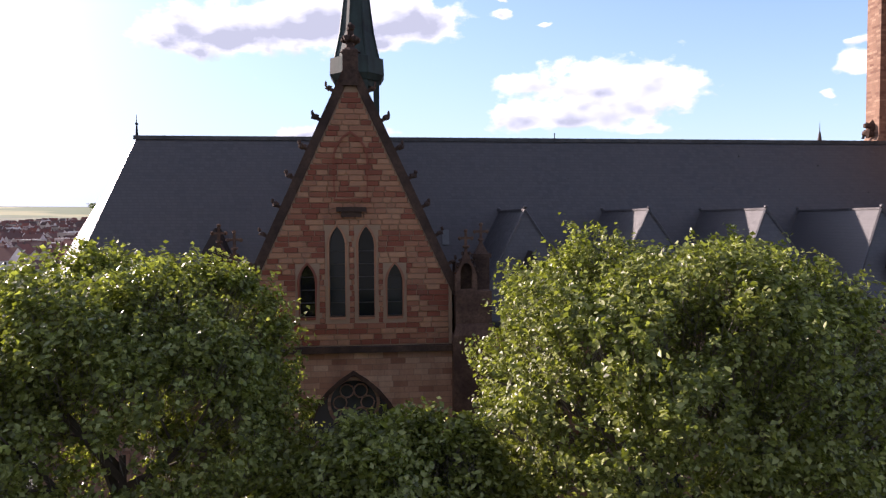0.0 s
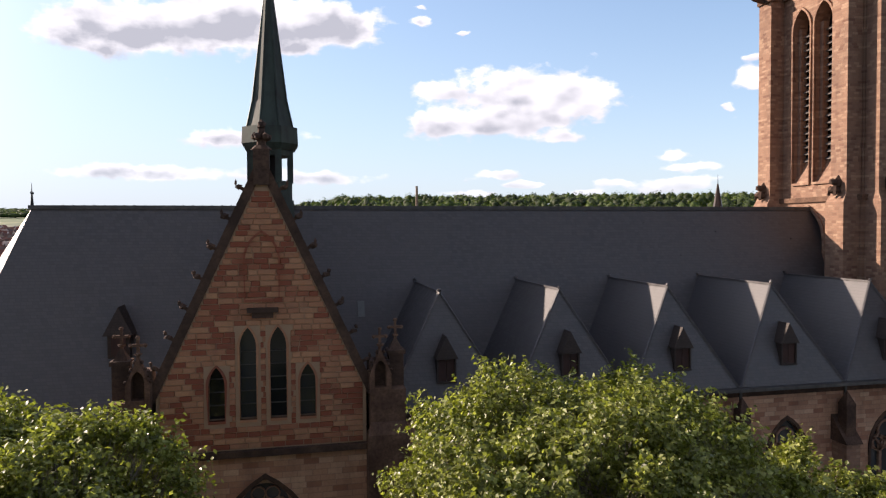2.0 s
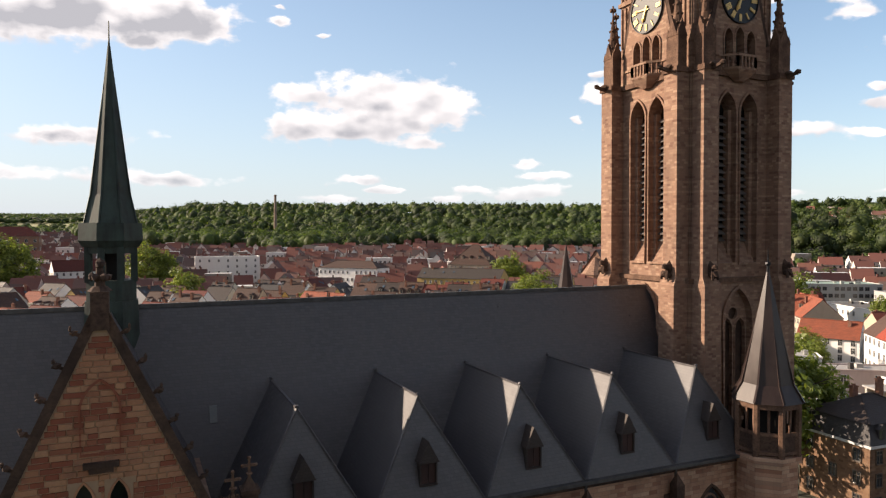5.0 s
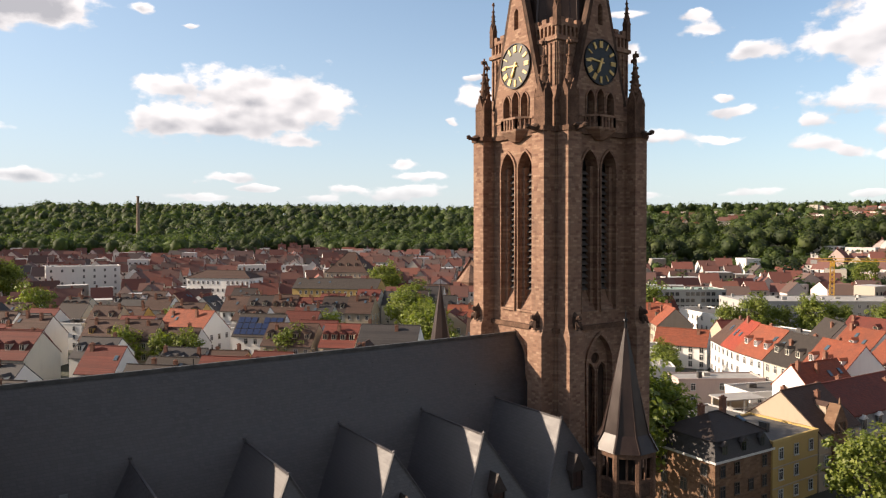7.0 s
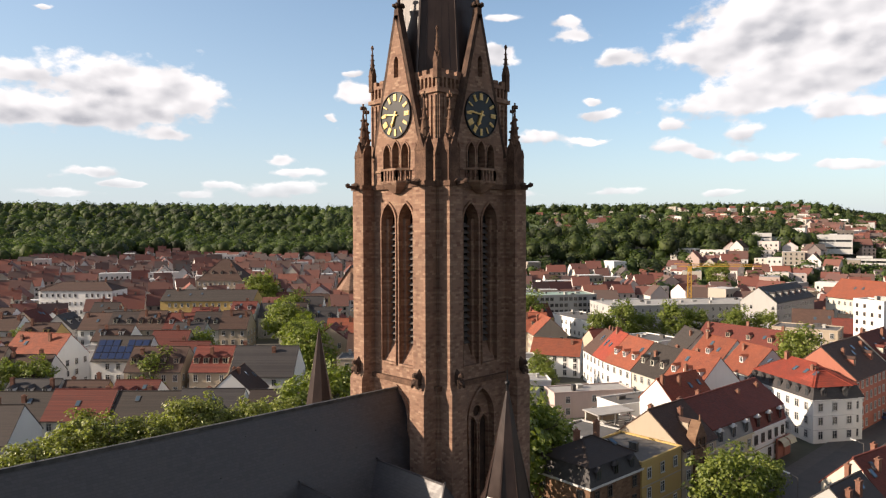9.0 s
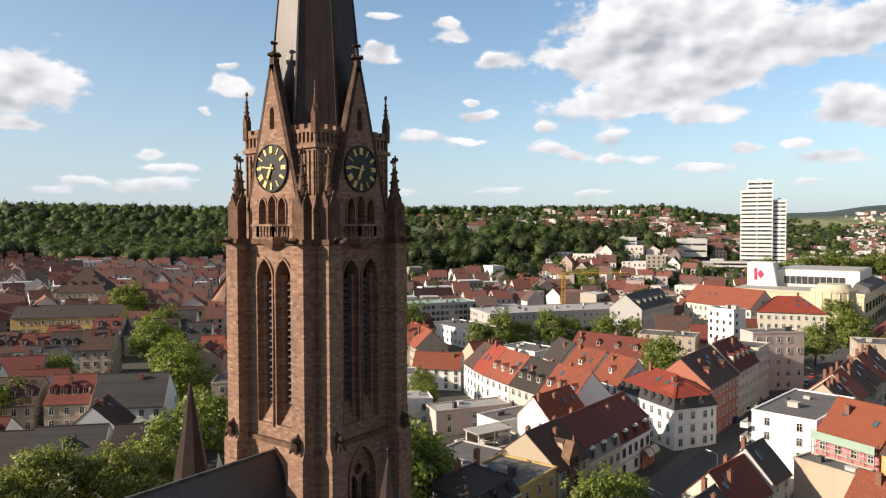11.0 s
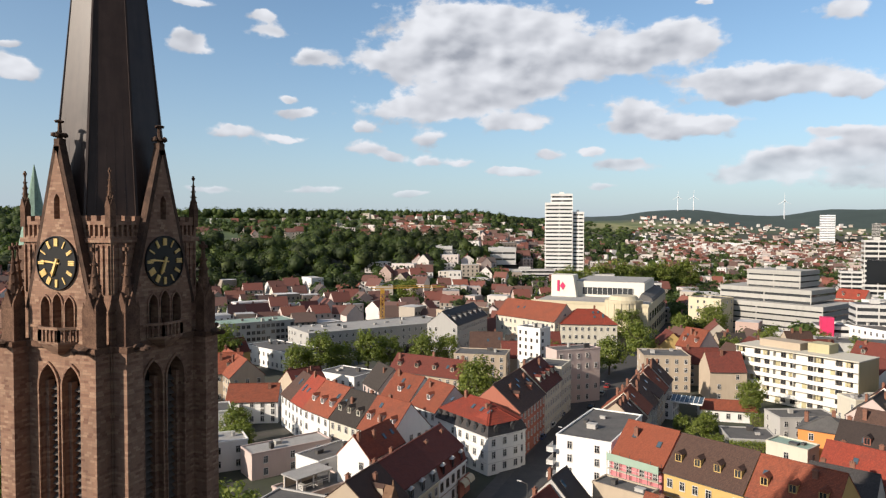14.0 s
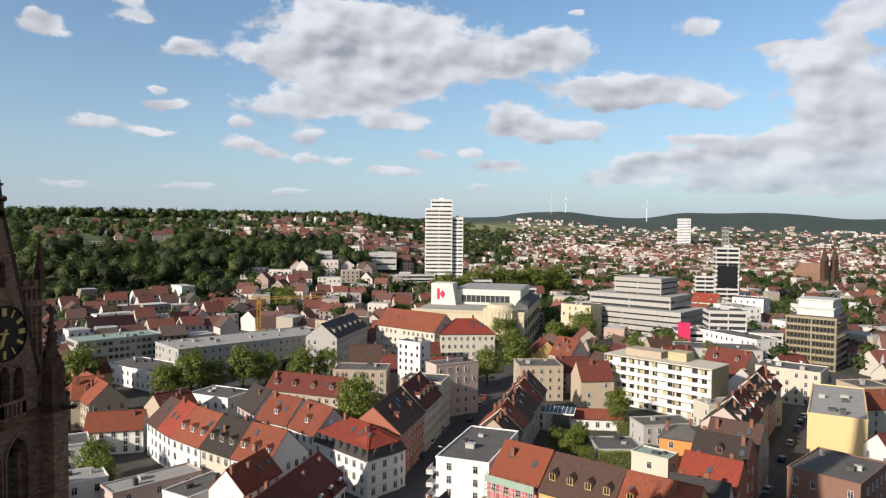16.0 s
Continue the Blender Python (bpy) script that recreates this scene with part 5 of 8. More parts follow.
def chimney_mesh(h):
    key = ("chimney", round(h, 1))
    if key not in MESHES:
        s = Shape().box(-0.42, 0.42, -0.3, 0.3, -1.2, h).box(-0.5, 0.5, -0.38, 0.38, h, h + 0.14)
        s.box(-0.26, -0.06, -0.1, 0.1, h + 0.14, h + 0.4).box(0.06, 0.26, -0.1, 0.1, h + 0.14, h + 0.4)
        MESHES[key] = s.mesh("chimney", CHIMNEY_BRICK)
    return MESHES[key]


def dormer_mesh(wall, roof_mat, w=1.3, h=1.45, depth=2.6):
    key = ("dormer", wall.name, roof_mat.name, w, h)
    if key not in MESHES:
        s = Shape().box(-w / 2, w / 2, 0, depth, -0.4, h)
        s.add([(-w / 2 - 0.18, -0.2, h), (w / 2 + 0.18, -0.2, h), (0, -0.2, h + 0.6), (-w / 2 - 0.18, depth, h), (w / 2 + 0.18, depth, h), (0, depth, h + 0.6)], [(0, 1, 2), (0, 2, 5, 3), (1, 4, 5, 2), (0, 3, 4, 1), (3, 5, 4)], 1)
        s.box(-w / 2 + 0.16, w / 2 - 0.16, -0.04, 0.02, 0.15, h - 0.12, 2)
        s.box(-0.04, 0.04, -0.07, 0.0, 0.15, h - 0.12, 0)
        MESHES[key] = s.mesh("dormer", wall, roof_mat, GLASS)
    return MESHES[key]


def skylight_mesh():
    if "skylight" not in MESHES:
        s = Shape().box(-0.48, 0.48, -0.7, 0.7, -0.05, 0.1).box(-0.38, 0.38, -0.58, 0.58, 0.1, 0.125, 1)
        MESHES["skylight"] = s.mesh("skylight", LEAD, SKYLIGHT)
    return MESHES["skylight"]


SKYLIGHT = Nodes("skylight_glass")
SKYLIGHT = SKYLIGHT.done((0.06, 0.09, 0.12), 0.05, 0.0, spec=0.8)


def house(x1, y1, x2, y2, depth, ze, zr, kind, wall, roof_mat, label, floors=3, gap=2.5, dormers=0, skylights=0, chimneys=1, frame_mat=None, win=(0.95, 1.5),
          category="house", faces="fblr", group="", band=None, base=None, name="house", seed=0, over=0.35, skirt=None):
    """A building whose street or camera-side eave runs from (x1, y1) to (x2, y2); depth reaches away to its left-hand side."""
    rng = random.Random(seed or int(x1 * 7 + y1 * 13))
    length = math.hypot(x2 - x1, y2 - y1)
    turn = math.degrees(math.atan2(y2 - y1, x2 - x1))
    mid = pose(x1, y1, 0, 0, 0, turn) @ Vector((length / 2, depth / 2, 0))
    base = min(rise(x1, y1), rise(x2, y2), rise(mid.x, mid.y)) - 0.1 if base is None else base
    TAKEN.append((mid.x, mid.y, 0.5 * math.hypot(length, depth) * 0.86))
    ob = thing(name, label, category, group, at=(x1, y1, base), turn=turn)
    e, r = ze - base, zr - base
    L, D = length, depth
    s = Shape()
    over_e = 0.05
    if kind == "gable":
        prof = [(0, 0), (D, 0), (D, e), (D / 2, r - 0.05), (0, e)]
        s.hexa([(0, y, z) for y, z in prof], [(L, y, z) for y, z in prof])
        w_ob = part("wall", s, wall, ob)
        s = Shape()
        k = (r - e) / (D / 2)
        for a, sgn in ((0, -1), (D, 1)):
            y0 = a + sgn * over
            z0 = e - k * over
            s.hexa([(-over_e, y0, z0), (L + over_e, y0, z0), (L + over_e, D / 2, r), (-over_e, D / 2, r)], [(-over_e, y0, z0 + 0.22), (L + over_e, y0, z0 + 0.22), (L + over_e, D / 2, r + 0.22), (-over_e, D / 2, r + 0.22)])
        s.bar((-over_e, D / 2, r + 0.24), (L + over_e, D / 2, r + 0.24), 0.24)
        r_ob = part("roof", s, roof_mat, ob)
        s = Shape().box(-0.05, L + 0.05, -over - 0.14, -over + 0.02, e - k * over - 0.05, e - k * over + 0.1)
        part("gutter", s, LEAD, ob)
    elif kind == "hip":
        s.box(0, L, 0, D, 0, e)
        w_ob = part("wall", s, wall, ob)
        o = over
        i = min(D / 2, L / 2 - 0.5)
        s = Shape().add([(-o, -o, e), (L + o, -o, e), (L + o, D + o, e), (-o, D + o, e), (i, D / 2, r), (L - i, D / 2, r)], [(0, 1, 5, 4), (1, 2, 5), (2, 3, 4, 5), (3, 0, 4), (3, 2, 1, 0)])
        for p, q in (((-o, -o, e), (i, D / 2, r)), ((L + o, -o, e), (L - i, D / 2, r)), ((L + o, D + o, e), (L - i, D / 2, r)), ((-o, D + o, e), (i, D / 2, r)), ((i, D / 2, r), (L - i, D / 2, r))):
            s.bar((p[0], p[1], p[2] + 0.03), (q[0], q[1], q[2] + 0.03), 0.22)
        r_ob = part("roof", s, roof_mat, ob)
        part("gutter", Shape().box(-o - 0.1, L + o + 0.1, -o - 0.12, -o, e - 0.14, e + 0.02), LEAD, ob)
    elif kind == "row":
        # a steep attic storey towards the street under a long pitched roof, flush with its neighbours
        m, c, o = e + 2.8, 0.7, 0.7
        prof = [(0.05, 0), (D, 0), (D, e), (D / 2, r - 0.1), (c + 0.1, m - 0.1), (0.05, e)]
        s.hexa([(0, y, z) for y, z in prof], [(L, y, z) for y, z in prof])
        w_ob = part("wall", s, wall, ob)
        part("mansard_skirt", Shape().hexa([(0, -0.12, e), (L, -0.12, e), (L, c, m), (0, c, m)], [(0, 0.1, e), (L, 0.1, e), (L, c + 0.2, m), (0, c + 0.2, m)]), skirt, ob)
        s = Shape().hexa([(0, c - 0.35, m - 0.15), (L, c - 0.35, m - 0.15), (L, D / 2, r), (0, D / 2, r)], [(0, c - 0.35, m + 0.1), (L, c - 0.35, m + 0.1), (L, D / 2, r + 0.22), (0, D / 2, r + 0.22)])
        s.hexa([(0, D / 2, r), (L, D / 2, r), (L, D + 0.3, e - 0.3), (0, D + 0.3, e - 0.3)], [(0, D / 2, r + 0.22), (L, D / 2, r + 0.22), (L, D + 0.3, e - 0.1), (0, D + 0.3, e - 0.1)])
        s.bar((0, D / 2, r + 0.22), (L, D / 2, r + 0.22), 0.24)
        r_ob = part("roof", s, roof_mat, ob)
        part("cornice", Shape().box(0, L, -0.35, 0.0, e - 0.3, e), wall, ob)
        dm = dormer_mesh(skirt, FRAME, 1.3, 1.9, 1.4)
        for k in range(dormers):
            d = new("dormer", dm)
            d.parent, d.matrix_basis = ob, pose((k + 0.5) * L / dormers, 0.0, e + 0.35)
    elif kind == "mansard":
        s.box(0, L, 0, D, 0, e)
        w_ob = part("wall", s, wall, ob)
        m = min(e + 2.4, e + (r - e) * 0.5)
        c = 0.75
        low = [(-0.3, -0.3, e), (L + 0.3, -0.3, e), (L + 0.3, D + 0.3, e), (-0.3, D + 0.3, e)]
        high = [(c, c, m), (L - c, c, m), (L - c, D - c, m), (c, D - c, m)]
        part("mansard_skirt", Shape().hexa(low, high), DARK_SLATE, ob)
        i = min(D / 2, L / 2 - 0.5)
        o = c - 0.35
        s = Shape().add([(o, o, m), (L - o, o, m), (L - o, D - o, m), (o, D - o, m), (i, D / 2, r), (L - i, D / 2, r)], [(0, 1, 5, 4), (1, 2, 5), (2, 3, 4, 5), (3, 0, 4), (3, 2, 1, 0)])
        for p, q in (((o, o, m), (i, D / 2, r)), ((L - o, o, m), (L - i, D / 2, r)), ((i, D / 2, r), (L - i, D / 2, r))):
            s.bar((p[0], p[1], p[2] + 0.03), (q[0], q[1], q[2] + 0.03), 0.2)
        r_ob = part("roof", s, roof_mat, ob)
        part("cornice", Shape().box(-0.4, L + 0.4, -0.4, 0.0, e - 0.3, e).box(-0.4, 0.0, 0.0, D, e - 0.3, e).box(L, L + 0.4, 0.0, D, e - 0.3, e), FRAME, ob)
        dm = dormer_mesh(DARK_SLATE, DARK_SLATE, 1.15, 1.5, 1.6)
        for k in range(dormers):
            d = new("dormer", dm)
            d.parent, d.matrix_basis = ob, pose((k + 0.5) * L / dormers, 0.0, e + 0.3)
        if "r" in faces:
            for k in range(max(1, int(D / 4.5))):
                d = new("dormer", dm)
                d.parent, d.matrix_basis = ob, pose(L, (k + 0.5) * D / max(1, int(D / 4.5)), e + 0.3, 0, 0, 90)
    else:
        s.box(0, L, 0, D, 0, e)
        w_ob = part("wall", s, wall, ob)
        s = Shape().box(-0.12, L + 0.12, -0.12, 0.22, e, e + 0.4).box(-0.12, L + 0.12, D - 0.22, D + 0.12, e, e + 0.4).box(-0.12, 0.22, 0.22, D - 0.22, e, e + 0.4).box(L - 0.22, L + 0.12, 0.22, D - 0.22, e, e + 0.4)
        part("parapet", s, wall, ob)
        r_ob = part("roof", Shape().box(0.22, L - 0.22, 0.22, D - 0.22, e, e + 0.12), roof_mat, ob)
        for k in range(2 + int(L * D / 160)):
            w, d = rng.uniform(0.6, 2.2), rng.uniform(0.6, 1.8)
            x, y = rng.uniform(1.2, max(1.3, L - 1.2 - w)), rng.uniform(1.2, max(1.3, D - 1.2 - d))
            hgt = rng.uniform(0.5, 1.5)
            part("roof_vent", Shape().box(x, x + w, y, y + d, e + 0.1, e + hgt).box(x - 0.08, x + w + 0.08, y - 0.08, y + d + 0.08, e + hgt, e + hgt + 0.08), rng.choice((CONCRETE, LEAD, GREYW)), ob)
    fm = frame_mat or FRAME
    w, h = win
    wm = window_mesh(w, h, fm)
    fh = (e - 0.5) / floors
    for face in faces:
        run = L if face in "fb" else D
        out_ = pose(0, 0, 0, 0, 0, turn) @ Vector({"f": (0, -1, 0), "b": (0, 1, 0), "r": (1, 0, 0), "l": (-1, 0, 0)}[face])
        if out_.x * (mid.x - 3) + out_.y * (mid.y - 2) > 2 and math.hypot(mid.x, mid.y) > 60:
            continue    # turned away from the church square
        if face in "lr" and D < 5:
            continue
        n = max(1, int((run - 0.8) / gap))
        for fl in range(floors):
            z = fl * fh + fh * 0.36
            if z + h > e - 0.15:
                continue
            for k in range(n):
                p = (k + 0.5) * run / n
                if rng.random() < (0.08 if face in "fb" else 0.34):
                    continue
                x, y, a = {"f": (p, 0, 0), "b": (L - p, D, 180), "r": (L, p, 90), "l": (0, D - p, 270)}[face]
                add_window(w_ob, wm, x, y, z, a)
    if band:
        for fl in range(1, floors):
            z = fl * fh - 0.1
            part("string_course", Shape().box(-0.06, L + 0.06, -0.08, 0.0, z, z + 0.18), band, w_ob)
    if kind in ("gable", "hip", "mansard", "row"):
        k = (r - e) / (D / 2)
        for c in range(chimneys):
            x = L * (c + rng.uniform(0.15, 0.85)) / chimneys
            x = min(L - 0.8, max(0.8, x))
            yq = D / 2 + rng.choice((-1, 1)) * rng.uniform(0.5, D * 0.2)
            z = r - abs(yq - D / 2) * k
            ch = new("chimney", chimney_mesh(rng.choice((1.0, 1.4, 1.8))))
            ch.parent, ch.matrix_basis = ob, pose(x, yq, z + 0.3)
        if kind not in ("mansard", "row"):
            dm = dormer_mesh(wall, roof_mat)
            for c in range(dormers):
                x = (c + 0.5) * L / dormers
                yq = D * 0.14
                d = new("dormer", dm)
                d.parent, d.matrix_basis = ob, pose(x, yq, e + yq * k + 0.25)
        tilt = math.degrees(math.atan(k))
        for c in range(skylights):
            x = rng.uniform(1.0, L - 1.0)
            yq = D * rng.uniform(0.2, 0.38)
            if kind in ("mansard", "row"):
                yq = D * 0.3
                z = m + (r - m) * (yq - o) / (D / 2 - o)
                tl = math.degrees(math.atan((r - m) / (D / 2 - o)))
            else:
                z, tl = e + yq * k + 0.24, tilt
            sk = new("skylight", skylight_mesh())
            sk.parent, sk.matrix_basis = r_ob, pose(x, yq, z, tl, 0, 0)
    return ob


# -- streets --
def ribbon(name, pts, width, z, mat, label, thick=0.14):
    s = Shape()
    for (xa, ya), (xb, yb) in zip(pts, pts[1:]):
        d = Vector((xb - xa, yb - ya, 0)).normalized()
        n = Vector((-d.y, d.x, 0)) * width / 2
        a, b = Vector((xa, ya, 0)), Vector((xb, yb, 0))
        low = [(p.x, p.y, z - thick) for p in (a - n, b - n, b + n, a + n)]
        s.hexa(low, [(x, y, z) for x, y, _ in low])
    TAKEN.extend((xa + (xb - xa) * t / 12, ya + (yb - ya) * t / 12, width * 0.45) for (xa, ya), (xb, yb) in zip(pts, pts[1:]) for t in range(13))
    return tagged(new(name, s.mesh(name, mat)), label, name, kind="structure")


ribbon("pavement", [(55, 42), (170, 40.5), (232, 37.2), (420, 26)], 14.5, GROUND + 0.16, PAVING, "grey paved footway along the main street")
ribbon("road", [(55, 42), (170, 40.5), (232, 37.2), (420, 26)], 8.5, GROUND + 0.19, ASPHALT, "dark asphalt street between house rows")
ribbon("pavement", [(146, 40), (141, 20), (118, -30)], 14, GROUND + 0.165, PAVING, "grey paved footway of the side street")
ribbon("road", [(146, 40), (141, 20), (118, -30)], 8, GROUND + 0.195, ASPHALT, "dark asphalt side street")
ribbon("pavement", [(150, -33), (330, -105)], 15, GROUND + 0.16, PAVING, "grey paved footway beside parked cars")
ribbon("road", [(150, -33), (330, -105)], 10, GROUND + 0.19, ASPHALT, "dark asphalt street with parked cars")

# -- street front north of the main street --
house(81, 54.6, 93, 54.0, 10, 8.5, 13.2, "mansard", BROWNSTONE, SLATE_BROWN, "brown stone corner house with dark slate mansard roof", 3, 2.6, 3, 1, 2, FRAME_DARK, category="house")
house(93, 53.7, 104.6, 53.5, 11, 9.0, 9.4, "flat", YELLOW, FLAT_ROOF, "narrow yellow plastered house with flat dark roof", 3, 3.2, band=BUFF)
house(104.8, 53.4, 115.6, 52.8, 12.5, 8.6, 13.6, "gable", BUFF, BROWN_TILE, "brown sandstone house with brown tiled roof and plastered side wall", 3, 2.7, 1, 0, 2, FRAME, band=BUFF)
house(115.8, 53.2, 129.6, 52.4, 12, 6.6, 13.4, "row", LIGHT_STONE, OLD_TILE, "pale grey town house with slate attic storey and dark red roof", 2, 2.3, 3, 3, 2, FRAME, band=FRAME, skirt=ZINC)
house(129.6, 52.4, 143.4, 51.6, 12, 6.6, 13.4, "row", WHITE, OLD_TILE, "white corner house with red brick attic storey and dark red roof", 2, 2.3, 3, 1, 2, FRAME_DARK, band=BUFF, skirt=OLD_TILE)
house(129, 67.5, 143, 66.0, 8, 9.0, 13.2, "gable", WHITE, ORANGE_TILE, "rear wing with bright orange tiled roof", 3, 2.8, 0, 2, 3)
house(98, 70, 116, 69.5, 11, 5.6, 6.0, "flat", GREYW, FLAT_ROOF, "low grey yard building with flat dark roof", 2, 3.5)
house(131, 110, 137.5, 104, 8, 6.5, 6.9, "flat", WHITE, GRAVEL_ROOF, "small white flat roofed yard house", 2, 3.4)
house(131, 98, 147.5, 87.5, 7, 5.5, 5.9, "flat", PINK, GRAVEL_ROOF, "long low pale pink rear building with parapet", 2, 5.8)
house(133, 82, 146, 77.5, 8, 5.2, 5.6, "flat", WHITE, FLAT_ROOF, "low white yard building with grey flat roof", 2, 4.2)
house(119, 78, 132, 73, 9, 3.0, 3.4, "flat", PINK, FLAT_ROOF, "single storey pink yard annexe", 1, 4.2)
house(146, 136, 157, 124, 10, 6.5, 6.9, "flat", WHITE, FLAT_ROOF, "white flat roofed house behind the terrace", 2, 3.0)


def covered_terrace(x, y, z, w, d, turn):
    ob = thing("terrace_shelter", "open roof terrace shelter on pale posts with flat roof", "shelter", at=(x, y, z), turn=turn)
    for px in (0.15, w / 2, w - 0.15):
        for py in (0.15, d - 0.15):
            part("post", Shape().box(px - 0.12, px + 0.12, py - 0.12, py + 0.12, -0.4, 2.4), FRAME, ob)
    part("roof", Shape().box(-0.4, w + 0.4, -0.4, d + 0.4, 2.4, 2.65), GRAVEL_ROOF, ob)
    part("back_wall", Shape().box(0, w, d - 0.05, d + 0.1, -0.3, 2.4), BUFF, ob)
    part("railing", Shape().box(0, w, -0.05, 0.05, 0.8, 0.9).box(0, w, -0.05, 0.05, 0.35, 0.42), FRAME, ob)


covered_terrace(121.0, 79.6, 3.5, 8.5, 4.5, -20)


def shop_awning(x, y, turn):
    ob = thing("awning", "pale rounded shop awning over the pavement", "awning", "shop awnings", at=(x, y, 2.2), turn=turn)
    s = Shape()
    prof = [(0, 1.3), (-0.6, 1.2), (-1.1, 0.8), (-1.35, 0.1), (-1.28, 0.1), (-1.02, 0.75), (-0.56, 1.12), (0, 1.2)]
    s.hexa([(0, a, b) for a, b in prof], [(2.6, a, b) for a, b in prof])
    part("canvas", s, LIGHT_STONE, ob)
    part("fascia", Shape().box(0, 2.6, -0.08, 0.3, -2.5, 1.35), TERRA, ob)


shop_awning(138.5, 51.3, -3)
shop_awning(141.6, 51.15, -3)


def gabled_bay():
    """Brown stone gable rising through the eave of the third house."""
    ob = thing("gabled_bay", "carved brown sandstone bay with pointed gable and finial", "bay", at=(108.0, 53.05, 0), turn=-3)
    out = [(0, -0.3), (3.6, -0.3), (3.6, 9.6), (1.8, 12.4), (0, 9.6)]
    part("front", Shape().hexa([(a, -0.25, b) for a, b in out], [(a, 1.5, b) for a, b in out]), BROWNSTONE, ob)
    part("finial", Shape().bar((1.8, 0, 12.3), (1.8, 0, 13.4), 0.3, 0, 0.1), BROWNSTONE, ob)
    wm = window_mesh(0.8, 1.7, BROWNSTONE)
    for z in (1.4, 4.7, 8.0):
        for x in (1.1, 2.5):
            add_window(ob, wm, x, -0.25, z, 0)


gabled_bay()
# -- the white terrace, rear side --
house(165.5, 133.0, 172.0, 119.5, 9, 6.2, 10.2, "gable", WHITE, ORANGE_TILE, "white terrace house with low orange roof", 3, 2.6, 0, 0, 1)
house(171.0, 117.6, 165.5, 110.6, 13, 8.8, 14.4, "gable", WHITE, BROWN_TILE, "white terrace house with dark brown tiled roof", 3, 2.5, 0, 2, 1)
house(165.4, 110.5, 160.0, 103.2, 13, 8.8, 15.4, "gable", WHITE, RED_TILE, "white plastered terrace house with bright red tiled roof", 3, 2.4, 0, 3, 1, group="white terrace")
house(159.8, 103.0, 153.9, 91.8, 13, 8.8, 15.2, "gable", WHITE, ORANGE_TILE, "white terrace house with orange tiled roof and dormers", 3, 2.4, 3, 2, 2, group="white terrace")
house(153.8, 91.5, 149.2, 81.4, 13, 8.8, 15.0, "gable", CREAM, GREY_TILE, "cream terrace house with grey brown tiled roof", 3, 2.4, 3, 1, 2, group="white terrace")
house(149.0, 81.0, 144.8, 70.2, 13, 8.8, 15.2, "gable", WHITE, ORANGE_TILE, "white end house with orange roof and tall white gable", 3, 2.4, 3, 1, 1, group="white terrace")
# -- rows behind it --
house(184.7, 152.7, 189.5, 145.5, 12, 9, 14.5, "gable", BUFF, ORANGE_TILE, "buff house with orange roof and wooden gable", 3, 2.6, 1, 0, 2)
house(196.4, 164.3, 181.0, 143.6, 11, 9.0, 14.2, "gable", BUFF, ORANGE_TILE, "buff plastered house with orange tiled roof", 3, 2.6, 1, 1, 2)
house(179.8, 90.2, 175.2, 79.2, 12, 8.8, 14.6, "gable", WHITE, ORANGE_TILE, "white house with mottled orange roof", 3, 2.6, 1, 2, 1)
house(174.8, 78.6, 168.4, 68.6, 12, 8.8, 14.6, "gable", WHITE, ORANGE_TILE, "white house with orange roof and one white dormer", 3, 2.6, 1, 1, 1)
house(202.8, 125.0, 199.3, 109.4, 12, 8.2, 8.6, "flat", WHITE, FLAT_ROOF, "white flat roofed building with roof terrace", 2, 3.0)
house(190.5, 101.5, 182.0, 92.0, 10, 9.5, 15.0, "gable", PINK, GREY_TILE, "pink villa with scrolled gable and grey roof", 3, 2.8, 0, 0, 1)
house(211.7, 103.2, 207.0, 76.4, 11, 9, 13.6, "gable", BUFF, OLD_TILE, "long buff house with dark red tiled roof", 3, 2.6, 4, 2, 3)
# -- corner house and the street beyond --
corner = house(164.6, 67.0, 153.6, 50.2, 12, 8.7, 14.8, "mansard", WHITE, RED_TILE, "white corner house with slate mansard and bright red roof", 3, 2.5, 7, 4, 2, FRAME, band=FRAME)
house(153.4, 49.8, 161.8, 44.3, 8, 8.7, 13.6, "mansard", WHITE, RED_TILE, "white corner wing with slate mansard roof", 3, 2.5, 2, 0, 1, FRAME, band=FRAME)
house(166.0, 45.6, 188.0, 44.6, 14, 11.6, 17.6, "gable", TERRA, BROWN_TILE, "red brick house with brown roof and large red gable", 4, 2.4, 2, 4, 2, frame_mat=FRAME)
house(188.2, 44.6, 206.5, 43.8, 13, 12.0, 18.0, "gable", CREAM, OLD_TILE, "tall cream house with dark red tiled roof", 4, 2.3, 4, 3, 2)
house(206.8, 43.8, 218.0, 43.2, 13, 15.0, 15.5, "flat", CREAM, FLAT_ROOF, "cream corner house with roof terrace", 5, 2.4)
house(222.0, 48.5, 233.0, 36.5, 7, 17.0, 17.4, "flat", PINK, FLAT_ROOF, "pink apartment block with flat roof and terraces", 5, 2.9, chimneys=0)
house(236.0, 65.2, 232.4, 56.4, 6, 22.2, 22.6, "flat", WHITE, FLAT_ROOF, "slim white stair tower with rows of small dark windows", 9, 1.9, win=(0.6, 1.0), frame_mat=FRAME_DARK)
house(228.2, 86.0, 231.0, 68.0, 12, 12.5, 12.9, "flat", BUFF, FLAT_ROOF, "brown and pink apartment block with flat roof", 5, 2.8)
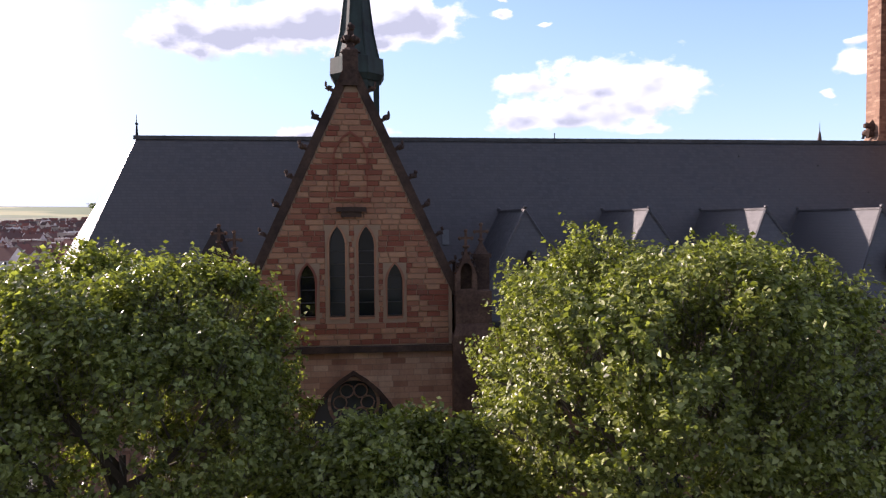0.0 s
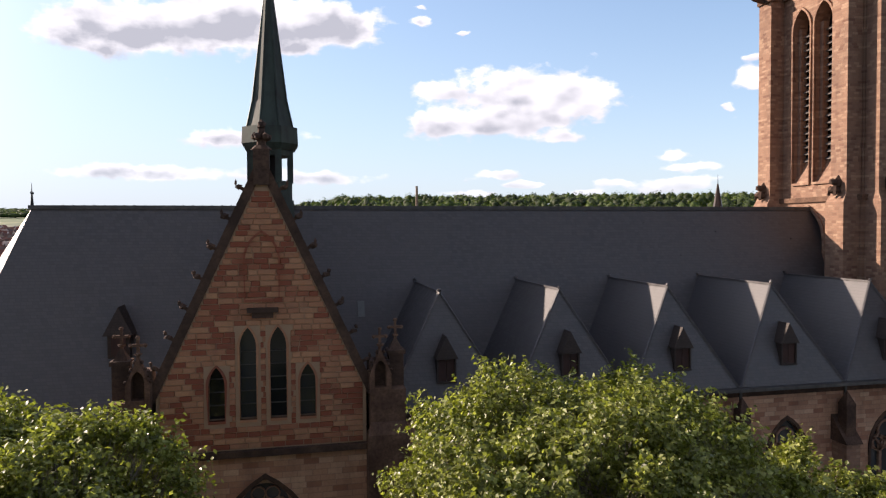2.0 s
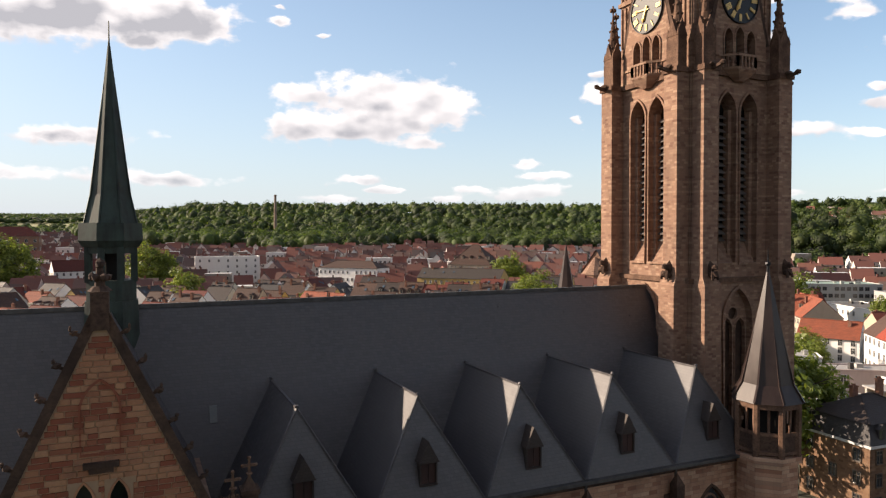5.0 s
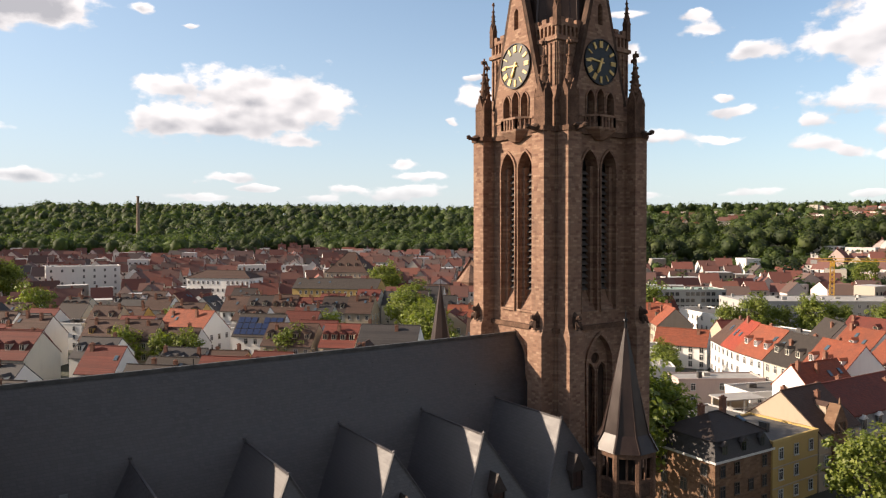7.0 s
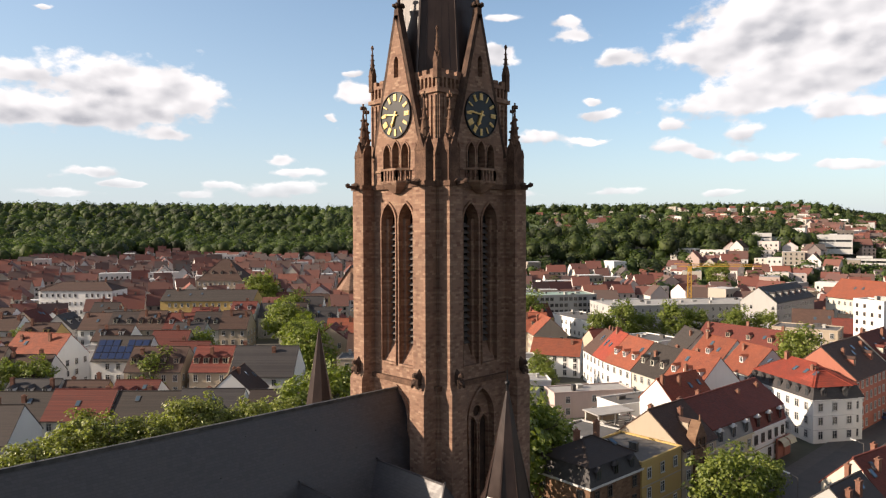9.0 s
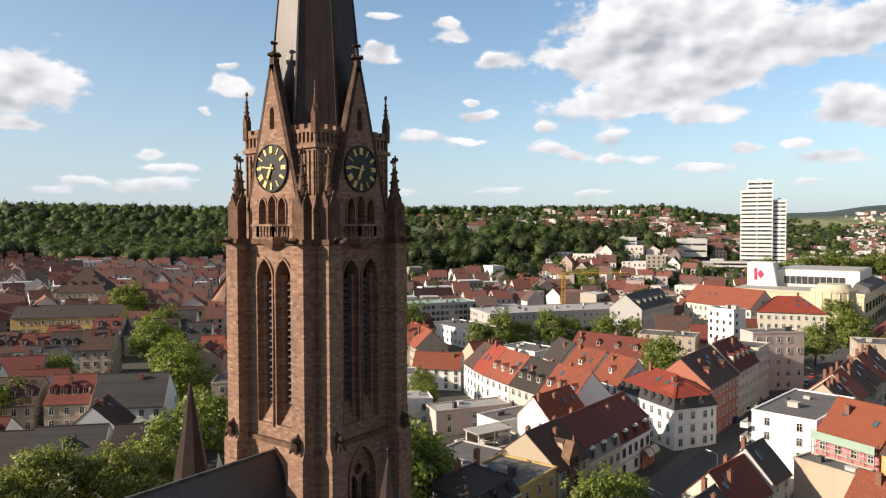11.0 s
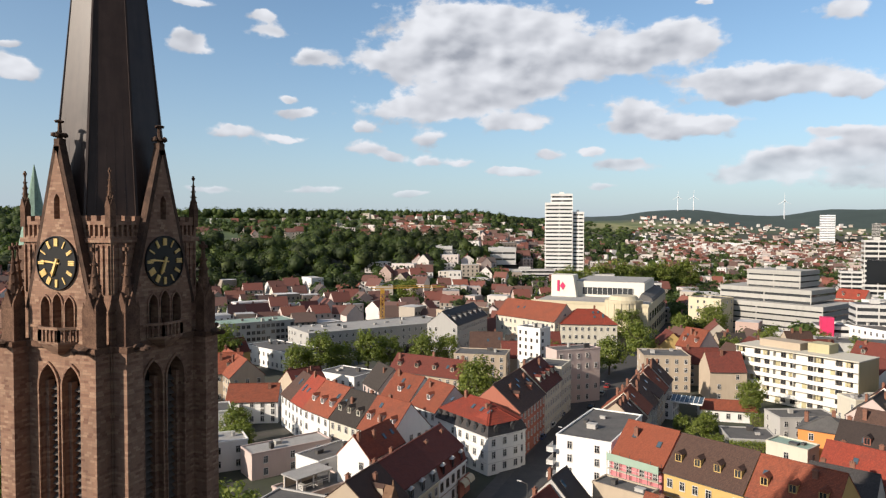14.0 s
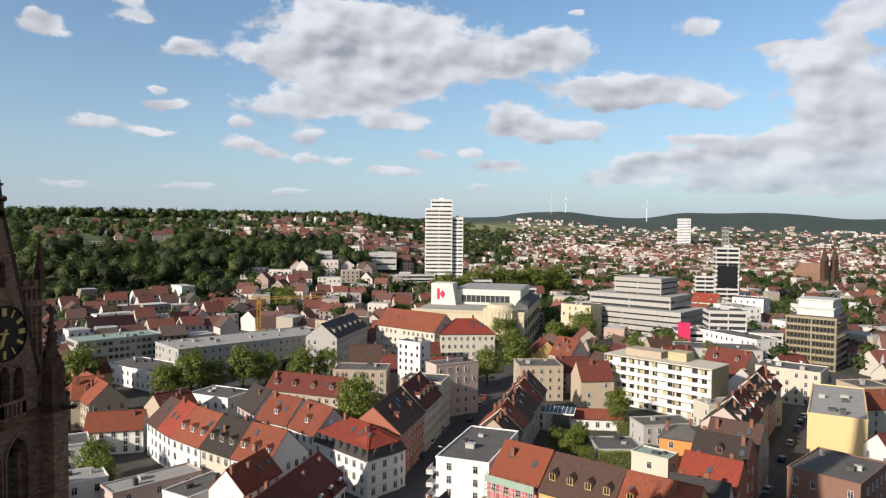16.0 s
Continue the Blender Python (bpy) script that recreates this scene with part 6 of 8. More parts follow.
# -- south of the street --
house(151.5, 33.6, 149.6, 21.7, 25, 11.5, 12.0, "flat", WHITE, FLAT_ROOF, "white block with broad grey flat roof and balconies", 4, 5.2, chimneys=0)
house(145.6, 21.3, 140.4, 10.9, 13, 10.5, 16.4, "gable", ROSE, BROWNRED_TILE, "pink house with orange tiled roof under scaffolding", 3, 2.2, 0, 3, 1)
house(140.2, 10.6, 133.2, -3.0, 13, 10.5, 16.2, "gable", YELLOW, BROWN_TILE, "yellow house with brown roof and arched dormers", 3, 2.3, 4, 0, 1, band=BUFF)
house(133.0, -3.3, 127.0, -16.0, 13, 10.5, 16.0, "gable", YELLOW, ORANGE_TILE, "yellow house with mottled orange roof", 3, 2.3, 3, 1, 1, band=BUFF)
house(101.0, 26.8, 110.6, 25.6, 9, 5.2, 9.3, "gable", GREYW, DARK_SLATE, "low grey house with dark slate roof and chimneys", 2, 2.8, 0, 1, 3)
house(111.5, 27.0, 123.4, 24.6, 9, 6.0, 10.6, "gable", CREAM, OLD_TILE, "cream gabled house with dark red roof and blue skylights", 3, 2.6, 0, 2, 2)
house(123.6, 24.4, 130.6, 23.0, 9, 7.2, 11.8, "gable", GREYW, DARK_SLATE, "grey house with dark slate roof", 3, 2.6, 0, 2, 1)
house(134.0, 23.0, 130.0, 13.0, 5, 8.6, 9.0, "flat", BUFF, FLAT_ROOF, "yard building with blank brown fire wall", 2, 3, faces="")
house(122.0, 14.5, 118.0, 5.0, 9, 6.5, 11.0, "gable", CREAM, ORANGE_TILE, "low rear house with bright orange tiles", 2, 2.6, 0, 1, 1)
for i in range(6):
    x = 176.5 + i * 9.3
    house(x, 18.5 - i * 0.78, x + 9.2, 17.8 - i * 0.78, 11.5, 8.4 + (i % 2) * 0.7, 13.4 + (i % 3) * 0.7, "gable", (BUFF, CREAM, GREYW)[i % 3], (BROWN_TILE, BROWNRED_TILE, BROWN_TILE)[i % 3], "narrow street house with brown tiled roof and tall chimneys", 3, 2.4, 0, 1, 3, group="brown roofed street row")
house(218.0, 13.0, 226.0, 11.5, 7, 5.0, 5.4, "flat", WHITE, FLAT_ROOF, "white rear building with glazed roof terrace", 2, 2.2)
house(220.6, 5.4, 222.4, -10.2, 7, 3.2, 5.2, "gable", WHITE, ORANGE_TILE, "low white garden house with orange tiled roof", 1, 2.8, chimneys=0)
house(252.0, 24.3, 256.0, 9.0, 14, 12, 12.4, "flat", BUFF, FLAT_ROOF, "brown grey corner block with flat roof", 4, 3.0)
house(287.4, 15.4, 279.9, 6.9, 11, 11, 17.5, "gable", PINK, ORANGE_TILE, "pink house with orange roof and white gable dormer", 3, 2.6, 2, 1, 2)
house(268.0, 2.0, 257.0, -7.0, 11, 10, 15.4, "gable", WHITE, BROWN_TILE, "white house with brown tiled roof", 3, 2.4, 0, 0, 1)


def balcony_slab(x1, y1, x2, y2, depth, height, floors):
    """White apartment slab: unbroken balcony fronts, set-back windows and olive wall panels between them."""
    L = math.hypot(x2 - x1, y2 - y1)
    turn = math.degrees(math.atan2(y2 - y1, x2 - x1))
    ob = thing("apartment_slab", "long white apartment slab with continuous balconies and olive panels", "apartment block", at=(x1, y1, GROUND), turn=turn)
    mid = pose(x1, y1, 0, 0, 0, turn) @ Vector((L / 2, depth / 2, 0))
    TAKEN.append((mid.x, mid.y, 18))
    w_ob = part("wall", Shape().box(0, L, 0, depth, 0, height), PALE_STONE, ob)
    part("end_wall", Shape().box(L, L + 0.15, -1.2, depth, 0, height), OLIVE, ob, "olive yellow end wall")
    part("roof", Shape().box(-0.3, L + 0.3, -1.5, depth + 0.2, height, height + 0.35), CREAM, ob)
    part("roof_hut", Shape().box(L * 0.55, L * 0.72, 4, 10, height + 0.3, height + 3.2), OLIVE, ob)
    part("attic", Shape().box(L * 0.15, L * 0.5, 3, 10, height + 0.3, height + 2.6), BUFF, ob)
    fh = height / floors
    wm = window_mesh(1.5, 1.4, FRAME_DARK)
    for fl in range(floors):
        z = fl * fh
        if fl:
            b = part("balcony", Shape().box(0, L, -1.4, 0, z - 0.12, z + 0.08).box(0, L, -1.45, -1.35, z - 0.25, z + 1.0), WHITE, ob, "long white balcony front")
            for k in range(7):
                part("divider", Shape().box(k * L / 6 - 0.06, k * L / 6 + 0.06, -1.35, 0, z + 0.08, z + fh - 0.15), FRAME, b)
        for k in range(9):
            x = (k + 0.5) * L / 9
            add_window(w_ob, wm, x + (0.6 if k % 2 else -0.6), 0, z + 0.95, 0)
            if (k + fl) % 2:
                part("wall_panel", Shape().box(x - 2.0, x - 0.5, -0.06, 0, z + 0.15, z + 2.5), OLIVE, w_ob)


balcony_slab(258.5, -6.2, 237.3, -38.6, 12, 17.3, 6)
house(240.5, -38.5, 245.0, -43.0, 10, 14, 14.4, "flat", OLIVE, FLAT_ROOF, "olive yellow stair end of the apartment slab", 5, 3.0)
house(208.0, -15.0, 214.0, -30.0, 9, 5.5, 5.9, "flat", GREYW, FLAT_ROOF, "low grey yard building with flat roof", 2, 3.0)
house(228.0, -36.0, 240.0, -60.0, 8, 7.5, 7.9, "flat", CREAM, GRAVEL_ROOF, "long low cream school wing with ribbon windows", 2, 2.4)
house(187.0, -17.0, 184.0, -28.0, 11, 9.0, 11.4, "hip", OCHRE, FLAT_ROOF, "bright orange house with curved grey roof", 3, 5.2, 0, 0, 2)
house(177.5, -9.5, 173.0, -17.5, 6, 7.6, 8.0, "flat", CREAM, GREEN_METAL, "small cream annexe with pale rounded roof", 2, 4.2, chimneys=0)
house(187.0, -2.0, 189.5, -13.5, 11, 4.4, 4.8, "flat", GREYW, FLAT_ROOF, "low ivy covered yard building with grey flat roof", 1, 4.2)
house(146.5, -13.5, 142.5, -24.5, 10, 7.2, 12.0, "gable", GREYW, DARK_SLATE, "grey house with ribbed dark slate roof", 3, 2.6, 0, 2, 2)
house(158.5, -17.5, 153.0, -28.5, 10, 8.6, 13.2, "gable", TERRA, RED_TILE, "terracotta house with bright red tiled roof", 3, 2.5, 0, 1, 2)
house(168.5, -21.5, 163.0, -32.5, 10, 10.4, 15.2, "gable", TERRA, SLATE_BROWN, "red house with dark roof and roof terraces", 3, 2.5, 1, 2, 2)
house(179.5, -26.5, 174.0, -37.5, 10, 10.6, 15.6, "gable", BUFF, BROWN_TILE, "tall house with dark brown roof and gable window", 3, 2.5, 0, 2, 2)
for i in range(1, 6):
    x = 178.5 + i * 11.6
    y = -33.6 - i * 4.7
    house(x, y + 0.0, x + 10.8, y - 4.4, 11, 10.2 + (i % 2) * 1.2, 15.4 + (i % 3) * 0.7, "gable", (ROSE, PINK, WHITE, BUFF, TERRA, GREYW)[i], (BROWN_TILE, GREY_TILE, OLD_TILE)[i % 3], "tall terrace house on the parking street", 4, 2.4, 2, 1, 2, group="parking street terrace")
house(199.5, -55.3, 195.2, -68.1, 40, 14, 14.4, "flat", SANDPLASTER, GRAVEL_ROOF, "apartment block with blank sand yellow wall and white roof", 5, 3.0, faces="rb", chimneys=0)
house(171.5, -43.0, 163.0, -55.0, 20, 8.4, 8.8, "flat", BRICKY, FLAT_ROOF, "low brick corner building with grey roof and roof garden", 2, 2.8)
house(275.4, -60.0, 265.4, -79.0, 14, 12, 12.4, "flat", CREAM, FLAT_ROOF, "cream corner block with set-back attic", 4, 2.6)
# -- middle distance landmarks --
house(278.7, 103.2, 318.0, 102.4, 14, 15, 20.5, "gable", GREYW, DARK_SLATE, "long grey office wing with dark slate roof", 4, 2.6, 6, 4, 0, category="office")
house(322.7, 99.4, 305.0, 67.0, 16, 15, 22, "gable", CREAM, ORANGE_TILE, "long cream office house with broad orange roof", 4, 2.6, 0, 2, 0, category="office")
house(306.0, 64.6, 313.0, 41.0, 16, 14, 20, "hip", CREAM, RED_TILE, "cream house with hipped red roof and skylights", 4, 2.6, 0, 6, 1, category="office")
house(258.0, 210.2, 287.2, 190.0, 16, 12, 12.4, "flat", GREYW, GREEN_METAL, "long grey office block with pale green roof", 4, 2.2, category="office", frame_mat=FRAME_DARK, win=(1.5, 1.4))
house(243.4, 185.5, 231.0, 153.4, 16, 7, 7.4, "flat", WHITE, FLAT_ROOF, "low white hall with flat roof and white roof hut", 2, 3.0, category="hall")
house(262.0, 166.0, 322.7, 121.8, 26, 10, 10.4, "flat", GREYW, GRAVEL_ROOF, "broad grey parking deck with roof railings", 3, 3.2, category="parking deck")
house(330, 118, 352, 112, 18, 14, 14.4, "flat", BUFF, FLAT_ROOF, "beige office block with set back top", 4, 2.6, category="office")


def department_store():
    ob = thing("department_store", "pale stone department store with terraced roofs and round corner tower", "store", at=(352, 89, GROUND), turn=-92)
    # local: x along the front, y away
    TAKEN.append((395, 60, 44))
    part("lower_block", Shape().box(0, 58, 0, 84, 0, 19), LIGHT_STONE, ob)
    part("roof_deck", Shape().box(1, 57, 1, 83, 19, 19.3), GRAVEL_ROOF, ob)
    part("parapet", Shape().box(-0.3, 58.3, -0.3, 0.3, 18.4, 20), LIGHT_STONE, ob)
    part("upper_block", Shape().box(14, 52, 34, 78, 19.2, 27.5), PALE_STONE, ob)
    part("upper_roof", Shape().box(14.6, 51.4, 34.6, 77.4, 27.5, 27.8), GRAVEL_ROOF, ob)
    head = part("sign_tower", Shape().hexa([(3, 28, 19.2), (17, 28, 19.2), (17, 40, 19.2), (3, 40, 19.2)], [(3, 28, 31), (15, 28, 31), (15, 40, 31), (3, 40, 31)]), PALE_STONE, ob)
    mark = Shape().box(6.4, 7.6, 27.6, 28.0, 22.2, 28.2).hexa([(7.9, 27.6, 25.2), (9.4, 27.6, 23.0), (10.9, 27.6, 25.2), (9.4, 27.6, 27.4)], [(7.9, 28.0, 25.2), (9.4, 28.0, 23.0), (10.9, 28.0, 25.2), (9.4, 28.0, 27.4)])
    part("emblem", mark, MAGENTA, head, "red angular emblem")
    win = Shape().box(19, 46, 33.8, 34.1, 20.6, 24.4)
    part("ribbon_window", win, GLASS, ob)
    for k in range(11):
        part("mullion", Shape().box(19 + k * 2.7, 19.2 + k * 2.7, 33.6, 33.8, 20.6, 24.4), FRAME, ob)
    tower_ = part("corner_tower", Shape().ring(46, 3, 9, 9, 0, 21.5, 24).ring(46, 3, 9.3, 9.3, 20.2, 20.9, 24).ring(46, 3, 7.5, 6.2, 21.5, 23.5, 24), LIGHT_STONE, ob)
    for k in range(9):
        a = math.pi + k * math.pi / 8
        x, y = 46 + 9.02 * math.cos(a), 3 + 9.02 * math.sin(a)
        part("pilaster", Shape().ring(x, y, 0.4, 0.4, 0, 20, 6), LIGHT_STONE, tower_)
    part("roof_slope", Shape().hexa([(50, 20, 19.2), (58, 20, 19.2), (58, 84, 19.2), (50, 84, 19.2)], [(52, 22, 23), (57, 22, 21), (57, 82, 21), (52, 82, 23)]), FLAT_ROOF, ob)
    for k in range(7):
        part("facade_window", Shape().box(57.98, 58.1, 6 + k * 11, 13 + k * 11, 4, 8), GLASS, ob)
        part("facade_window", Shape().box(57.98, 58.1, 6 + k * 11, 13 + k * 11, 11, 15), GLASS, ob)


department_store()


def banded_block(name, x1, y1, turn, sizes, label, category, wall, base=None, pitch=3.4, band_half=0.75):
    """An office building of stacked storeys: pale bands with recessed dark glass between; sizes: (x0, x1, y0, y1, z0, z1) steps."""
    base = rise(x1, y1) if base is None else base
    ob = thing(name, label, category, at=(x1, y1, base), turn=turn)
    m = pose(x1, y1, 0, 0, 0, turn)
    for x0, xb, y0, yb, z0, z1 in sizes:
        c = m @ Vector(((x0 + xb) / 2, (y0 + yb) / 2, 0))
        TAKEN.append((c.x, c.y, 0.45 * math.hypot(xb - x0, yb - y0)))
        part("glass_core", Shape().box(x0 + 0.5, xb - 0.5, y0 + 0.5, yb - 0.5, z0, z1 - 0.2), GLASS, ob)
        n = max(1, round((z1 - z0) / pitch))
        for k in range(n + 1):
            z = z0 + k * (z1 - z0) / n
            part("floor_band", Shape().box(x0, xb, y0, yb, z - band_half, z + band_half), wall, ob)
        part("roof_deck", Shape().box(x0 + 0.6, xb - 0.6, y0 + 0.6, yb - 0.6, z1 + 0.7, z1 + 0.82), FLAT_ROOF, ob)
        for x in (x0 + 0.2, (x0 + xb) / 2, xb - 0.7):
            part("pier", Shape().box(x, x + 0.5, y0 + 0.15, y0 + 0.6, z0, z1), wall, ob)
        part("roof_hut", Shape().box(x0 + (xb - x0) * 0.4, x0 + (xb - x0) * 0.6, y0 + (yb - y0) * 0.4, y0 + (yb - y0) * 0.65, z1 + 0.7, z1 + 2.6), wall, ob)
    return ob


banded_block("town_hall_tower", 604.0, 140.0, -76, [(0, 24, 0, 16, 0, 78), (24, 34, 3, 19, 0, 70), (5, 24, 3, 14, 78.8, 86)], "tall white municipal high-rise with dark window bands", "high-rise", WHITE, GROUND, 3.4, 1.05)
banded_block("ministry_block", 409, 10, -120, [(0, 66, 0, 34, 0, 18), (10, 58, 6, 34, 18, 25), (22, 50, 12, 34, 25, 34)], "stepped grey concrete office complex with window bands", "office", CONCRETE, None, 3.1, 1.1)
glass_office = banded_block("glass_office", 345, -88.6, -120, [(0, 21, 0, 24, 0, 23)], "dark bronze glass office with white top storeys", "office", BRONZE, None, 3.3, 0.55)
part("top_storey", Shape().box(4, 19, 3, 18, 23.7, 27.0).box(3.4, 19.6, 2.4, 18.6, 27.0, 27.6).box(4.5, 18.5, 3.5, 17.5, 27.6, 30.6).box(4, 19, 3, 18, 30.6, 31.2), FRAME, glass_office, "white set-back top storeys")
for k in range(14):
    part("fin", Shape().box(0.6 + k * 1.5, 0.75 + k * 1.5, -0.25, 0.5, 0, 23), BRONZE, glass_office)
banded_block("white_office", 356, -42, -86, [(0, 50, 0, 14, 0, 12), (16, 34, 2, 14, 12.8, 22)], "white terraced apartment building", "apartment block", FRAME)
banded_block("billboard_tower", 556.7, -95.8, -92, [(0, 17, 0, 14, 0, 48), (-14, 0, 2, 14, 0, 26)], "white office tower with large dark panel", "office", FRAME)
banded_block("far_highrise", 2576, -327, -98, [(0, 45, 0, 20, 0, 94)], "distant pale blue and white high-rise", "high-rise", TURBINE, 4, 5.5, 1.7)
banded_block("far_highrise", 1867, -344, -100, [(0, 17, 0, 16, 0, 67)], "distant slim grey high-rise", "high-rise", CONCRETE)
banded_block("slab_block", 470, 560, -50, [(0, 60, 0, 14, 0, 30)], "distant long grey apartment slab", "apartment block", CONCRETE, 26)
banded_block("long_office", 560, 172, -70, [(0, 50, 0, 11, 0, 12)], "long white office building with regular windows", "office", FRAME, 9)
banded_block("factory_hall", 565.4, 234.2, -69, [(0, 20, 0, 26, 0, 12), (20, 38, 4, 30, 0, 9)], "white factory halls with flat roofs below the slope", "hall", FRAME, None, 4.5, 1.5)
banded_block("factory_hall", 585, 186, -69, [(0, 24, 0, 30, 0, 11)], "low grey white hall with flat roof", "hall", FRAME, None, 5.5, 1.9)
banded_block("bank_block", 520, 95, -76, [(0, 26, 0, 20, 0, 20), (30, 60, 0, 20, 0, 14)], "white and grey office blocks", "office", FRAME)
part_panel = tagged(new("display_panel", Shape().box(-7, 7, -0.2, 0.2, 0, 16).mesh("display_panel", GLASS)), "large dark panel on a white office tower", "panel")
part_panel.matrix_basis = pose(556.3, -104.4, GROUND + 19, 0, 0, -92)
box_ = tagged(new("magenta_tower", Shape().box(0, 5, 0, 5, 0, 17).mesh("magenta_tower", MAGENTA)), "magenta red lift tower beside white flats", "tower")
box_.matrix_basis = pose(352, -43.5, rise(352, -43), 0, 0, -86)



house(392.0, 14.0, 384.0, -2.0, 14, 20, 20.4, "flat", LIGHT_STONE, FLAT_ROOF, "beige stair block before the stepped offices", 6, 3.4, category="office")
house(406.0, -13.5, 396.5, -28.0, 22, 11, 11.4, "flat", WHITE, GRAVEL_ROOF, "low white shop building with pale flat roof", 3, 5.5, category="shop")
house(444.0, -75.0, 424.0, -84.0, 16, 17, 17.4, "flat", WHITE, GRAVEL_ROOF, "white apartment house with rounded balconies", 5, 3.4, category="apartment block")
house(456.0, -88.0, 448.0, -104.0, 16, 20, 20.4, "flat", WHITE, FLAT_ROOF, "white apartment house with stepped top", 6, 3.4, category="apartment block")
house(367.0, -48.8, 330.0, -73.0, 13, 13, 13.4, "flat", WHITE, FLAT_ROOF, "long white flats with dark flat roof", 4, 3.0, category="apartment block")
house(311.0, -37.0, 310.5, -71.0, 16, 11.5, 11.9, "flat", GREYW, FLAT_ROOF, "long grey commercial block with flat roof", 3, 3.2, category="shop")
house(520.0, -73.0, 510.5, -88.5, 12, 11, 16.5, "gable", CREAM, RED_TILE, "cream house with bright red roof", 3, 2.8, 2, 1, 1)
house(290.0, -44.0, 281.0, -58.0, 13, 10, 15, "gable", CREAM, OLD_TILE, "cream house with dark red hipped roof", 3, 2.6, 2, 1, 2)


def scaffold():
    ob = thing("scaffold", "steel scaffold with pale green debris net before a pink facade", "scaffold", at=(145.6, 21.3, GROUND), turn=math.degrees(math.atan2(10.9 - 21.3, 140.4 - 145.6)))
    for k in range(6):
        for y in (-1.3, -0.35):
            part("pole", Shape().box(k * 2.3, k * 2.3 + 0.09, y, y + 0.09, 0, 11.9), LEAD, ob)
    for fl in range(5):
        z = 2.1 + fl * 2.1
        part("plank", Shape().box(0, 11.6, -1.25, -0.3, z, z + 0.08), CREAM, ob)
        part("rail", Shape().box(0, 11.6, -1.36, -1.3, z + 1.0, z + 1.07), FRAME, ob)
    part("debris_net", Shape().box(0, 11.6, -1.42, -1.38, 10.2, 11.7), GREEN_METAL, ob, "pale green net")


scaffold()


def corner_balcony(z):
    ob = thing("balcony", "small white balcony at the corner of a white block", "balcony", "corner balconies", at=(151.2, 33.9, z), turn=-5)
    part("slab", Shape().box(-1.2, 3.4, 0.0, 1.5, 0, 0.16), WHITE, ob)
    part("parapet", Shape().box(-1.2, 3.4, 1.42, 1.5, 0.16, 1.05).box(-1.2, -1.12, 0.0, 1.42, 0.16, 1.05), FRAME, ob)


for z in (2.6, 5.4, 8.2):
    corner_balcony(z)


def glazed_roof():
    ob = thing("glass_canopy", "sloping glass roof with pale bars over a terrace", "glass roof", at=(218.0, 13.6, 5.3), turn=-98)
    part("pane", Shape().hexa([(0, 0, 0), (9, 0, 0), (9, 4, 1.2), (0, 4, 1.2)], [(0, 0, 0.05), (9, 0, 0.05), (9, 4, 1.25), (0, 4, 1.25)]), SKYLIGHT, ob)
    for k in range(8):
        part("bar", Shape().bar((k * 9 / 7, 0, 0.08), (k * 9 / 7, 4, 1.28), 0.14), WHITE, ob)
    part("front_beam", Shape().box(0, 9, -0.1, 0.1, -0.3, 0.1), WHITE, ob)


glazed_roof()
# -- the quarter behind the nave --
house(120.6, 300.1, 148.8, 270.9, 13, 13.5, 17.5, "gable", YELLOW, GREY_TILE, "long yellow apartment house with grey roof", 4, 2.6, 0, 3, 2)
house(45.4, 221.8, 54.8, 206.7, 13, 9.0, 15.0, "gable", WHITE, ORANGE_TILE, "buff house with orange tiled roof and balcony", 3, 2.8, 0, 2, 2)
sol = house(62.0, 199.4, 72.4, 189.1, 11, 9.0, 14.6, "gable", WHITE, GREY_TILE, "white house with solar panels on its roof", 3, 2.6, 0, 0, 1)
for i in range(7):
    for j in range(3):
        k = (14.6 - 9.0) / 5.5
        tl = math.degrees(math.atan(k))
        y = 0.75 + j * 1.5
        if i == 3 and j == 2:
            continue
        pn = part("solar_panel", Shape().box(-0.88, 0.88, -0.96, 0.96, 0, 0.06).box(-0.93, 0.93, -1.0, 1.0, -0.03, 0.02, 1), (SOLAR, LEAD), sol, "blue solar panel")
        pn.matrix_basis = pose(1.3 + i * 2.0, y, 9.0 - rise(62, 199) + 0.1 + y * k + 0.34, tl, 0, 0)
house(79.8, 156.6, 90.9, 145.5, 13, 8.5, 14.6, "gable", WHITE, DARK_SLATE, "white house with black slate roof", 3, 2.8, 0, 0, 2)
house(74.4, 166.6, 81.3, 159.7, 12, 9, 14.2, "gable", BUFF, OLD_TILE, "house with dark red roof and white dormers", 3, 2.5, 4, 0, 1)
house(63, 178, 73, 168, 12, 9, 14, "gable", BUFF, BROWN_TILE, "house with brown tiled roof and small dormers", 3, 2.5, 4, 1, 1)
house(89.3, 363.2, 113.5, 337.9, 14, 16, 19.6, "hip", WHITE, BROWN_TILE, "white school with tall windows and brown roof", 4, 2.6, 0, 0, 1, category="school")
house(32.0, 431.0, 69.0, 429.0, 14, 20, 20.4, "flat", WHITE, GRAVEL_ROOF, "white apartment block with balconies", 5, 4.6)
house(-137, 700, -78, 701, 20, 32, 40.5, "hip", STONE, OLD_TILE, "large sandstone school with long dark red hipped roof", 3, 6.0, 0, 0, 2, category="school", win=(2.2, 2.6))
house(-128, 420, -75, 421, 16, 25.5, 26.0, "flat", BUFF, FLAT_ROOF, "broad brown office block with ribbon windows", 6, 4.4, category="office", win=(3.4, 1.7))
house(-40, 420, -18, 426, 12, 14.0, 19.5, "gable", WHITE, OLD_TILE, "white house with pale balconies and dark red roof", 4, 3.0, 0, 0, 1)
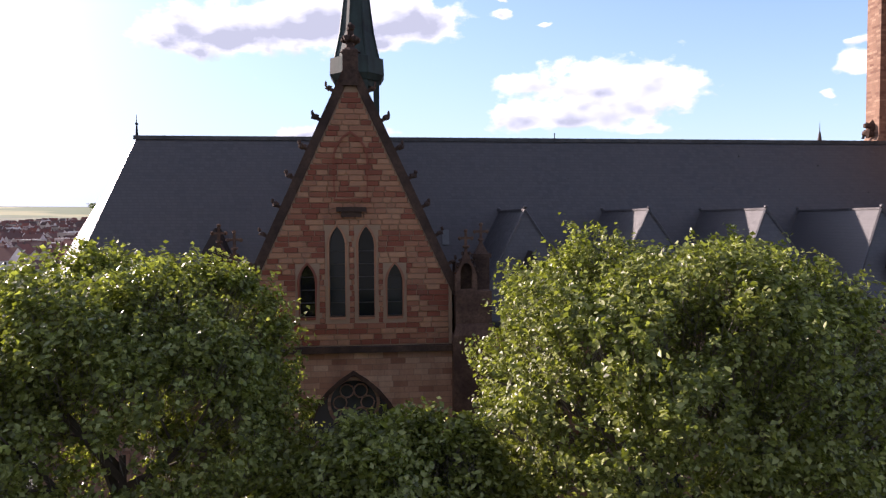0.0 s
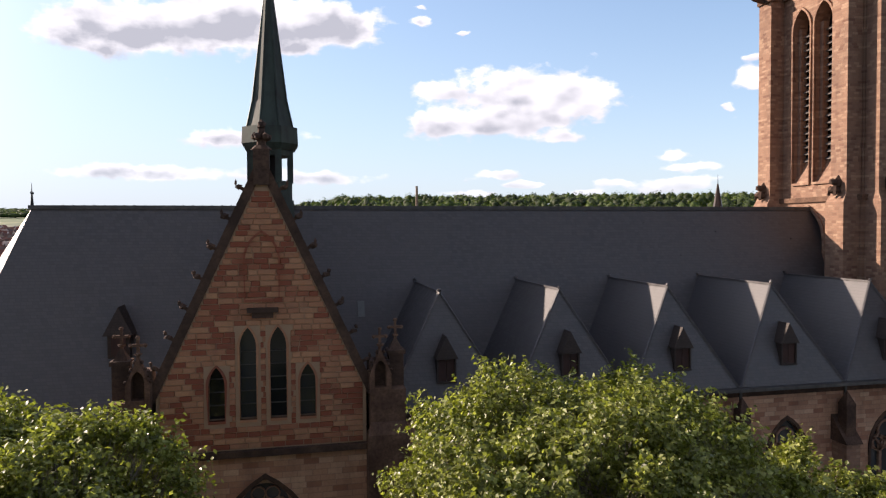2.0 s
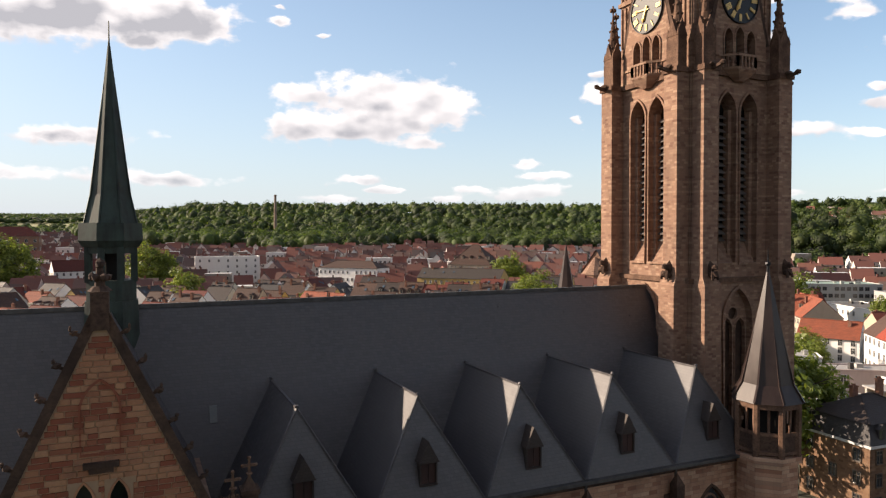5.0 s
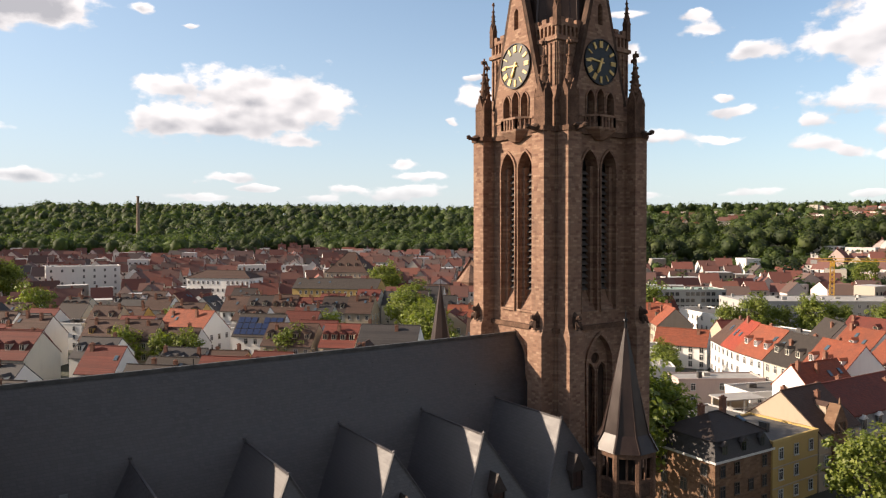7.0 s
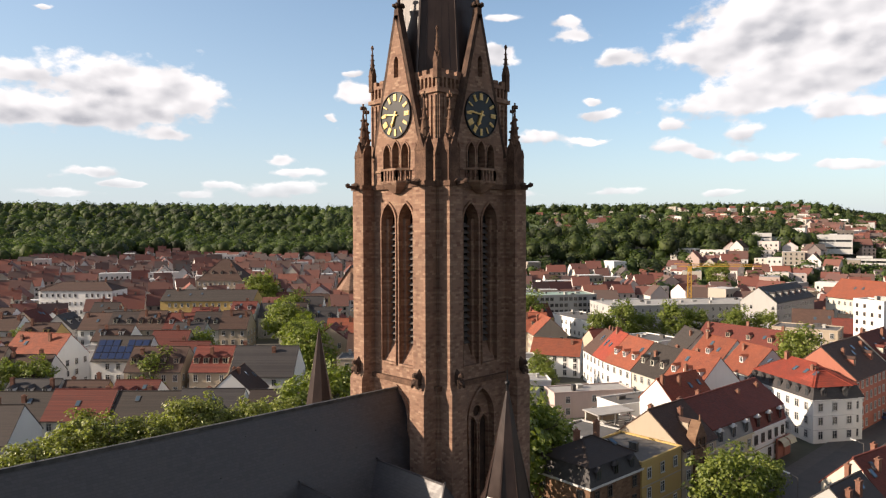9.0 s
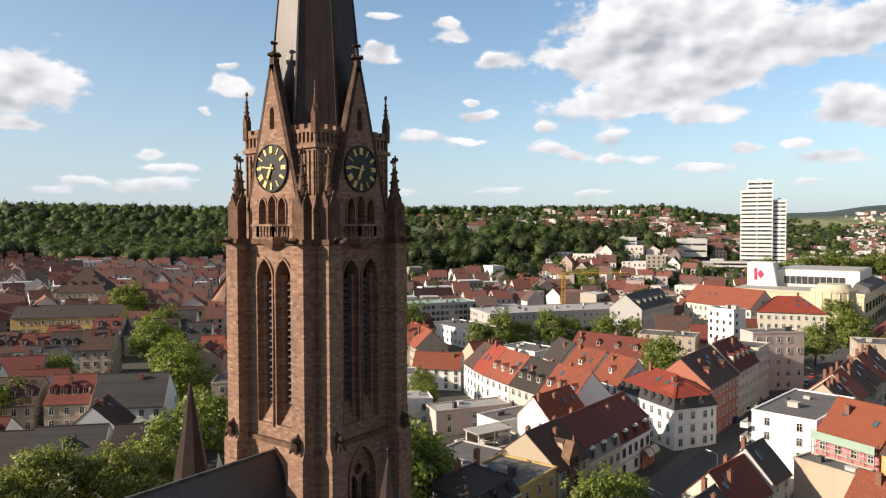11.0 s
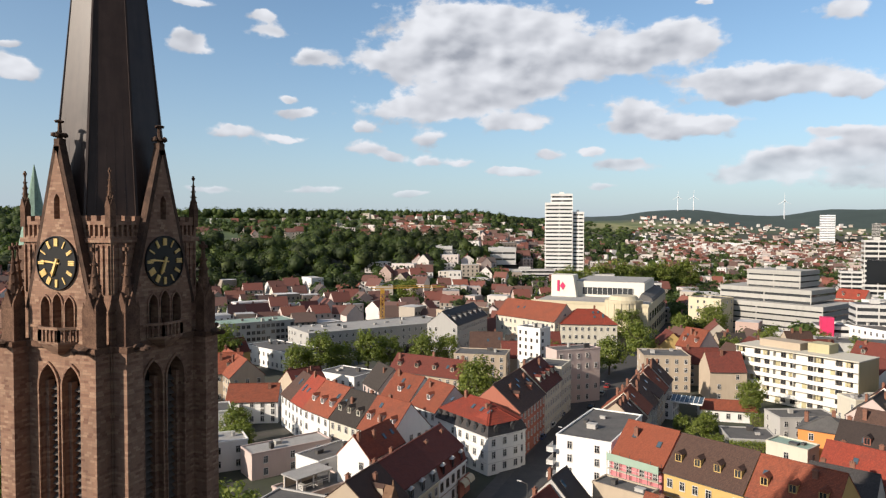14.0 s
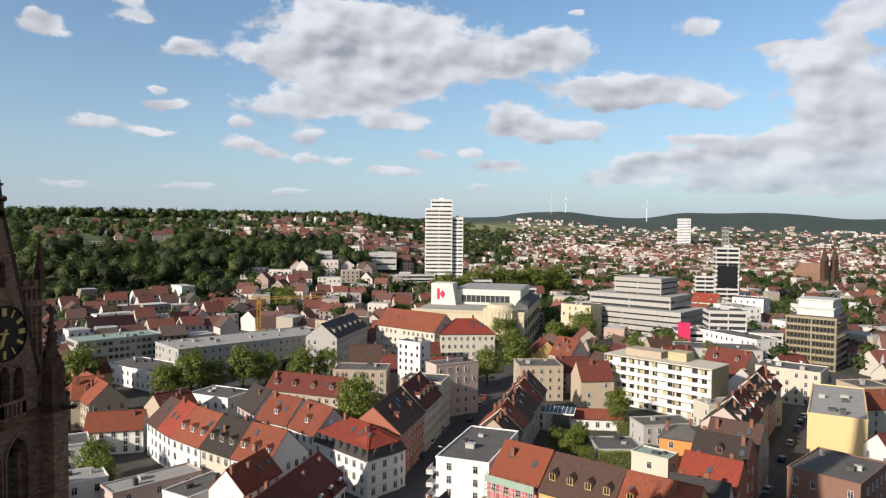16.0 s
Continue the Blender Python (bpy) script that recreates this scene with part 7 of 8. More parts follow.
house(175.0, 384.0, 193.0, 365.0, 22, 15, 27, "hip", BUFF, BROWN_TILE, "large building with steep brown hipped roof", 4, 2.6, 5, 0, 1)
house(30.2, 167.0, 39.7, 157.8, 11, 5.0, 9.8, "gable", CREAM, GREY_TILE, "low house with broad grey brown tiled roof", 2, 2.8, 0, 1, 1)
house(39.8, 157.8, 49.3, 148.6, 11, 5.4, 10.3, "gable", WHITE, OLD_TILE, "low house with broad dark red roof", 2, 2.8, 0, 1, 1)
house(49.4, 148.5, 58.9, 139.3, 11, 5.0, 9.8, "gable", CREAM, GREY_TILE, "low house with weathered grey brown roof", 2, 2.8, 0, 1, 1)
house(59.0, 139.2, 68.5, 130.1, 11, 5.4, 10.3, "gable", WHITE, DARK_SLATE, "low house with black roof and grey attic", 2, 2.8, 1, 1, 1)
house(77.8, 265.5, 84.8, 258.5, 11, 9.0, 14.0, "gable", WHITE, BROWN_TILE, "row house with brown roof and small dormers", 3, 2.8, 0, 1, 2, group="row behind the nave")
house(84.9, 258.4, 91.9, 251.4, 11, 9.3, 14.4, "gable", CREAM, SLATE_BROWN, "row house with dark brown roof and small dormers", 3, 2.8, 2, 1, 2, group="row behind the nave")
house(91.9, 251.3, 98.9, 244.3, 11, 9.0, 14.8, "gable", BUFF, BROWN_TILE, "row house with brown roof and small dormers", 3, 2.8, 3, 1, 2, group="row behind the nave")
house(99.0, 244.2, 106.0, 237.2, 11, 9.3, 14.0, "gable", WHITE, OLD_TILE, "row house with dark red roof and small dormers", 3, 2.8, 2, 1, 2, group="row behind the nave")
house(106.0, 237.1, 113.0, 230.1, 11, 9.0, 14.4, "gable", CREAM, SLATE_BROWN, "row house with dark brown roof and small dormers", 3, 2.8, 3, 1, 2, group="row behind the nave")
house(113.1, 230.0, 120.1, 223.0, 11, 9.3, 14.8, "gable", BUFF, BROWN_TILE, "row house with brown roof and small dormers", 3, 2.8, 0, 1, 2, group="row behind the nave")
house(92, 134, 112, 128, 10, 5.5, 9.0, "gable", GREYW, GREY_TILE, "low yard house with grey roof", 2, 3.0)

PALETTE = [(BUFF, BROWN_TILE), (CREAM, OLD_TILE), (WHITE, BROWN_TILE), (GREYW, GREY_TILE), (BUFF, OLD_TILE), (WHITE, ORANGE_TILE), (CREAM, BROWN_TILE), (GREYW, OLD_TILE), (PINK, GREY_TILE), (WHITE, RED_TILE), (YELLOW, OLD_TILE), (BUFF, GREY_TILE)]
PALETTE_BACK = [(WHITE, BROWN_TILE), (CREAM, SLATE_BROWN), (GREYW, DARK_SLATE), (WHITE, OLD_TILE), (CREAM, OLD_TILE), (BUFF, BROWN_TILE), (WHITE, DARK_SLATE), (WHITE, SLATE_BROWN), (BUFF, OLD_TILE), (YELLOW, BROWN_TILE)]
WORDS = {BUFF: "buff", CREAM: "cream", WHITE: "white", GREYW: "grey", PINK: "pink", YELLOW: "yellow"}
TONES = {BROWN_TILE: "brown", OLD_TILE: "dark red", GREY_TILE: "grey brown", ORANGE_TILE: "orange", RED_TILE: "bright red", SLATE_BROWN: "dark brown", DARK_SLATE: "black"}


def fill_quarter(az0, az1, d0, d1, turn, step_u, step_v, seed, jitter=1.2, p=0.9, warm=0.4, palette=None):
    """Rows of ordinary town houses between the landmarks, facing the church."""
    rng = random.Random(seed)
    c, s = math.cos(radians(turn)), math.sin(radians(turn))
    n = 0
    for i in range(-80, 81):
        for j in range(-80, 81):
            u, v = i * step_u + rng.uniform(-jitter, jitter), j * step_v + (2.0 if j % 2 else 0) + rng.uniform(-0.6, 0.6)
            x, y = u * c - v * s, u * s + v * c
            d, az = math.hypot(x, y), math.degrees(math.atan2(x, y))
            if not (d0 < d < d1 and az0 < az < az1) or rng.random() > p:
                continue
            L, D = step_u * rng.uniform(0.86, 1.02), rng.uniform(9.5, 12)
            if taken(x, y, 0.34 * math.hypot(L, D)):
                continue
            wall, rf = rng.choice(palette or PALETTE) if rng.random() > warm else rng.choice(((BUFF, OLD_TILE), (CREAM, ORANGE_TILE), (WHITE, OLD_TILE)))
            e = rng.uniform(7.5, 10.5) if d > 190 else rng.uniform(5.0, 7.5)
            z = rise(x, y)
            a = turn + (90 if rng.random() < 0.2 else 0)
            ca, sa_ = math.cos(radians(a)), math.sin(radians(a))
            x1, y1 = x - ca * L / 2 + sa_ * D / 2, y - sa_ * L / 2 - ca * D / 2
            x2, y2 = x + ca * L / 2 + sa_ * D / 2, y + sa_ * L / 2 - ca * D / 2
            flat_ = rng.random() < 0.12
            house(x1, y1, x2, y2, D, z + e, z + e + (0.4 if flat_ else rng.uniform(4.0, 5.6)), "flat" if flat_ else "gable", wall, FLAT_ROOF if flat_ else rf,
                  f"{WORDS[wall]} town house with flat roof" if flat_ else f"{WORDS[wall]} town house with {TONES[rf]} tiled roof", 3 if e > 7.4 else 2, 4.1, rng.choice((0, 0, 2, 3)), rng.choice((0, 0, 1, 2)), rng.choice((1, 1, 2)),
                  faces="fl" if d < 240 else "f", group="town houses", seed=seed * 1000 + n + 1)
            n += 1
    return n


# open ground that stays free of houses: church square, parks and gardens
TAKEN += [(0, 20, 45), (20, 60, 40), (48, 62, 30), (20, 95, 30), (45, 105, 22), (112, 175, 14), (126, 202, 10), (100, 160, 8), (150, 117, 14), (203, 69, 11), (235, 135, 14), (250, 115, 16), (222, 146, 12), (200, -2, 22), (228, -4, 9), (274, 39, 9), (358, 16, 9)]
COUNT = fill_quarter(-20, 44, 118, 325, -44, 11.6, 16.0, 11, jitter=0.5, warm=0.2, palette=PALETTE_BACK)
COUNT += fill_quarter(44, 62, 150, 330, -30, 12.8, 20.0, 12, warm=0.5)
COUNT += fill_quarter(62, 112, 105, 330, -72, 13.0, 20.0, 13, warm=0.5)


# -- far town: past counting --
def far_materials():
    w = Nodes("far_house_walls")
    _, x, y, z, isl = w.pos()
    col = w.ramp(isl, (0.0, (0.24, 0.2, 0.165)), (0.3, (0.48, 0.43, 0.36)), (0.55, (0.74, 0.73, 0.71)), (0.82, (0.46, 0.33, 0.28)), (1.0, (0.78, 0.77, 0.76)))
    a = w.done(w.mix(w.math("MULTIPLY", w.noise(0.5), 0.3), col, (0.25, 0.22, 0.2)), 0.9)
    r = Nodes("far_house_roofs")
    _, x, y, z, isl = r.pos()
    col = r.ramp(isl, (0.0, (0.1, 0.062, 0.05)), (0.25, (0.16, 0.06, 0.045)), (0.5, (0.2, 0.058, 0.04)), (0.65, (0.085, 0.076, 0.072)), (0.82, (0.27, 0.078, 0.046)), (1.0, (0.125, 0.095, 0.08)))
    b = r.done(r.mix(r.math("MULTIPLY", r.noise(0.6), 0.5), col, (0.07, 0.05, 0.045)), 0.85)
    f = plain("far_flat_roofs", (0.58, 0.57, 0.56), (0.16, 0.16, 0.16), scale=0.02)
    return a, b, f


def far_town():
    rng = random.Random(77)
    s = Shape()
    mats = far_materials()
    n = 0
    for az0, az1, d0, d1, turn, su, sv, p in ((-28, 1, 325, 1250, -12, 15, 22, 0.8), (1, 10, 325, 760, -12, 14, 19, 0.92), (10, 26, 325, 800, -22, 14, 19, 0.92), (26, 46, 325, 820, -38, 14, 19, 0.85), (46, 62, 335, 505, -40, 14, 19, 0.95),
                                              (62, 84, 330, 980, -75, 15, 20, 0.85), (84, 112, 330, 1900, -80, 15, 22, 0.66), (62, 84, 980, 1900, -70, 18, 30, 0.22), (44, 62, 650, 1000, -50, 17, 30, 0.3), (48, 80, 1000, 1180, -55, 18, 30, 0.12), (84, 112, 1900, 3200, -80, 24, 34, 0.34)):
        c, sn = math.cos(radians(turn)), math.sin(radians(turn))
        reach = int(d1 / su) + 2
        for i in range(-reach, reach):
            for j in range(-int(d1 / sv) - 2, int(d1 / sv) + 2):
                loose = 1 if d1 < 900 else 2.4
                u, v = i * su + rng.uniform(-2, 2) * loose, j * sv + rng.uniform(-2.5, 2.5) * loose
                x, y = u * c - v * sn, u * sn + v * c
                d = math.hypot(x, y)
                az = math.degrees(math.atan2(x, y))
                if not (d0 < d < d1 and az0 < az < az1) or rng.random() > p:
                    continue
                if d < 720 and taken(x, y, 6):
                    continue
                if WOOD(x, y):
                    continue
                small = 1.0 if d < 700 else 0.78
                L, D = su * rng.uniform(0.6, 0.98) * small, rng.uniform(8.5, 11.5) * small
                e = rng.uniform(6.0, 10.0) * small
                r = e + rng.uniform(3.5, 5.5)
                a = radians(turn + (90 if rng.random() < 0.25 else 0) + rng.uniform(-6, 6) * (1 if az < 60 else 4))
                ca, sa_ = math.cos(a), math.sin(a)
                z0 = rise(x, y) - 0.5
                q = lambda px, py, pz: (x + px * ca - py * sa_, y + px * sa_ + py * ca, z0 + pz)  # noqa: E731
                flat_ = rng.random() < (0.12 if az < 50 else 0.34 if d < 800 else 0.5)
                if flat_:
                    L *= rng.choice((0.8, 1, 1.5))
                    e += rng.choice((0, 2, 5))
                    s.add([q(*t) for t in ((-L / 2, -D / 2, 0), (L / 2, -D / 2, 0), (L / 2, D / 2, 0), (-L / 2, D / 2, 0), (-L / 2, -D / 2, e), (L / 2, -D / 2, e), (L / 2, D / 2, e), (-L / 2, D / 2, e))], [(0, 1, 5, 4), (1, 2, 6, 5), (2, 3, 7, 6), (3, 0, 4, 7)], 0)
                    s.add([q(*t) for t in ((-L / 2, -D / 2, e), (L / 2, -D / 2, e), (L / 2, D / 2, e), (-L / 2, D / 2, e))], [(0, 1, 2, 3)], 3)
                else:
                    s.add([q(*t) for t in ((-L / 2, -D / 2, 0), (L / 2, -D / 2, 0), (L / 2, D / 2, 0), (-L / 2, D / 2, 0), (-L / 2, -D / 2, e), (L / 2, -D / 2, e), (L / 2, D / 2, e), (-L / 2, D / 2, e), (-L / 2, 0, r), (L / 2, 0, r))],
                          [(0, 1, 5, 4), (1, 2, 6, 9, 5), (2, 3, 7, 6), (3, 0, 4, 8, 7)], 0)
                    o = 0.4
                    k = (r - e) / (D / 2) * o
                    s.add([q(*t) for t in ((-L / 2 - 0.2, -D / 2 - o, e - k), (L / 2 + 0.2, -D / 2 - o, e - k), (L / 2 + 0.2, 0, r + 0.1), (-L / 2 - 0.2, 0, r + 0.1), (L / 2 + 0.2, D / 2 + o, e - k), (-L / 2 - 0.2, D / 2 + o, e - k))], [(0, 1, 2, 3), (3, 2, 4, 5)], 1)
                    if d < 900:
                        cx = rng.uniform(-L * 0.3, L * 0.3)
                        b = [(cx - 0.4, -0.4), (cx + 0.4, -0.4), (cx + 0.4, 0.4), (cx - 0.4, 0.4)]
                        s.add([q(px, py, r - 0.6) for px, py in b] + [q(px, py, r + 1.2) for px, py in b], [(0, 1, 5, 4), (1, 2, 6, 5), (2, 3, 7, 6), (3, 0, 4, 7), (4, 5, 6, 7)], 1)
                if d < 1000:
                    cols, rows_ = max(2, int(L / 3)), 2 if e < 8 else 3
                    for fl in range(rows_):
                        for k in range(cols):
                            px = -L / 2 + (k + 0.5) * L / cols
                            pz = 1.0 + fl * (e - 0.6) / rows_
                            w = 0.55
                            s.add([q(px - w, -D / 2 - 0.06, pz), q(px + w, -D / 2 - 0.06, pz), q(px + w, -D / 2 - 0.06, pz + 1.5), q(px - w, -D / 2 - 0.06, pz + 1.5)], [(0, 1, 2, 3)], 2)
                n += 1
    me = bpy.data.meshes.new("far_houses")
    me.from_pydata(s.v, [], s.f)
    for m in (mats[0], mats[1], GLASS, mats[2]):
        me.materials.append(m)
    me.polygons.foreach_set("material_index", s.mi)
    me.update()
    tagged(new("far_houses", me), "distant town of pale houses with red and brown roofs", "houses", kind="stuff")
    return n


def WOOD(x, y):
    """Where the far woods and the park stand."""
    d, az = math.hypot(x, y), math.degrees(math.atan2(x, y))
    u = 0.95 * y + 0.3 * x
    if az < 1:
        return az > -4 and 780 + (1 - az) * 60 < d < 1500
    if az < 47:
        edge = 735 + 45 * math.sin(az * 0.35) + 25 * math.sin(az * 0.9 + 1)
        return edge < d < 1500 and not (az > 36 and d < 640)
    if az < 74:
        near = 490 + (az - 47) * 4.5
        return near + 18 * math.sin(az * 2.1) < d < near + 165 + 25 * math.sin(az * 1.3) - max(0, az - 66) * 18
    return False


FAR_COUNT = far_town()
print("houses", COUNT, FAR_COUNT, "objects", len(bpy.data.objects))

# ---- trees ----
def leaf_mesh(name, centres, normals, size, mats, rng, aspect=0.62, extra=None):
    """Many small folded leaves as one mesh, built with arrays."""
    n = len(centres)
    nrm = normals / np.maximum(np.linalg.norm(normals, axis=1, keepdims=True), 1e-6)
    ref = rng.normal(size=(n, 3))
    t = np.cross(nrm, ref)
    t /= np.maximum(np.linalg.norm(t, axis=1, keepdims=True), 1e-6)
    b = np.cross(nrm, t)
    sz = (size * rng.uniform(0.65, 1.3, n))[:, None]
    tip, tail = centres + t * sz * 0.5 - nrm * sz * 0.08, centres - t * sz * 0.5 - nrm * sz * 0.08
    le, ri = centres + b * sz * 0.5 * aspect + nrm * sz * 0.05, centres - b * sz * 0.5 * aspect + nrm * sz * 0.05
    verts = np.stack([tail, le, tip, ri], 1).reshape(-1, 3)
    quads = np.arange(n * 4).reshape(-1, 4)
    tris = np.concatenate([quads[:, [0, 1, 2]], quads[:, [0, 2, 3]]], 1).reshape(-1, 3)
    if extra is not None:
        ev, ef = extra
        tris = np.concatenate([tris, ef + len(verts)])
        verts = np.concatenate([verts, ev])
    me = bpy.data.meshes.new(name)
    me.vertices.add(len(verts))
    me.vertices.foreach_set("co", verts.astype(np.float32).ravel())
    me.loops.add(len(tris) * 3)
    me.loops.foreach_set("vertex_index", tris.astype(np.int32).ravel())
    me.polygons.add(len(tris))
    me.polygons.foreach_set("loop_start", np.arange(0, len(tris) * 3, 3, dtype=np.int32))
    me.polygons.foreach_set("loop_total", np.full(len(tris), 3, dtype=np.int32))
    for m in mats:
        me.materials.append(m)
    me.update(calc_edges=True)
    me.validate()
    return me


def crown_points(rng, rx, rz, clumps, per, clump_r, low=-0.8):
    """Leaf places and facings of a crown made of uneven clumps round limb ends."""
    cs, ns = [], []
    for k in range(clumps):
        d = rng.normal(size=3)
        d /= np.linalg.norm(d)
        if d[2] < low:
            d[2] *= -0.6
        q = rng.uniform(0.4, 1.0) ** 0.5 * rng.uniform(0.8, 1.14)
        c = d * np.array([rx, rx, rz]) * q
        r = clump_r * rng.uniform(0.6, 1.35)
        p = rng.normal(size=(per, 3))
        p /= np.linalg.norm(p, axis=1, keepdims=True)
        rad = rng.uniform(0.35, 1.0, (per, 1)) ** 0.5
        cs.append(c + p * rad * r * np.array([1.1, 1.1, 0.8]))
        ns.append(p * 0.8 + d * 0.5 + np.array([0, 0, 0.55]) + rng.normal(size=(per, 3)) * 0.55)
    return np.concatenate(cs), np.concatenate(ns)


def trunk_shape(rng, height, r, limbs, spread, crown_z):
    s = Shape()
    bend = [Vector((rng.uniform(-0.25, 0.25), rng.uniform(-0.25, 0.25), height * k / 4)) for k in range(5)]
    bend[0] = Vector((0, 0, -0.3))
    for k in range(4):
        s.bar(bend[k], bend[k + 1], r * 2 * (1 - 0.2 * k), 0, r * 2 * (1 - 0.2 * (k + 1)))
    for k in range(limbs):
        a = 2 * math.pi * k / limbs + rng.uniform(-0.3, 0.3)
        start = bend[2].lerp(bend[4], rng.uniform(0, 1))
        e1 = start + Vector((math.cos(a) * spread * 0.5, math.sin(a) * spread * 0.5, rng.uniform(0.15, 0.45) * crown_z))
        e2 = e1 + Vector((math.cos(a + 0.3) * spread * 0.4, math.sin(a + 0.3) * spread * 0.4, rng.uniform(0.1, 0.4) * crown_z))
        s.bar(start, e1, r * 0.7, 0, r * 0.4)
        s.bar(e1, e2, r * 0.4, 0, r * 0.12)
        for q in range(3):
            b = a + rng.uniform(-1.2, 1.2)
            s.bar(e1.lerp(e2, q / 3), e1.lerp(e2, q / 3) + Vector((math.cos(b) * spread * 0.3, math.sin(b) * spread * 0.3, rng.uniform(0.2, 1.6))), r * 0.2, 0, 0.03)
    return s


def make_tree(name, seed, height, rx, rz, clumps, per, clump_r, leaf, leaf_mat, label, trunk_r=0.3, at=(0, 0, 0), group=""):
    rng = np.random.default_rng(seed)
    prng = random.Random(seed)
    ob = thing(name, label, "tree", group, at=at)
    cz = height - rz
    part("trunk", trunk_shape(prng, cz, trunk_r, 7, rx * 0.8, rz), BARK, ob)
    c, n = crown_points(rng, rx - clump_r * 0.6, rz - clump_r * 0.6, clumps, per, clump_r)
    c[:, 2] += cz
    part("crown", leaf_mesh("crown", c, n, leaf, [leaf_mat], rng), leaf_mat, ob)
    return ob


def spray_tree(seed, height, rx, rz, shoots, per, leaf, label, trunk_r, at, square=2.7):
    """A linden: limbs, thin twigs and leafy shoots that reach up and out of a broad, uneven dome."""
    rng = np.random.default_rng(seed)
    prng = random.Random(seed)
    ob = thing("street_tree", label, "tree", "street trees by the church", at=at)
    cz = height - rz
    part("trunk", trunk_shape(prng, cz, trunk_r, 9, rx * 0.8, rz), BARK, ob)
    boughs = max(60, shoots // 16)
    way = rng.normal(size=(boughs, 3))
    way /= np.linalg.norm(way, axis=1, keepdims=True)
    of = rng.integers(0, boughs, shoots)
    d = way[of] + rng.normal(size=(shoots, 3)) * 0.075
    d /= np.linalg.norm(d, axis=1, keepdims=True)
    d[:, 2] = np.where(d[:, 2] < -0.55, -d[:, 2], d[:, 2])
    # the dome's radius swells and sinks, so that boughs stand apart with dark gaps between
    hull = (np.abs(d) ** square).sum(1) ** (-1 / square)
    swell = 0.93 + 0.06 * np.sin(d[:, 0] * 7 + seed) * np.cos(d[:, 1] * 6 + 2 * seed) + 0.05 * np.sin(d[:, 2] * 11 + d[:, 0] * 9)
    deep = 1 - 0.4 * rng.uniform(0, 1, boughs)[of] ** 1.5 - 0.1 * rng.uniform(0, 1, shoots)
    root = d * (hull * swell * deep)[:, None] * np.array([rx - 0.55, rx - 0.55, rz - 0.75])
    root[:, 2] += cz
    axis = d * 0.55 + np.array([0, 0, 0.62]) + rng.normal(size=(shoots, 3)) * 0.28
    axis /= np.linalg.norm(axis, axis=1, keepdims=True)
    length = rng.uniform(0.45, 1.15, shoots)
    along = np.linspace(0.12, 1.0, per)
    sag = np.array([0, 0, -0.16])
    c = root[:, None, :] + axis[:, None, :] * (length[:, None] * along[None, :])[:, :, None] + sag * (along ** 2)[None, :, None] * length[:, None, None]
    c = c + rng.normal(size=c.shape) * 0.085
    nrm = d[:, None, :] * 0.5 + np.array([0, 0, 0.5]) + rng.normal(size=c.shape) * 0.62
    part("crown", leaf_mesh("crown", c.reshape(-1, 3), nrm.reshape(-1, 3), leaf, [LEAF_NEAR], rng, 0.66), LEAF_NEAR, ob)
    # twigs: three-sided, tapering to the shoot's end
    tip = root + axis * length[:, None] + sag * length[:, None]
    foot = root - axis * 0.5 - d * 0.25
    side = np.cross(axis, d + np.array([0.1, 0.2, 0.0]))
    side /= np.maximum(np.linalg.norm(side, axis=1, keepdims=True), 1e-6)
    up = np.cross(side, axis)
    w = 0.011
    tv = np.stack([foot + side * w, foot - side * w * 0.5 + up * w, foot - side * w * 0.5 - up * w, tip], 1).reshape(-1, 3)
    q = np.arange(shoots)[:, None] * 4
    tf = np.concatenate([q + np.array([0, 1, 3]), q + np.array([1, 2, 3]), q + np.array([2, 0, 3])])
    me = bpy.data.meshes.new("twig_growth")
    me.from_pydata([tuple(v) for v in tv], [], [tuple(f) for f in tf])
    me.materials.append(TWIG)
    me.update()
    tagged(part("twig_growth", me, TWIG, ob), "thin pale grey twigs", kind="stuff")
    return ob


TWIG = plain("pale_twig_bark", (0.2, 0.175, 0.13), (0.12, 0.1, 0.075), 0.9, scale=3.0)
# the street trees before the church
spray_tree(1, 24.15, 7.3, 7.0, 7000, 18, 0.18, "tall leafy linden tree in front of the church", 0.4, (9.6, 21.2, GROUND))
spray_tree(2, 23.7, 6.2, 6.8, 6200, 18, 0.18, "broad linden tree with dense sunlit crown", 0.4, (-7.3, 21.5, GROUND))
spray_tree(3, 23.8, 5.4, 6.4, 2300, 15, 0.22, "leafy linden tree beside its taller neighbour", 0.36, (-16.4, 23.4, GROUND))
spray_tree(4, 19.2, 4.2, 5.4, 3200, 16, 0.2, "smaller linden tree between two taller ones", 0.3, (1.0, 18.4, GROUND))
spray_tree(5, 20.6, 5.2, 5.8, 2300, 15, 0.22, "leafy linden tree at the end of the row", 0.36, (18.8, 22.5, GROUND))


def ivy_hedge(x, y, turn, length, height, depth, seed, label):
    """A dense leafy cover over a low wall."""
    rng = np.random.default_rng(seed)
    ob = thing("hedge", label, "hedge", at=(x, y, rise(x, y)), turn=turn)
    n = int(length * height * 60)
    c = np.stack([rng.uniform(0, length, n), rng.uniform(-depth, 0, n) - 0.15 * np.sin(rng.uniform(0, 9, n)), rng.uniform(0, 1, n) ** 0.8 * height + rng.normal(size=n) * 0.15], 1)
    nn = np.array([0, -1, 0.5]) + rng.normal(size=(n, 3)) * 0.5
    part("foliage", leaf_mesh("foliage", c, nn, 0.4, [LEAF_TOWN], rng), LEAF_TOWN, ob)
    part("stem", Shape().box(0.2, length - 0.2, -depth * 0.7, -depth * 0.3, 0, height * 0.8), BARK, ob)


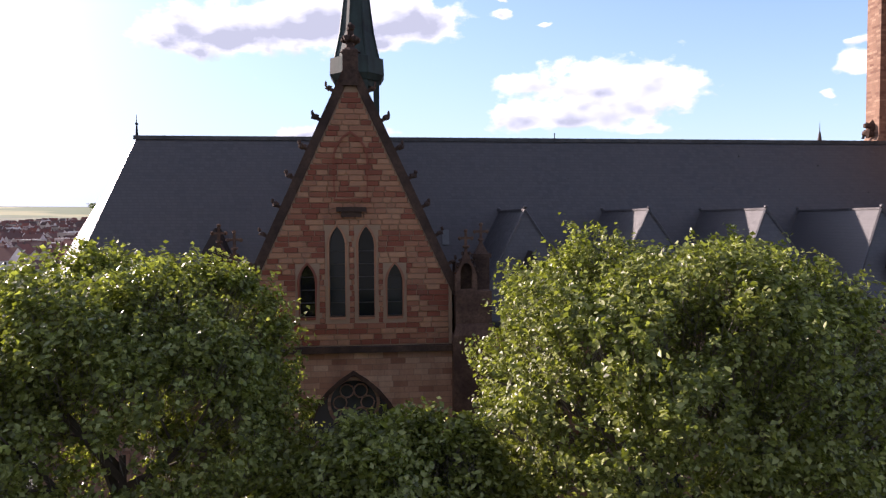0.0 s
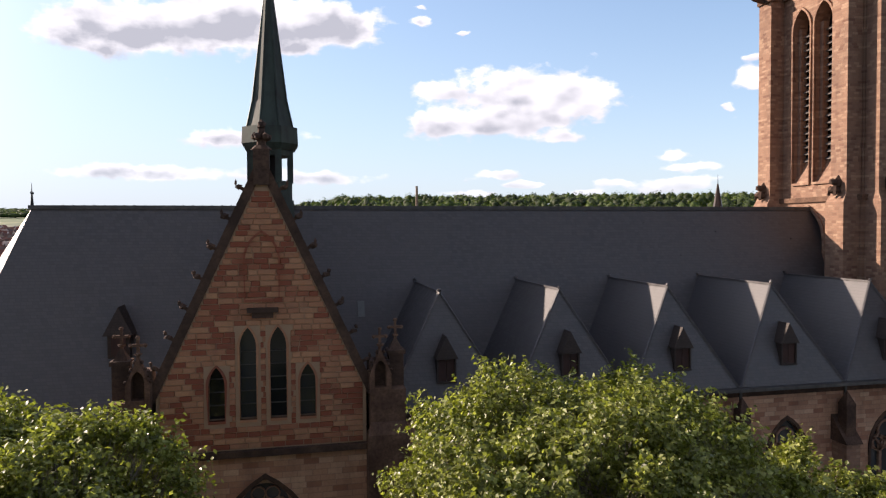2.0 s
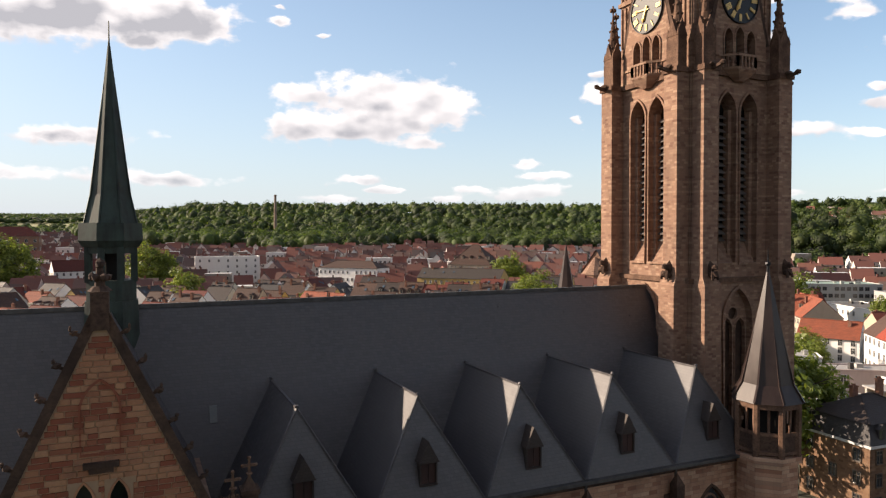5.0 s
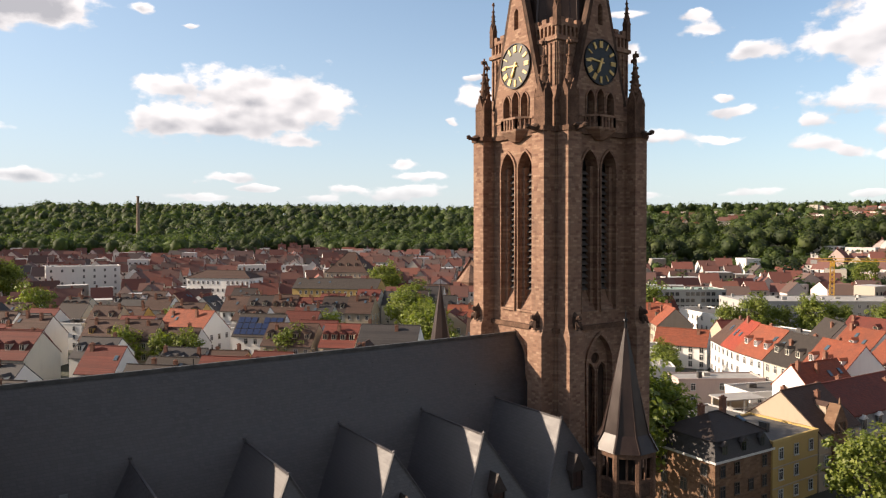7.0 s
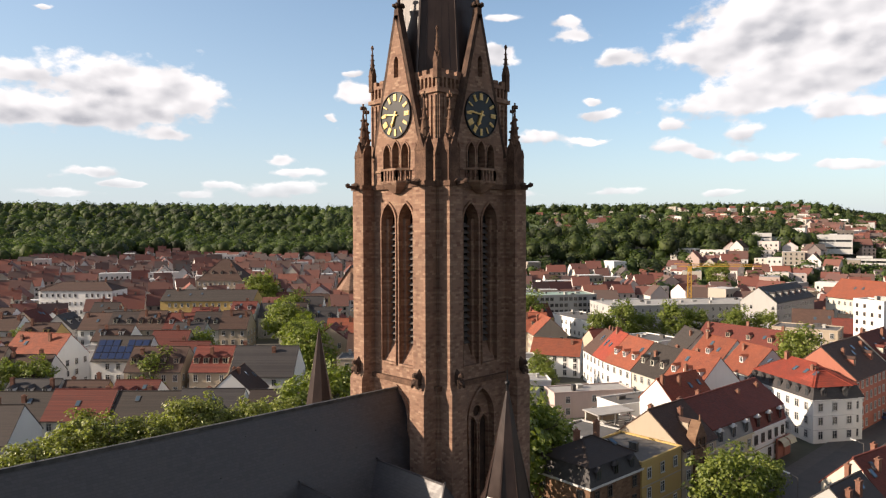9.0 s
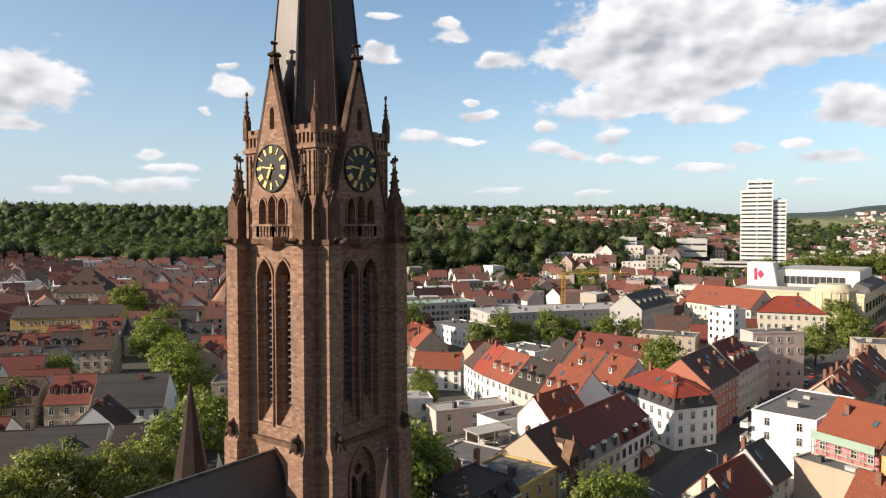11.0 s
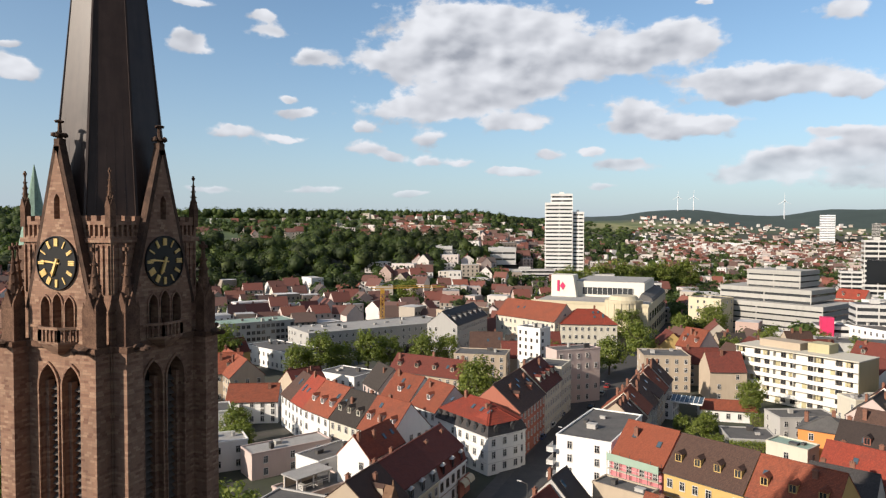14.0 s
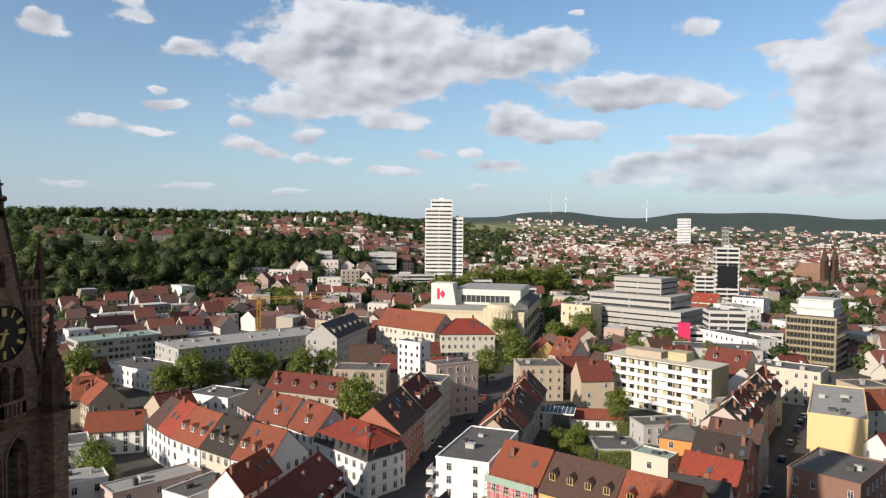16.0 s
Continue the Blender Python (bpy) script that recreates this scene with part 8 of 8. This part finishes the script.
ivy_hedge(186.6, -1.8, -78, 11.8, 4.6, 0.9, 3, "thick green ivy covering a yard wall")
ivy_hedge(193.0, 0.4, -15, 9.0, 3.4, 1.4, 4, "clipped green hedge in a garden")
ivy_hedge(217.0, -8.0, -80, 5.0, 4.4, 1.2, 5, "climbing ivy on a white garden house")

# town trees, three grown forms
TOWN_FORMS = [make_tree("town_tree", 20 + k, 12.0, 4.6, 5.5, 140, 32, 0.95, 0.52, (LEAF_TOWN, LEAF_TOWN, LEAF_DARK)[k], ("round leafy tree among the houses", "full green tree in a yard", "dark purple leaved beech tree")[k], 0.24, (0, 0, 0), "town trees") for k in range(3)]
BACK = make_tree("garden_tree", 40, 16.0, 5.4, 5.6, 190, 60, 0.9, 0.38, LEAF_NEAR, "leafy light green tree behind the church", 0.3, (18, 100, GROUND), "trees behind the church")
for i, (x, y, k) in enumerate(((25, 98, 1.2), (32, 103, 1.26), (40, 101, 1.16), (47, 103, 1.24), (55, 100, 1.14), (62, 103, 1.04))):
    copy_thing(BACK, pose(x, y, GROUND, 0, 0, i * 61) @ Matrix.Scale(k, 4))
SPOTS = [
    (85, 68, 1.6, 0), (93, 73, 1.35, 1), (77, 69, 1.45, 1), (98, 43.5, 0.74, 0), (106, 42, 0.68, 1), (72, 112, 1.1, 1),
    (90, 153, 0.7, 1), (108, 165, 1.0, 0), (114, 178, 0.9, 1), (121, 188, 0.95, 0), (128, 200, 0.95, 1), (138, 222, 0.95, 0), (150, 240, 0.95, 1), (160, 258, 1.0, 0),
]
SPOTS_B = [
    (150, 117, 0.6, 0), (143, 110, 0.6, 1), (203, 69, 0.98, 0), (222, 146, 0.88, 1), (229, 140, 0.95, 0), (236, 135, 0.82, 1), (243, 127, 0.95, 0), (250, 121, 0.92, 1), (255, 109, 0.86, 0), (263, 102, 0.9, 1), (258, 116, 0.85, 2),
    (274, 39, 0.85, 0), (358, 16, 1.0, 1), (43, 199, 0.8, 1), (48, 194, 0.7, 0), (92, 214, 0.6, 1), (35, 206, 0.75, 0), (201, 210, 1.0, 0), (30, 196, 0.6, 0),
]
SPOTS_E = [
    (198, 9.5, 0.45, 1), (192, 5, 0.48, 0), (186, 1, 0.4, 1), (194, 0, 0.42, 2), (200, 3, 0.45, 0), (234, -9, 0.6, 0),
    (540, 84, 1.7, 0), (552, 76, 1.8, 1), (564, 66, 1.75, 0), (578, 56, 1.8, 1), (592, 46, 1.7, 0), (606, 34, 1.8, 1), (520, 92, 1.6, 1), (620, 22, 1.7, 0), (500, 100, 1.5, 0), (470, 45, 1.3, 1),
]
SPOTS_D = [(-66, 405, 2.0, 0), (-56, 410, 1.9, 1), (-86, 400, 1.55, 1), (6, 400, 1.55, 0), (14, 402, 1.5, 1), (95, 205, 0.9, 1), (70, 176, 0.8, 0), (95, 138, 0.7, 0), (82, 113, 1.0, 0), (117, 184, 1.1, 1), (178, 316, 1.3, 0), (185, 330, 1.2, 1), (100, 118, 0.8, 1), (108, 128, 0.7, 0), (224, -8, 0.5, 1), (215, 175, 1.1, 0), (262, 60, 0.9, 1), (300, 30, 1.0, 0), (345, 40, 1.2, 1), (372, 2, 1.1, 0), (330, -40, 0.9, 1), (312, -52, 0.8, 0), (408, 60, 1.2, 1)]
SPOTS_C = [
    (92, 222, 0.7, 1), (19, 300, 1.1, 0), (60, 260, 0.8, 1), (150, 250, 0.9, 0), (420, 190, 1.3, 1), (560, 60, 1.3, 0), (575, 50, 1.2, 1), (590, 40, 1.4, 0), (600, 25, 1.2, 1), (545, 70, 1.2, 0),
    (470, -40, 1.1, 0), (300, -5, 0.9, 1), (330, -20, 0.8, 0), (130, 190, 0.9, 1), (136, 225, 1.0, 0), (190, 330, 1.1, 1),
]
for i, (x, y, k, form) in enumerate(SPOTS + SPOTS_B + SPOTS_C + SPOTS_D + SPOTS_E):
    src = TOWN_FORMS[form]
    m = pose(x, y, rise(x, y), 0, 0, (i * 77) % 360) @ Matrix.Scale(k, 4)
    if src.get("used"):
        copy_thing(src, m)
    else:
        src.matrix_basis = m
        src["used"] = 1
for src in TOWN_FORMS:
    if "used" in src:
        del src["used"]


def ball(sub=1):
    bm = bmesh.new()
    bmesh.ops.create_icosphere(bm, subdivisions=sub, radius=1)
    v = np.array([p.co[:] for p in bm.verts])
    f = np.array([[q.index for q in t.verts] for t in bm.faces])
    bm.free()
    return v, f


def crowns(name, spots, leaf_mat, label, seed):
    """Thousands of far crowns, each a ragged heap of leaf tufts round a dark heart."""
    rng = np.random.default_rng(seed)
    bv, bf = ball(1)
    C, N, EV, EF, SZ = [], [], [], [], []
    for i, (x, y, r, h) in enumerate(spots):
        z = rise(x, y)
        d = math.hypot(x, y)
        tufts = 96 if d < 860 and WOOD(x, y) else 50 if d < 1100 else 24
        p = rng.normal(size=(tufts, 3))
        p /= np.linalg.norm(p, axis=1, keepdims=True)
        p[:, 2] = np.where(p[:, 2] < -0.4, -p[:, 2], p[:, 2])
        bump = 1 + 0.2 * np.sin(p[:, :1] * 5 + i) * np.cos(p[:, 1:2] * 4 + 2 * i) + 0.12 * np.sin(p[:, 2:] * 9 + i) + rng.normal(size=(tufts, 1)) * 0.06
        rz = min(h * 0.5, r * 1.05)
        C.append(np.array([x, y, z + h - rz]) + p * bump * np.array([r, r, rz]))
        N.append(p + np.array([0, 0, 0.25]) + rng.normal(size=(tufts, 3)) * 0.3)
        SZ.append(np.full(tufts, (1.8 if tufts == 96 else 2.3 if tufts == 50 else 2.9) * (0.6 + r * 0.05)))
        EV.append(np.array([x, y, z + h - rz]) + bv * (0.86 + rng.normal(size=(len(bv), 1)) * 0.05) * np.array([r, r, rz]))
        EF.append(bf + i * len(bv))
    me = leaf_mesh(name, np.concatenate(C), np.concatenate(N), np.concatenate(SZ), [leaf_mat], rng, 0.8, (np.concatenate(EV), np.concatenate(EF)))
    me.polygons.foreach_set("use_smooth", [True] * len(me.polygons))
    tagged(new(name, me), label, "woods", kind="stuff")


def woodland():
    """Where the hill woods, belts and garden trees stand."""
    prng = random.Random(9)
    spots = []
    for az0, az1, d0, d1, spacing in ((-16, 47, 640, 1500, 15.5),):
        d = d0
        while d < d1:
            step = spacing * (0.8 + (d - d0) / (d1 - d0) * 1.1)
            n = int(radians(az1 - az0) * d / step)
            for k in range(n):
                a = radians(az0 + (az1 - az0) * (k + prng.random()) / n)
                q = d + prng.uniform(-0.5, 0.5) * step
                x, y = q * math.sin(a), q * math.cos(a)
                if WOOD(x, y):
                    spots.append((x, y, prng.uniform(6.5, 11.5), prng.uniform(14, 23)))
            d += step * 0.85
    # belts of trees on the far heights and between the far houses
    for k in range(3900):
        a = radians(prng.uniform(46, 112))
        q = 420 + 2600 * prng.random() ** 1.15
        x, y = q * math.sin(a), q * math.cos(a)
        if noise.noise(Vector((x * 0.004, y * 0.004, 0.3))) > -0.05 and not taken(x, y, 3):
            r = prng.uniform(4, 6.5) * (1 + q / 3200)
            spots.append((x, y, r, prng.uniform(8, 13)))
    for k in range(2700):
        a = radians(prng.uniform(50, 112))
        q = prng.uniform(340, 1250)
        x, y = q * math.sin(a), q * math.cos(a)
        if noise.noise(Vector((x * 0.012, y * 0.012, 8.3))) > 0.0 and not taken(x, y, 3) and not (math.degrees(a) < 76 and (q > 560 or q < 500)):
            spots.append((x, y, prng.uniform(3.5, 6), prng.uniform(9, 14)))
    # gardens among the houses of the slope
    for k in range(800):
        a = radians(prng.uniform(46, 80))
        q = prng.uniform(640, 1060)
        x, y = q * math.sin(a), q * math.cos(a)
        if noise.noise(Vector((x * 0.011, y * 0.011, 2.3))) > 0.0:
            spots.append((x, y, prng.uniform(3.5, 7), prng.uniform(7, 14)))
    for k in range(3400):
        a = radians(prng.uniform(-16, 74))
        q = prng.uniform(1300, 2300)
        x, y = q * math.sin(a), q * math.cos(a)
        if noise.noise(Vector((x * 0.003, y * 0.006, 5.3))) < 0.05:
            continue
        spots.append((x, y, prng.uniform(8, 12), prng.uniform(9, 13)))
    # wooded ridge on the horizon behind the choir
    for k in range(1500):
        a = radians(prng.uniform(-21, 6))
        q = prng.uniform(2500, 3750)
        spots.append((q * math.sin(a), q * math.cos(a), prng.uniform(15, 26), prng.uniform(12, 19)))
    # copses on the meadows below the far heights
    for k in range(300):
        a = radians(prng.uniform(73, 84))
        q = prng.uniform(1300, 2700)
        spots.append((q * math.sin(a), q * math.cos(a), prng.uniform(8, 14), prng.uniform(9, 14)))
    # a close belt of trees along the skyline
    for k in range(520):
        a = radians(44 + 40 * prng.random())
        q = prng.uniform(1270, 1400)
        spots.append((q * math.sin(a), q * math.cos(a), prng.uniform(5, 9), prng.uniform(12, 20)))
    return spots


def park_spots():
    """Tall old park trees between the town and the far heights."""
    prng = random.Random(21)
    spots = []
    d = 460.0
    while d < 800:
        n = int(radians(29) * d / 14.5)
        for k in range(n):
            a = radians(47 + 29 * (k + prng.random()) / n)
            q = d + prng.uniform(-8, 8)
            x, y = q * math.sin(a), q * math.cos(a)
            if WOOD(x, y):
                spots.append((x, y, prng.uniform(4.5, 9.0), prng.uniform(12, 23)))
        d += 13
    return spots


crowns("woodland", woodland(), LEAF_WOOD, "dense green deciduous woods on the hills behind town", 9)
crowns("park_trees", park_spots(), LEAF_PARK, "tall dark green park trees beyond the roofs", 10)



# ---- small far things ----
def tower_crane(x, y):
    z = rise(x, y)
    ob = thing("tower_crane", "yellow lattice tower crane over the roofs", "crane", at=(x, y, z), turn=-58)
    s = Shape()
    for dx in (-0.8, 0.8):
        for dy in (-0.8, 0.8):
            s.bar((dx, dy, 0), (dx, dy, 26), 0.25)
    for k in range(13):
        s.bar((-0.8, -0.8, k * 2), (0.8, -0.8, k * 2 + 2), 0.16).bar((0.8, 0.8, k * 2), (-0.8, 0.8, k * 2 + 2), 0.16).bar((-0.8, 0.8, k * 2), (-0.8, -0.8, k * 2 + 2), 0.16)
    part("mast", s, YELLOW_STEEL, ob)
    part("jib", Shape().bar((-7, 0, 26), (32, 0, 26.4), 0.4).bar((-7, 0, 27.2), (28, 0, 27.2), 0.25), YELLOW_STEEL, ob)
    part("cab", Shape().box(-0.9, 0.9, -1.6, -0.4, 23.6, 25.6), YELLOW_STEEL, ob)
    part("counterweight", Shape().box(-8.5, -6, -0.8, 0.8, 24.8, 26.4), CONCRETE, ob)


tower_crane(318, 158)


def chimney_stack(x, y, h, r):
    ob = thing("brick_chimney", "tall slender brick factory chimney before the wooded hill", "chimney", at=(x, y, rise(x, y) - 1))
    part("shaft", Shape().ring(0, 0, r, r * 0.62, 0, h, 12), CHIMNEY_PALE, ob)
    part("rim", Shape().ring(0, 0, r * 0.75, r * 0.75, h, h + 1.2, 12), CHIMNEY_PALE, ob)


def turbine(x, y, h, turn):
    z = rise(x, y)
    ob = thing("wind_turbine", "distant white wind turbine standing on a hill", "wind turbine", "wind turbines", at=(x, y, z - 2), turn=turn)
    part("mast", Shape().ring(0, 0, 2.2, 1.2, 0, h, 10), TURBINE, ob)
    part("nacelle", Shape().box(-1.5, 1.5, -4, 3, h - 1.2, h + 1.8), TURBINE, ob)
    for k in range(3):
        a = radians(90 + 120 * k)
        part("blade", Shape().bar((0, -4.4, h), (h * 0.46 * math.cos(a), -4.4, h + h * 0.46 * math.sin(a)), 2.2, 0, 0.6), TURBINE, ob)


def chapel(x, y, turn):
    """The green-roofed church half hidden behind the tower."""
    z = rise(x, y)
    ob = thing("far_church", "sandstone church with slate roof and green copper spire", "church", at=(x, y, z), turn=turn)
    TAKEN.append((x, y, 20))
    prof = [(-8, 0), (8, 0), (8, 14), (0, 25), (-8, 14)]
    part("nave", Shape().hexa([(a, 0, b) for a, b in prof], [(a, 34, b) for a, b in prof]), STONE, ob)
    part("roof", Shape().add([(-8.5, -0.5, 13.6), (0, -0.5, 25.5), (8.5, -0.5, 13.6), (-8.5, 34.5, 13.6), (0, 34.5, 25.5), (8.5, 34.5, 13.6)], [(0, 1, 4, 3), (1, 2, 5, 4)]), LEAD, ob)
    part("apse", Shape().ring(0, -1, 7, 7, 0, 13, 10).ring(0, -1, 7.4, 0.3, 13, 22, 10), STONE, ob)
    part("steeple", Shape().ring(0, 30, 8.0, 8.0, 0, 48, 4, 0.5), STONE, ob)
    part("steeple_roof", Shape().ring(0, 30, 7.0, 0.1, 48, 87, 8, 0.5), PATINA, ob)


def twin_church(x, y):
    z = rise(x, y)
    ob = thing("twin_tower_church", "distant sandstone church with two pointed towers", "church", at=(x, y, z), turn=-60)
    part("nave", Shape().box(-8, 8, 0, 40, 0, 16).hexa([(-8.3, 0, 16), (8.3, 0, 16), (8.3, 40, 16), (-8.3, 40, 16)], [(-0.2, 2, 26), (0.2, 2, 26), (0.2, 38, 26), (-0.2, 38, 26)]), STONE, ob)
    for sx in (-7, 7):
        part("steeple", Shape().ring(sx, 0, 4, 4, 0, 30, 4, 0.5).ring(sx, 0, 4.2, 0.1, 30, 46, 8, 0.5), STONE_DARK, ob)


# ---- parked cars ----
def car_meshes(paint):
    key = ("car", paint.name)
    if key not in MESHES:
        body = Shape().hexa([(-2.15, -0.86, 0.32), (2.15, -0.86, 0.32), (2.15, 0.86, 0.32), (-2.15, 0.86, 0.32)], [(-2.1, -0.82, 0.86), (2.02, -0.8, 0.78), (2.02, 0.8, 0.78), (-2.1, 0.82, 0.86)])
        body.hexa([(-1.35, -0.66, 1.4), (0.35, -0.66, 1.4), (0.35, 0.66, 1.4), (-1.35, 0.66, 1.4)], [(-1.25, -0.6, 1.46), (0.25, -0.6, 1.46), (0.25, 0.6, 1.46), (-1.25, 0.6, 1.46)])
        cabin = Shape().hexa([(-1.9, -0.8, 0.86), (1.0, -0.8, 0.82), (1.0, 0.8, 0.82), (-1.9, 0.8, 0.86)], [(-1.36, -0.67, 1.4), (0.36, -0.67, 1.4), (0.36, 0.67, 1.4), (-1.36, 0.67, 1.4)])
        wheel = Shape()
        ring0 = [(0.31 * math.cos(2 * math.pi * k / 12), -0.1, 0.31 * math.sin(2 * math.pi * k / 12)) for k in range(12)]
        wheel.hexa(ring0, [(x, 0.1, z) for x, _, z in ring0])
        MESHES[key] = (body.mesh("body", paint), cabin.mesh("cabin", GLASS), wheel.mesh("wheel", IRON))
    return MESHES[key]


def car(x, y, turn, paint, label):
    body, cabin, wheel = car_meshes(paint)
    ob = thing("car", label, "car", "parked cars", at=(x, y, GROUND + 0.19), turn=turn)
    for nm, me in (("body", body), ("cabin", cabin)):
        part(nm, me, None, ob)
    for dx in (-1.35, 1.35):
        for dy in (-0.78, 0.78):
            w = part("wheel", wheel, None, ob)
            w.matrix_basis = pose(dx, dy, 0.31)


PAINTS = [(plain("silver_car_paint", (0.45, 0.46, 0.47), rough=0.3, metallic=0.5), "silver"), (plain("black_car_paint", (0.015, 0.015, 0.018), rough=0.25), "black"), (plain("white_car_paint", (0.7, 0.7, 0.69), rough=0.3), "white"), (plain("blue_car_paint", (0.03, 0.06, 0.16), rough=0.3), "dark blue"), (plain("red_car_paint", (0.3, 0.03, 0.025), rough=0.3), "red")]
crng = random.Random(31)
for side, off in ((1, 3.6), (-1, -3.6)):
    for k in range(15):
        if crng.random() < 0.2:
            continue
        t = k / 15
        x, y = 162 + t * 120, -33 - 4.8 - t * 48
        d = Vector((180, -72, 0)).normalized()
        paint, word = crng.choice(PAINTS)
        car(x - d.y * off, y + d.x * off, math.degrees(math.atan2(d.y, d.x)), paint, f"{word} car parked at the kerb")
for k in range(9):
    paint, word = crng.choice(PAINTS)
    car(176 + k * 11 + crng.uniform(-2, 2), 41.5 - k * 0.18 + crng.choice((-3.4, 3.4)), -1, paint, f"{word} car parked in the street")



def street_lamp(x, y, turn, h=8.5):
    ob = thing("street_lamp", "slim grey street lamp with flat white head", "street lamp", "street lamps", at=(x, y, GROUND), turn=turn)
    part("pole", Shape().ring(0, 0, 0.09, 0.06, 0, h, 8), LEAD, ob)
    part("arm", Shape().bar((0, 0, h), (0, -1.2, h + 0.35), 0.09, 0, 0.07), LEAD, ob)
    part("lamp_head", Shape().hexa([(-0.16, -1.1, h + 0.27), (0.16, -1.1, h + 0.27), (0.13, -2.0, h + 0.45), (-0.13, -2.0, h + 0.45)], [(-0.16, -1.1, h + 0.4), (0.16, -1.1, h + 0.4), (0.13, -2.0, h + 0.52), (-0.13, -2.0, h + 0.52)]), WHITE, ob)


for lx, ly, lt in ((106.0, 36.6, 180), (130.0, 34.6, 180), (168.0, 34.6, 180), (196.0, 45.0, 0), (222.0, 32.4, 180)):
    street_lamp(lx, ly, lt)
chimney_stack(160, 878, 60, 2.4)
chapel(217, 293, -61)
twin_church(815, -258)
turbine(3650, 165, 72, -80)
turbine(3700, 92, 70, -80)
turbine(3540, -305, 84, -80)


# ---- blocks of the transept gable ----
def gable_blocks():
    rng = random.Random(5)
    rest = Shape()
    rows_ = 48
    z0, z1 = 17.75, GTOP - 0.5
    h = (z1 - z0) / rows_
    cache = {}
    holes = [(-1.39, 0.74, 23.4), (-0.02, 0.74, 23.4), (-2.8, 0.72, 21.6), (1.33, 0.72, 21.6)]
    n = 0
    for k in range(rows_):
        z = z0 + k * h
        half = 4.72 if z + h < 20.6 else 4.72 * (GTOP - z - h) / (GTOP - 20.6)
        half -= 0.12
        if half < 0.3:
            continue
        x = GX - half
        while x < GX + half - 0.05:
            w = rng.choice((0.42, 0.55, 0.66, 0.85))
            if GX + half - x - w < 0.35:
                w = GX + half - x
            a, b = x, x + w
            x += w
            spans = [(a, b)]
            for cx, hw, top in holes:
                if z < top and z + h > 19.0:
                    l, r = cx - hw / 2 - 0.19, cx + hw / 2 + 0.19
                    spans = [q for s0, s1 in spans for q in ((s0, min(s1, l)), (max(s0, r), s1)) if q[1] - q[0] > 0.12]
            for s0, s1 in spans:
                ww = round(s1 - s0 - 0.025, 2)
                if ww < 0.1:
                    continue
                key = ww
                if key not in cache:
                    e, t = 0.018, 0.05
                    low = [(-ww / 2, 0, -h / 2 + 0.012), (ww / 2, 0, -h / 2 + 0.012), (ww / 2, 0, h / 2 - 0.012), (-ww / 2, 0, h / 2 - 0.012)]
                    high = [(px - math.copysign(e, px), -t, pz - math.copysign(e, pz)) for px, _, pz in low]
                    cache[key] = Shape().hexa(low, high).mesh("block", BLOCK)
                at = ((s0 + s1) / 2, GY + 0.012 - rng.uniform(0, 0.02), z + h / 2)
                if 19.0 < z < 24.4:
                    ob = new("block", cache[key])
                    ob.parent = gable_wall
                    ob.matrix_basis = pose(*at)
                else:
                    me = cache[key]
                    rest.add([(v.co.x + at[0], v.co.y + at[1], v.co.z + at[2]) for v in me.vertices], [tuple(f.vertices) for f in me.polygons])
                n += 1
    tagged(part("block_facing", rest, BLOCK_REST, gable_wall), kind="stuff")
    return n


gable_blocks()
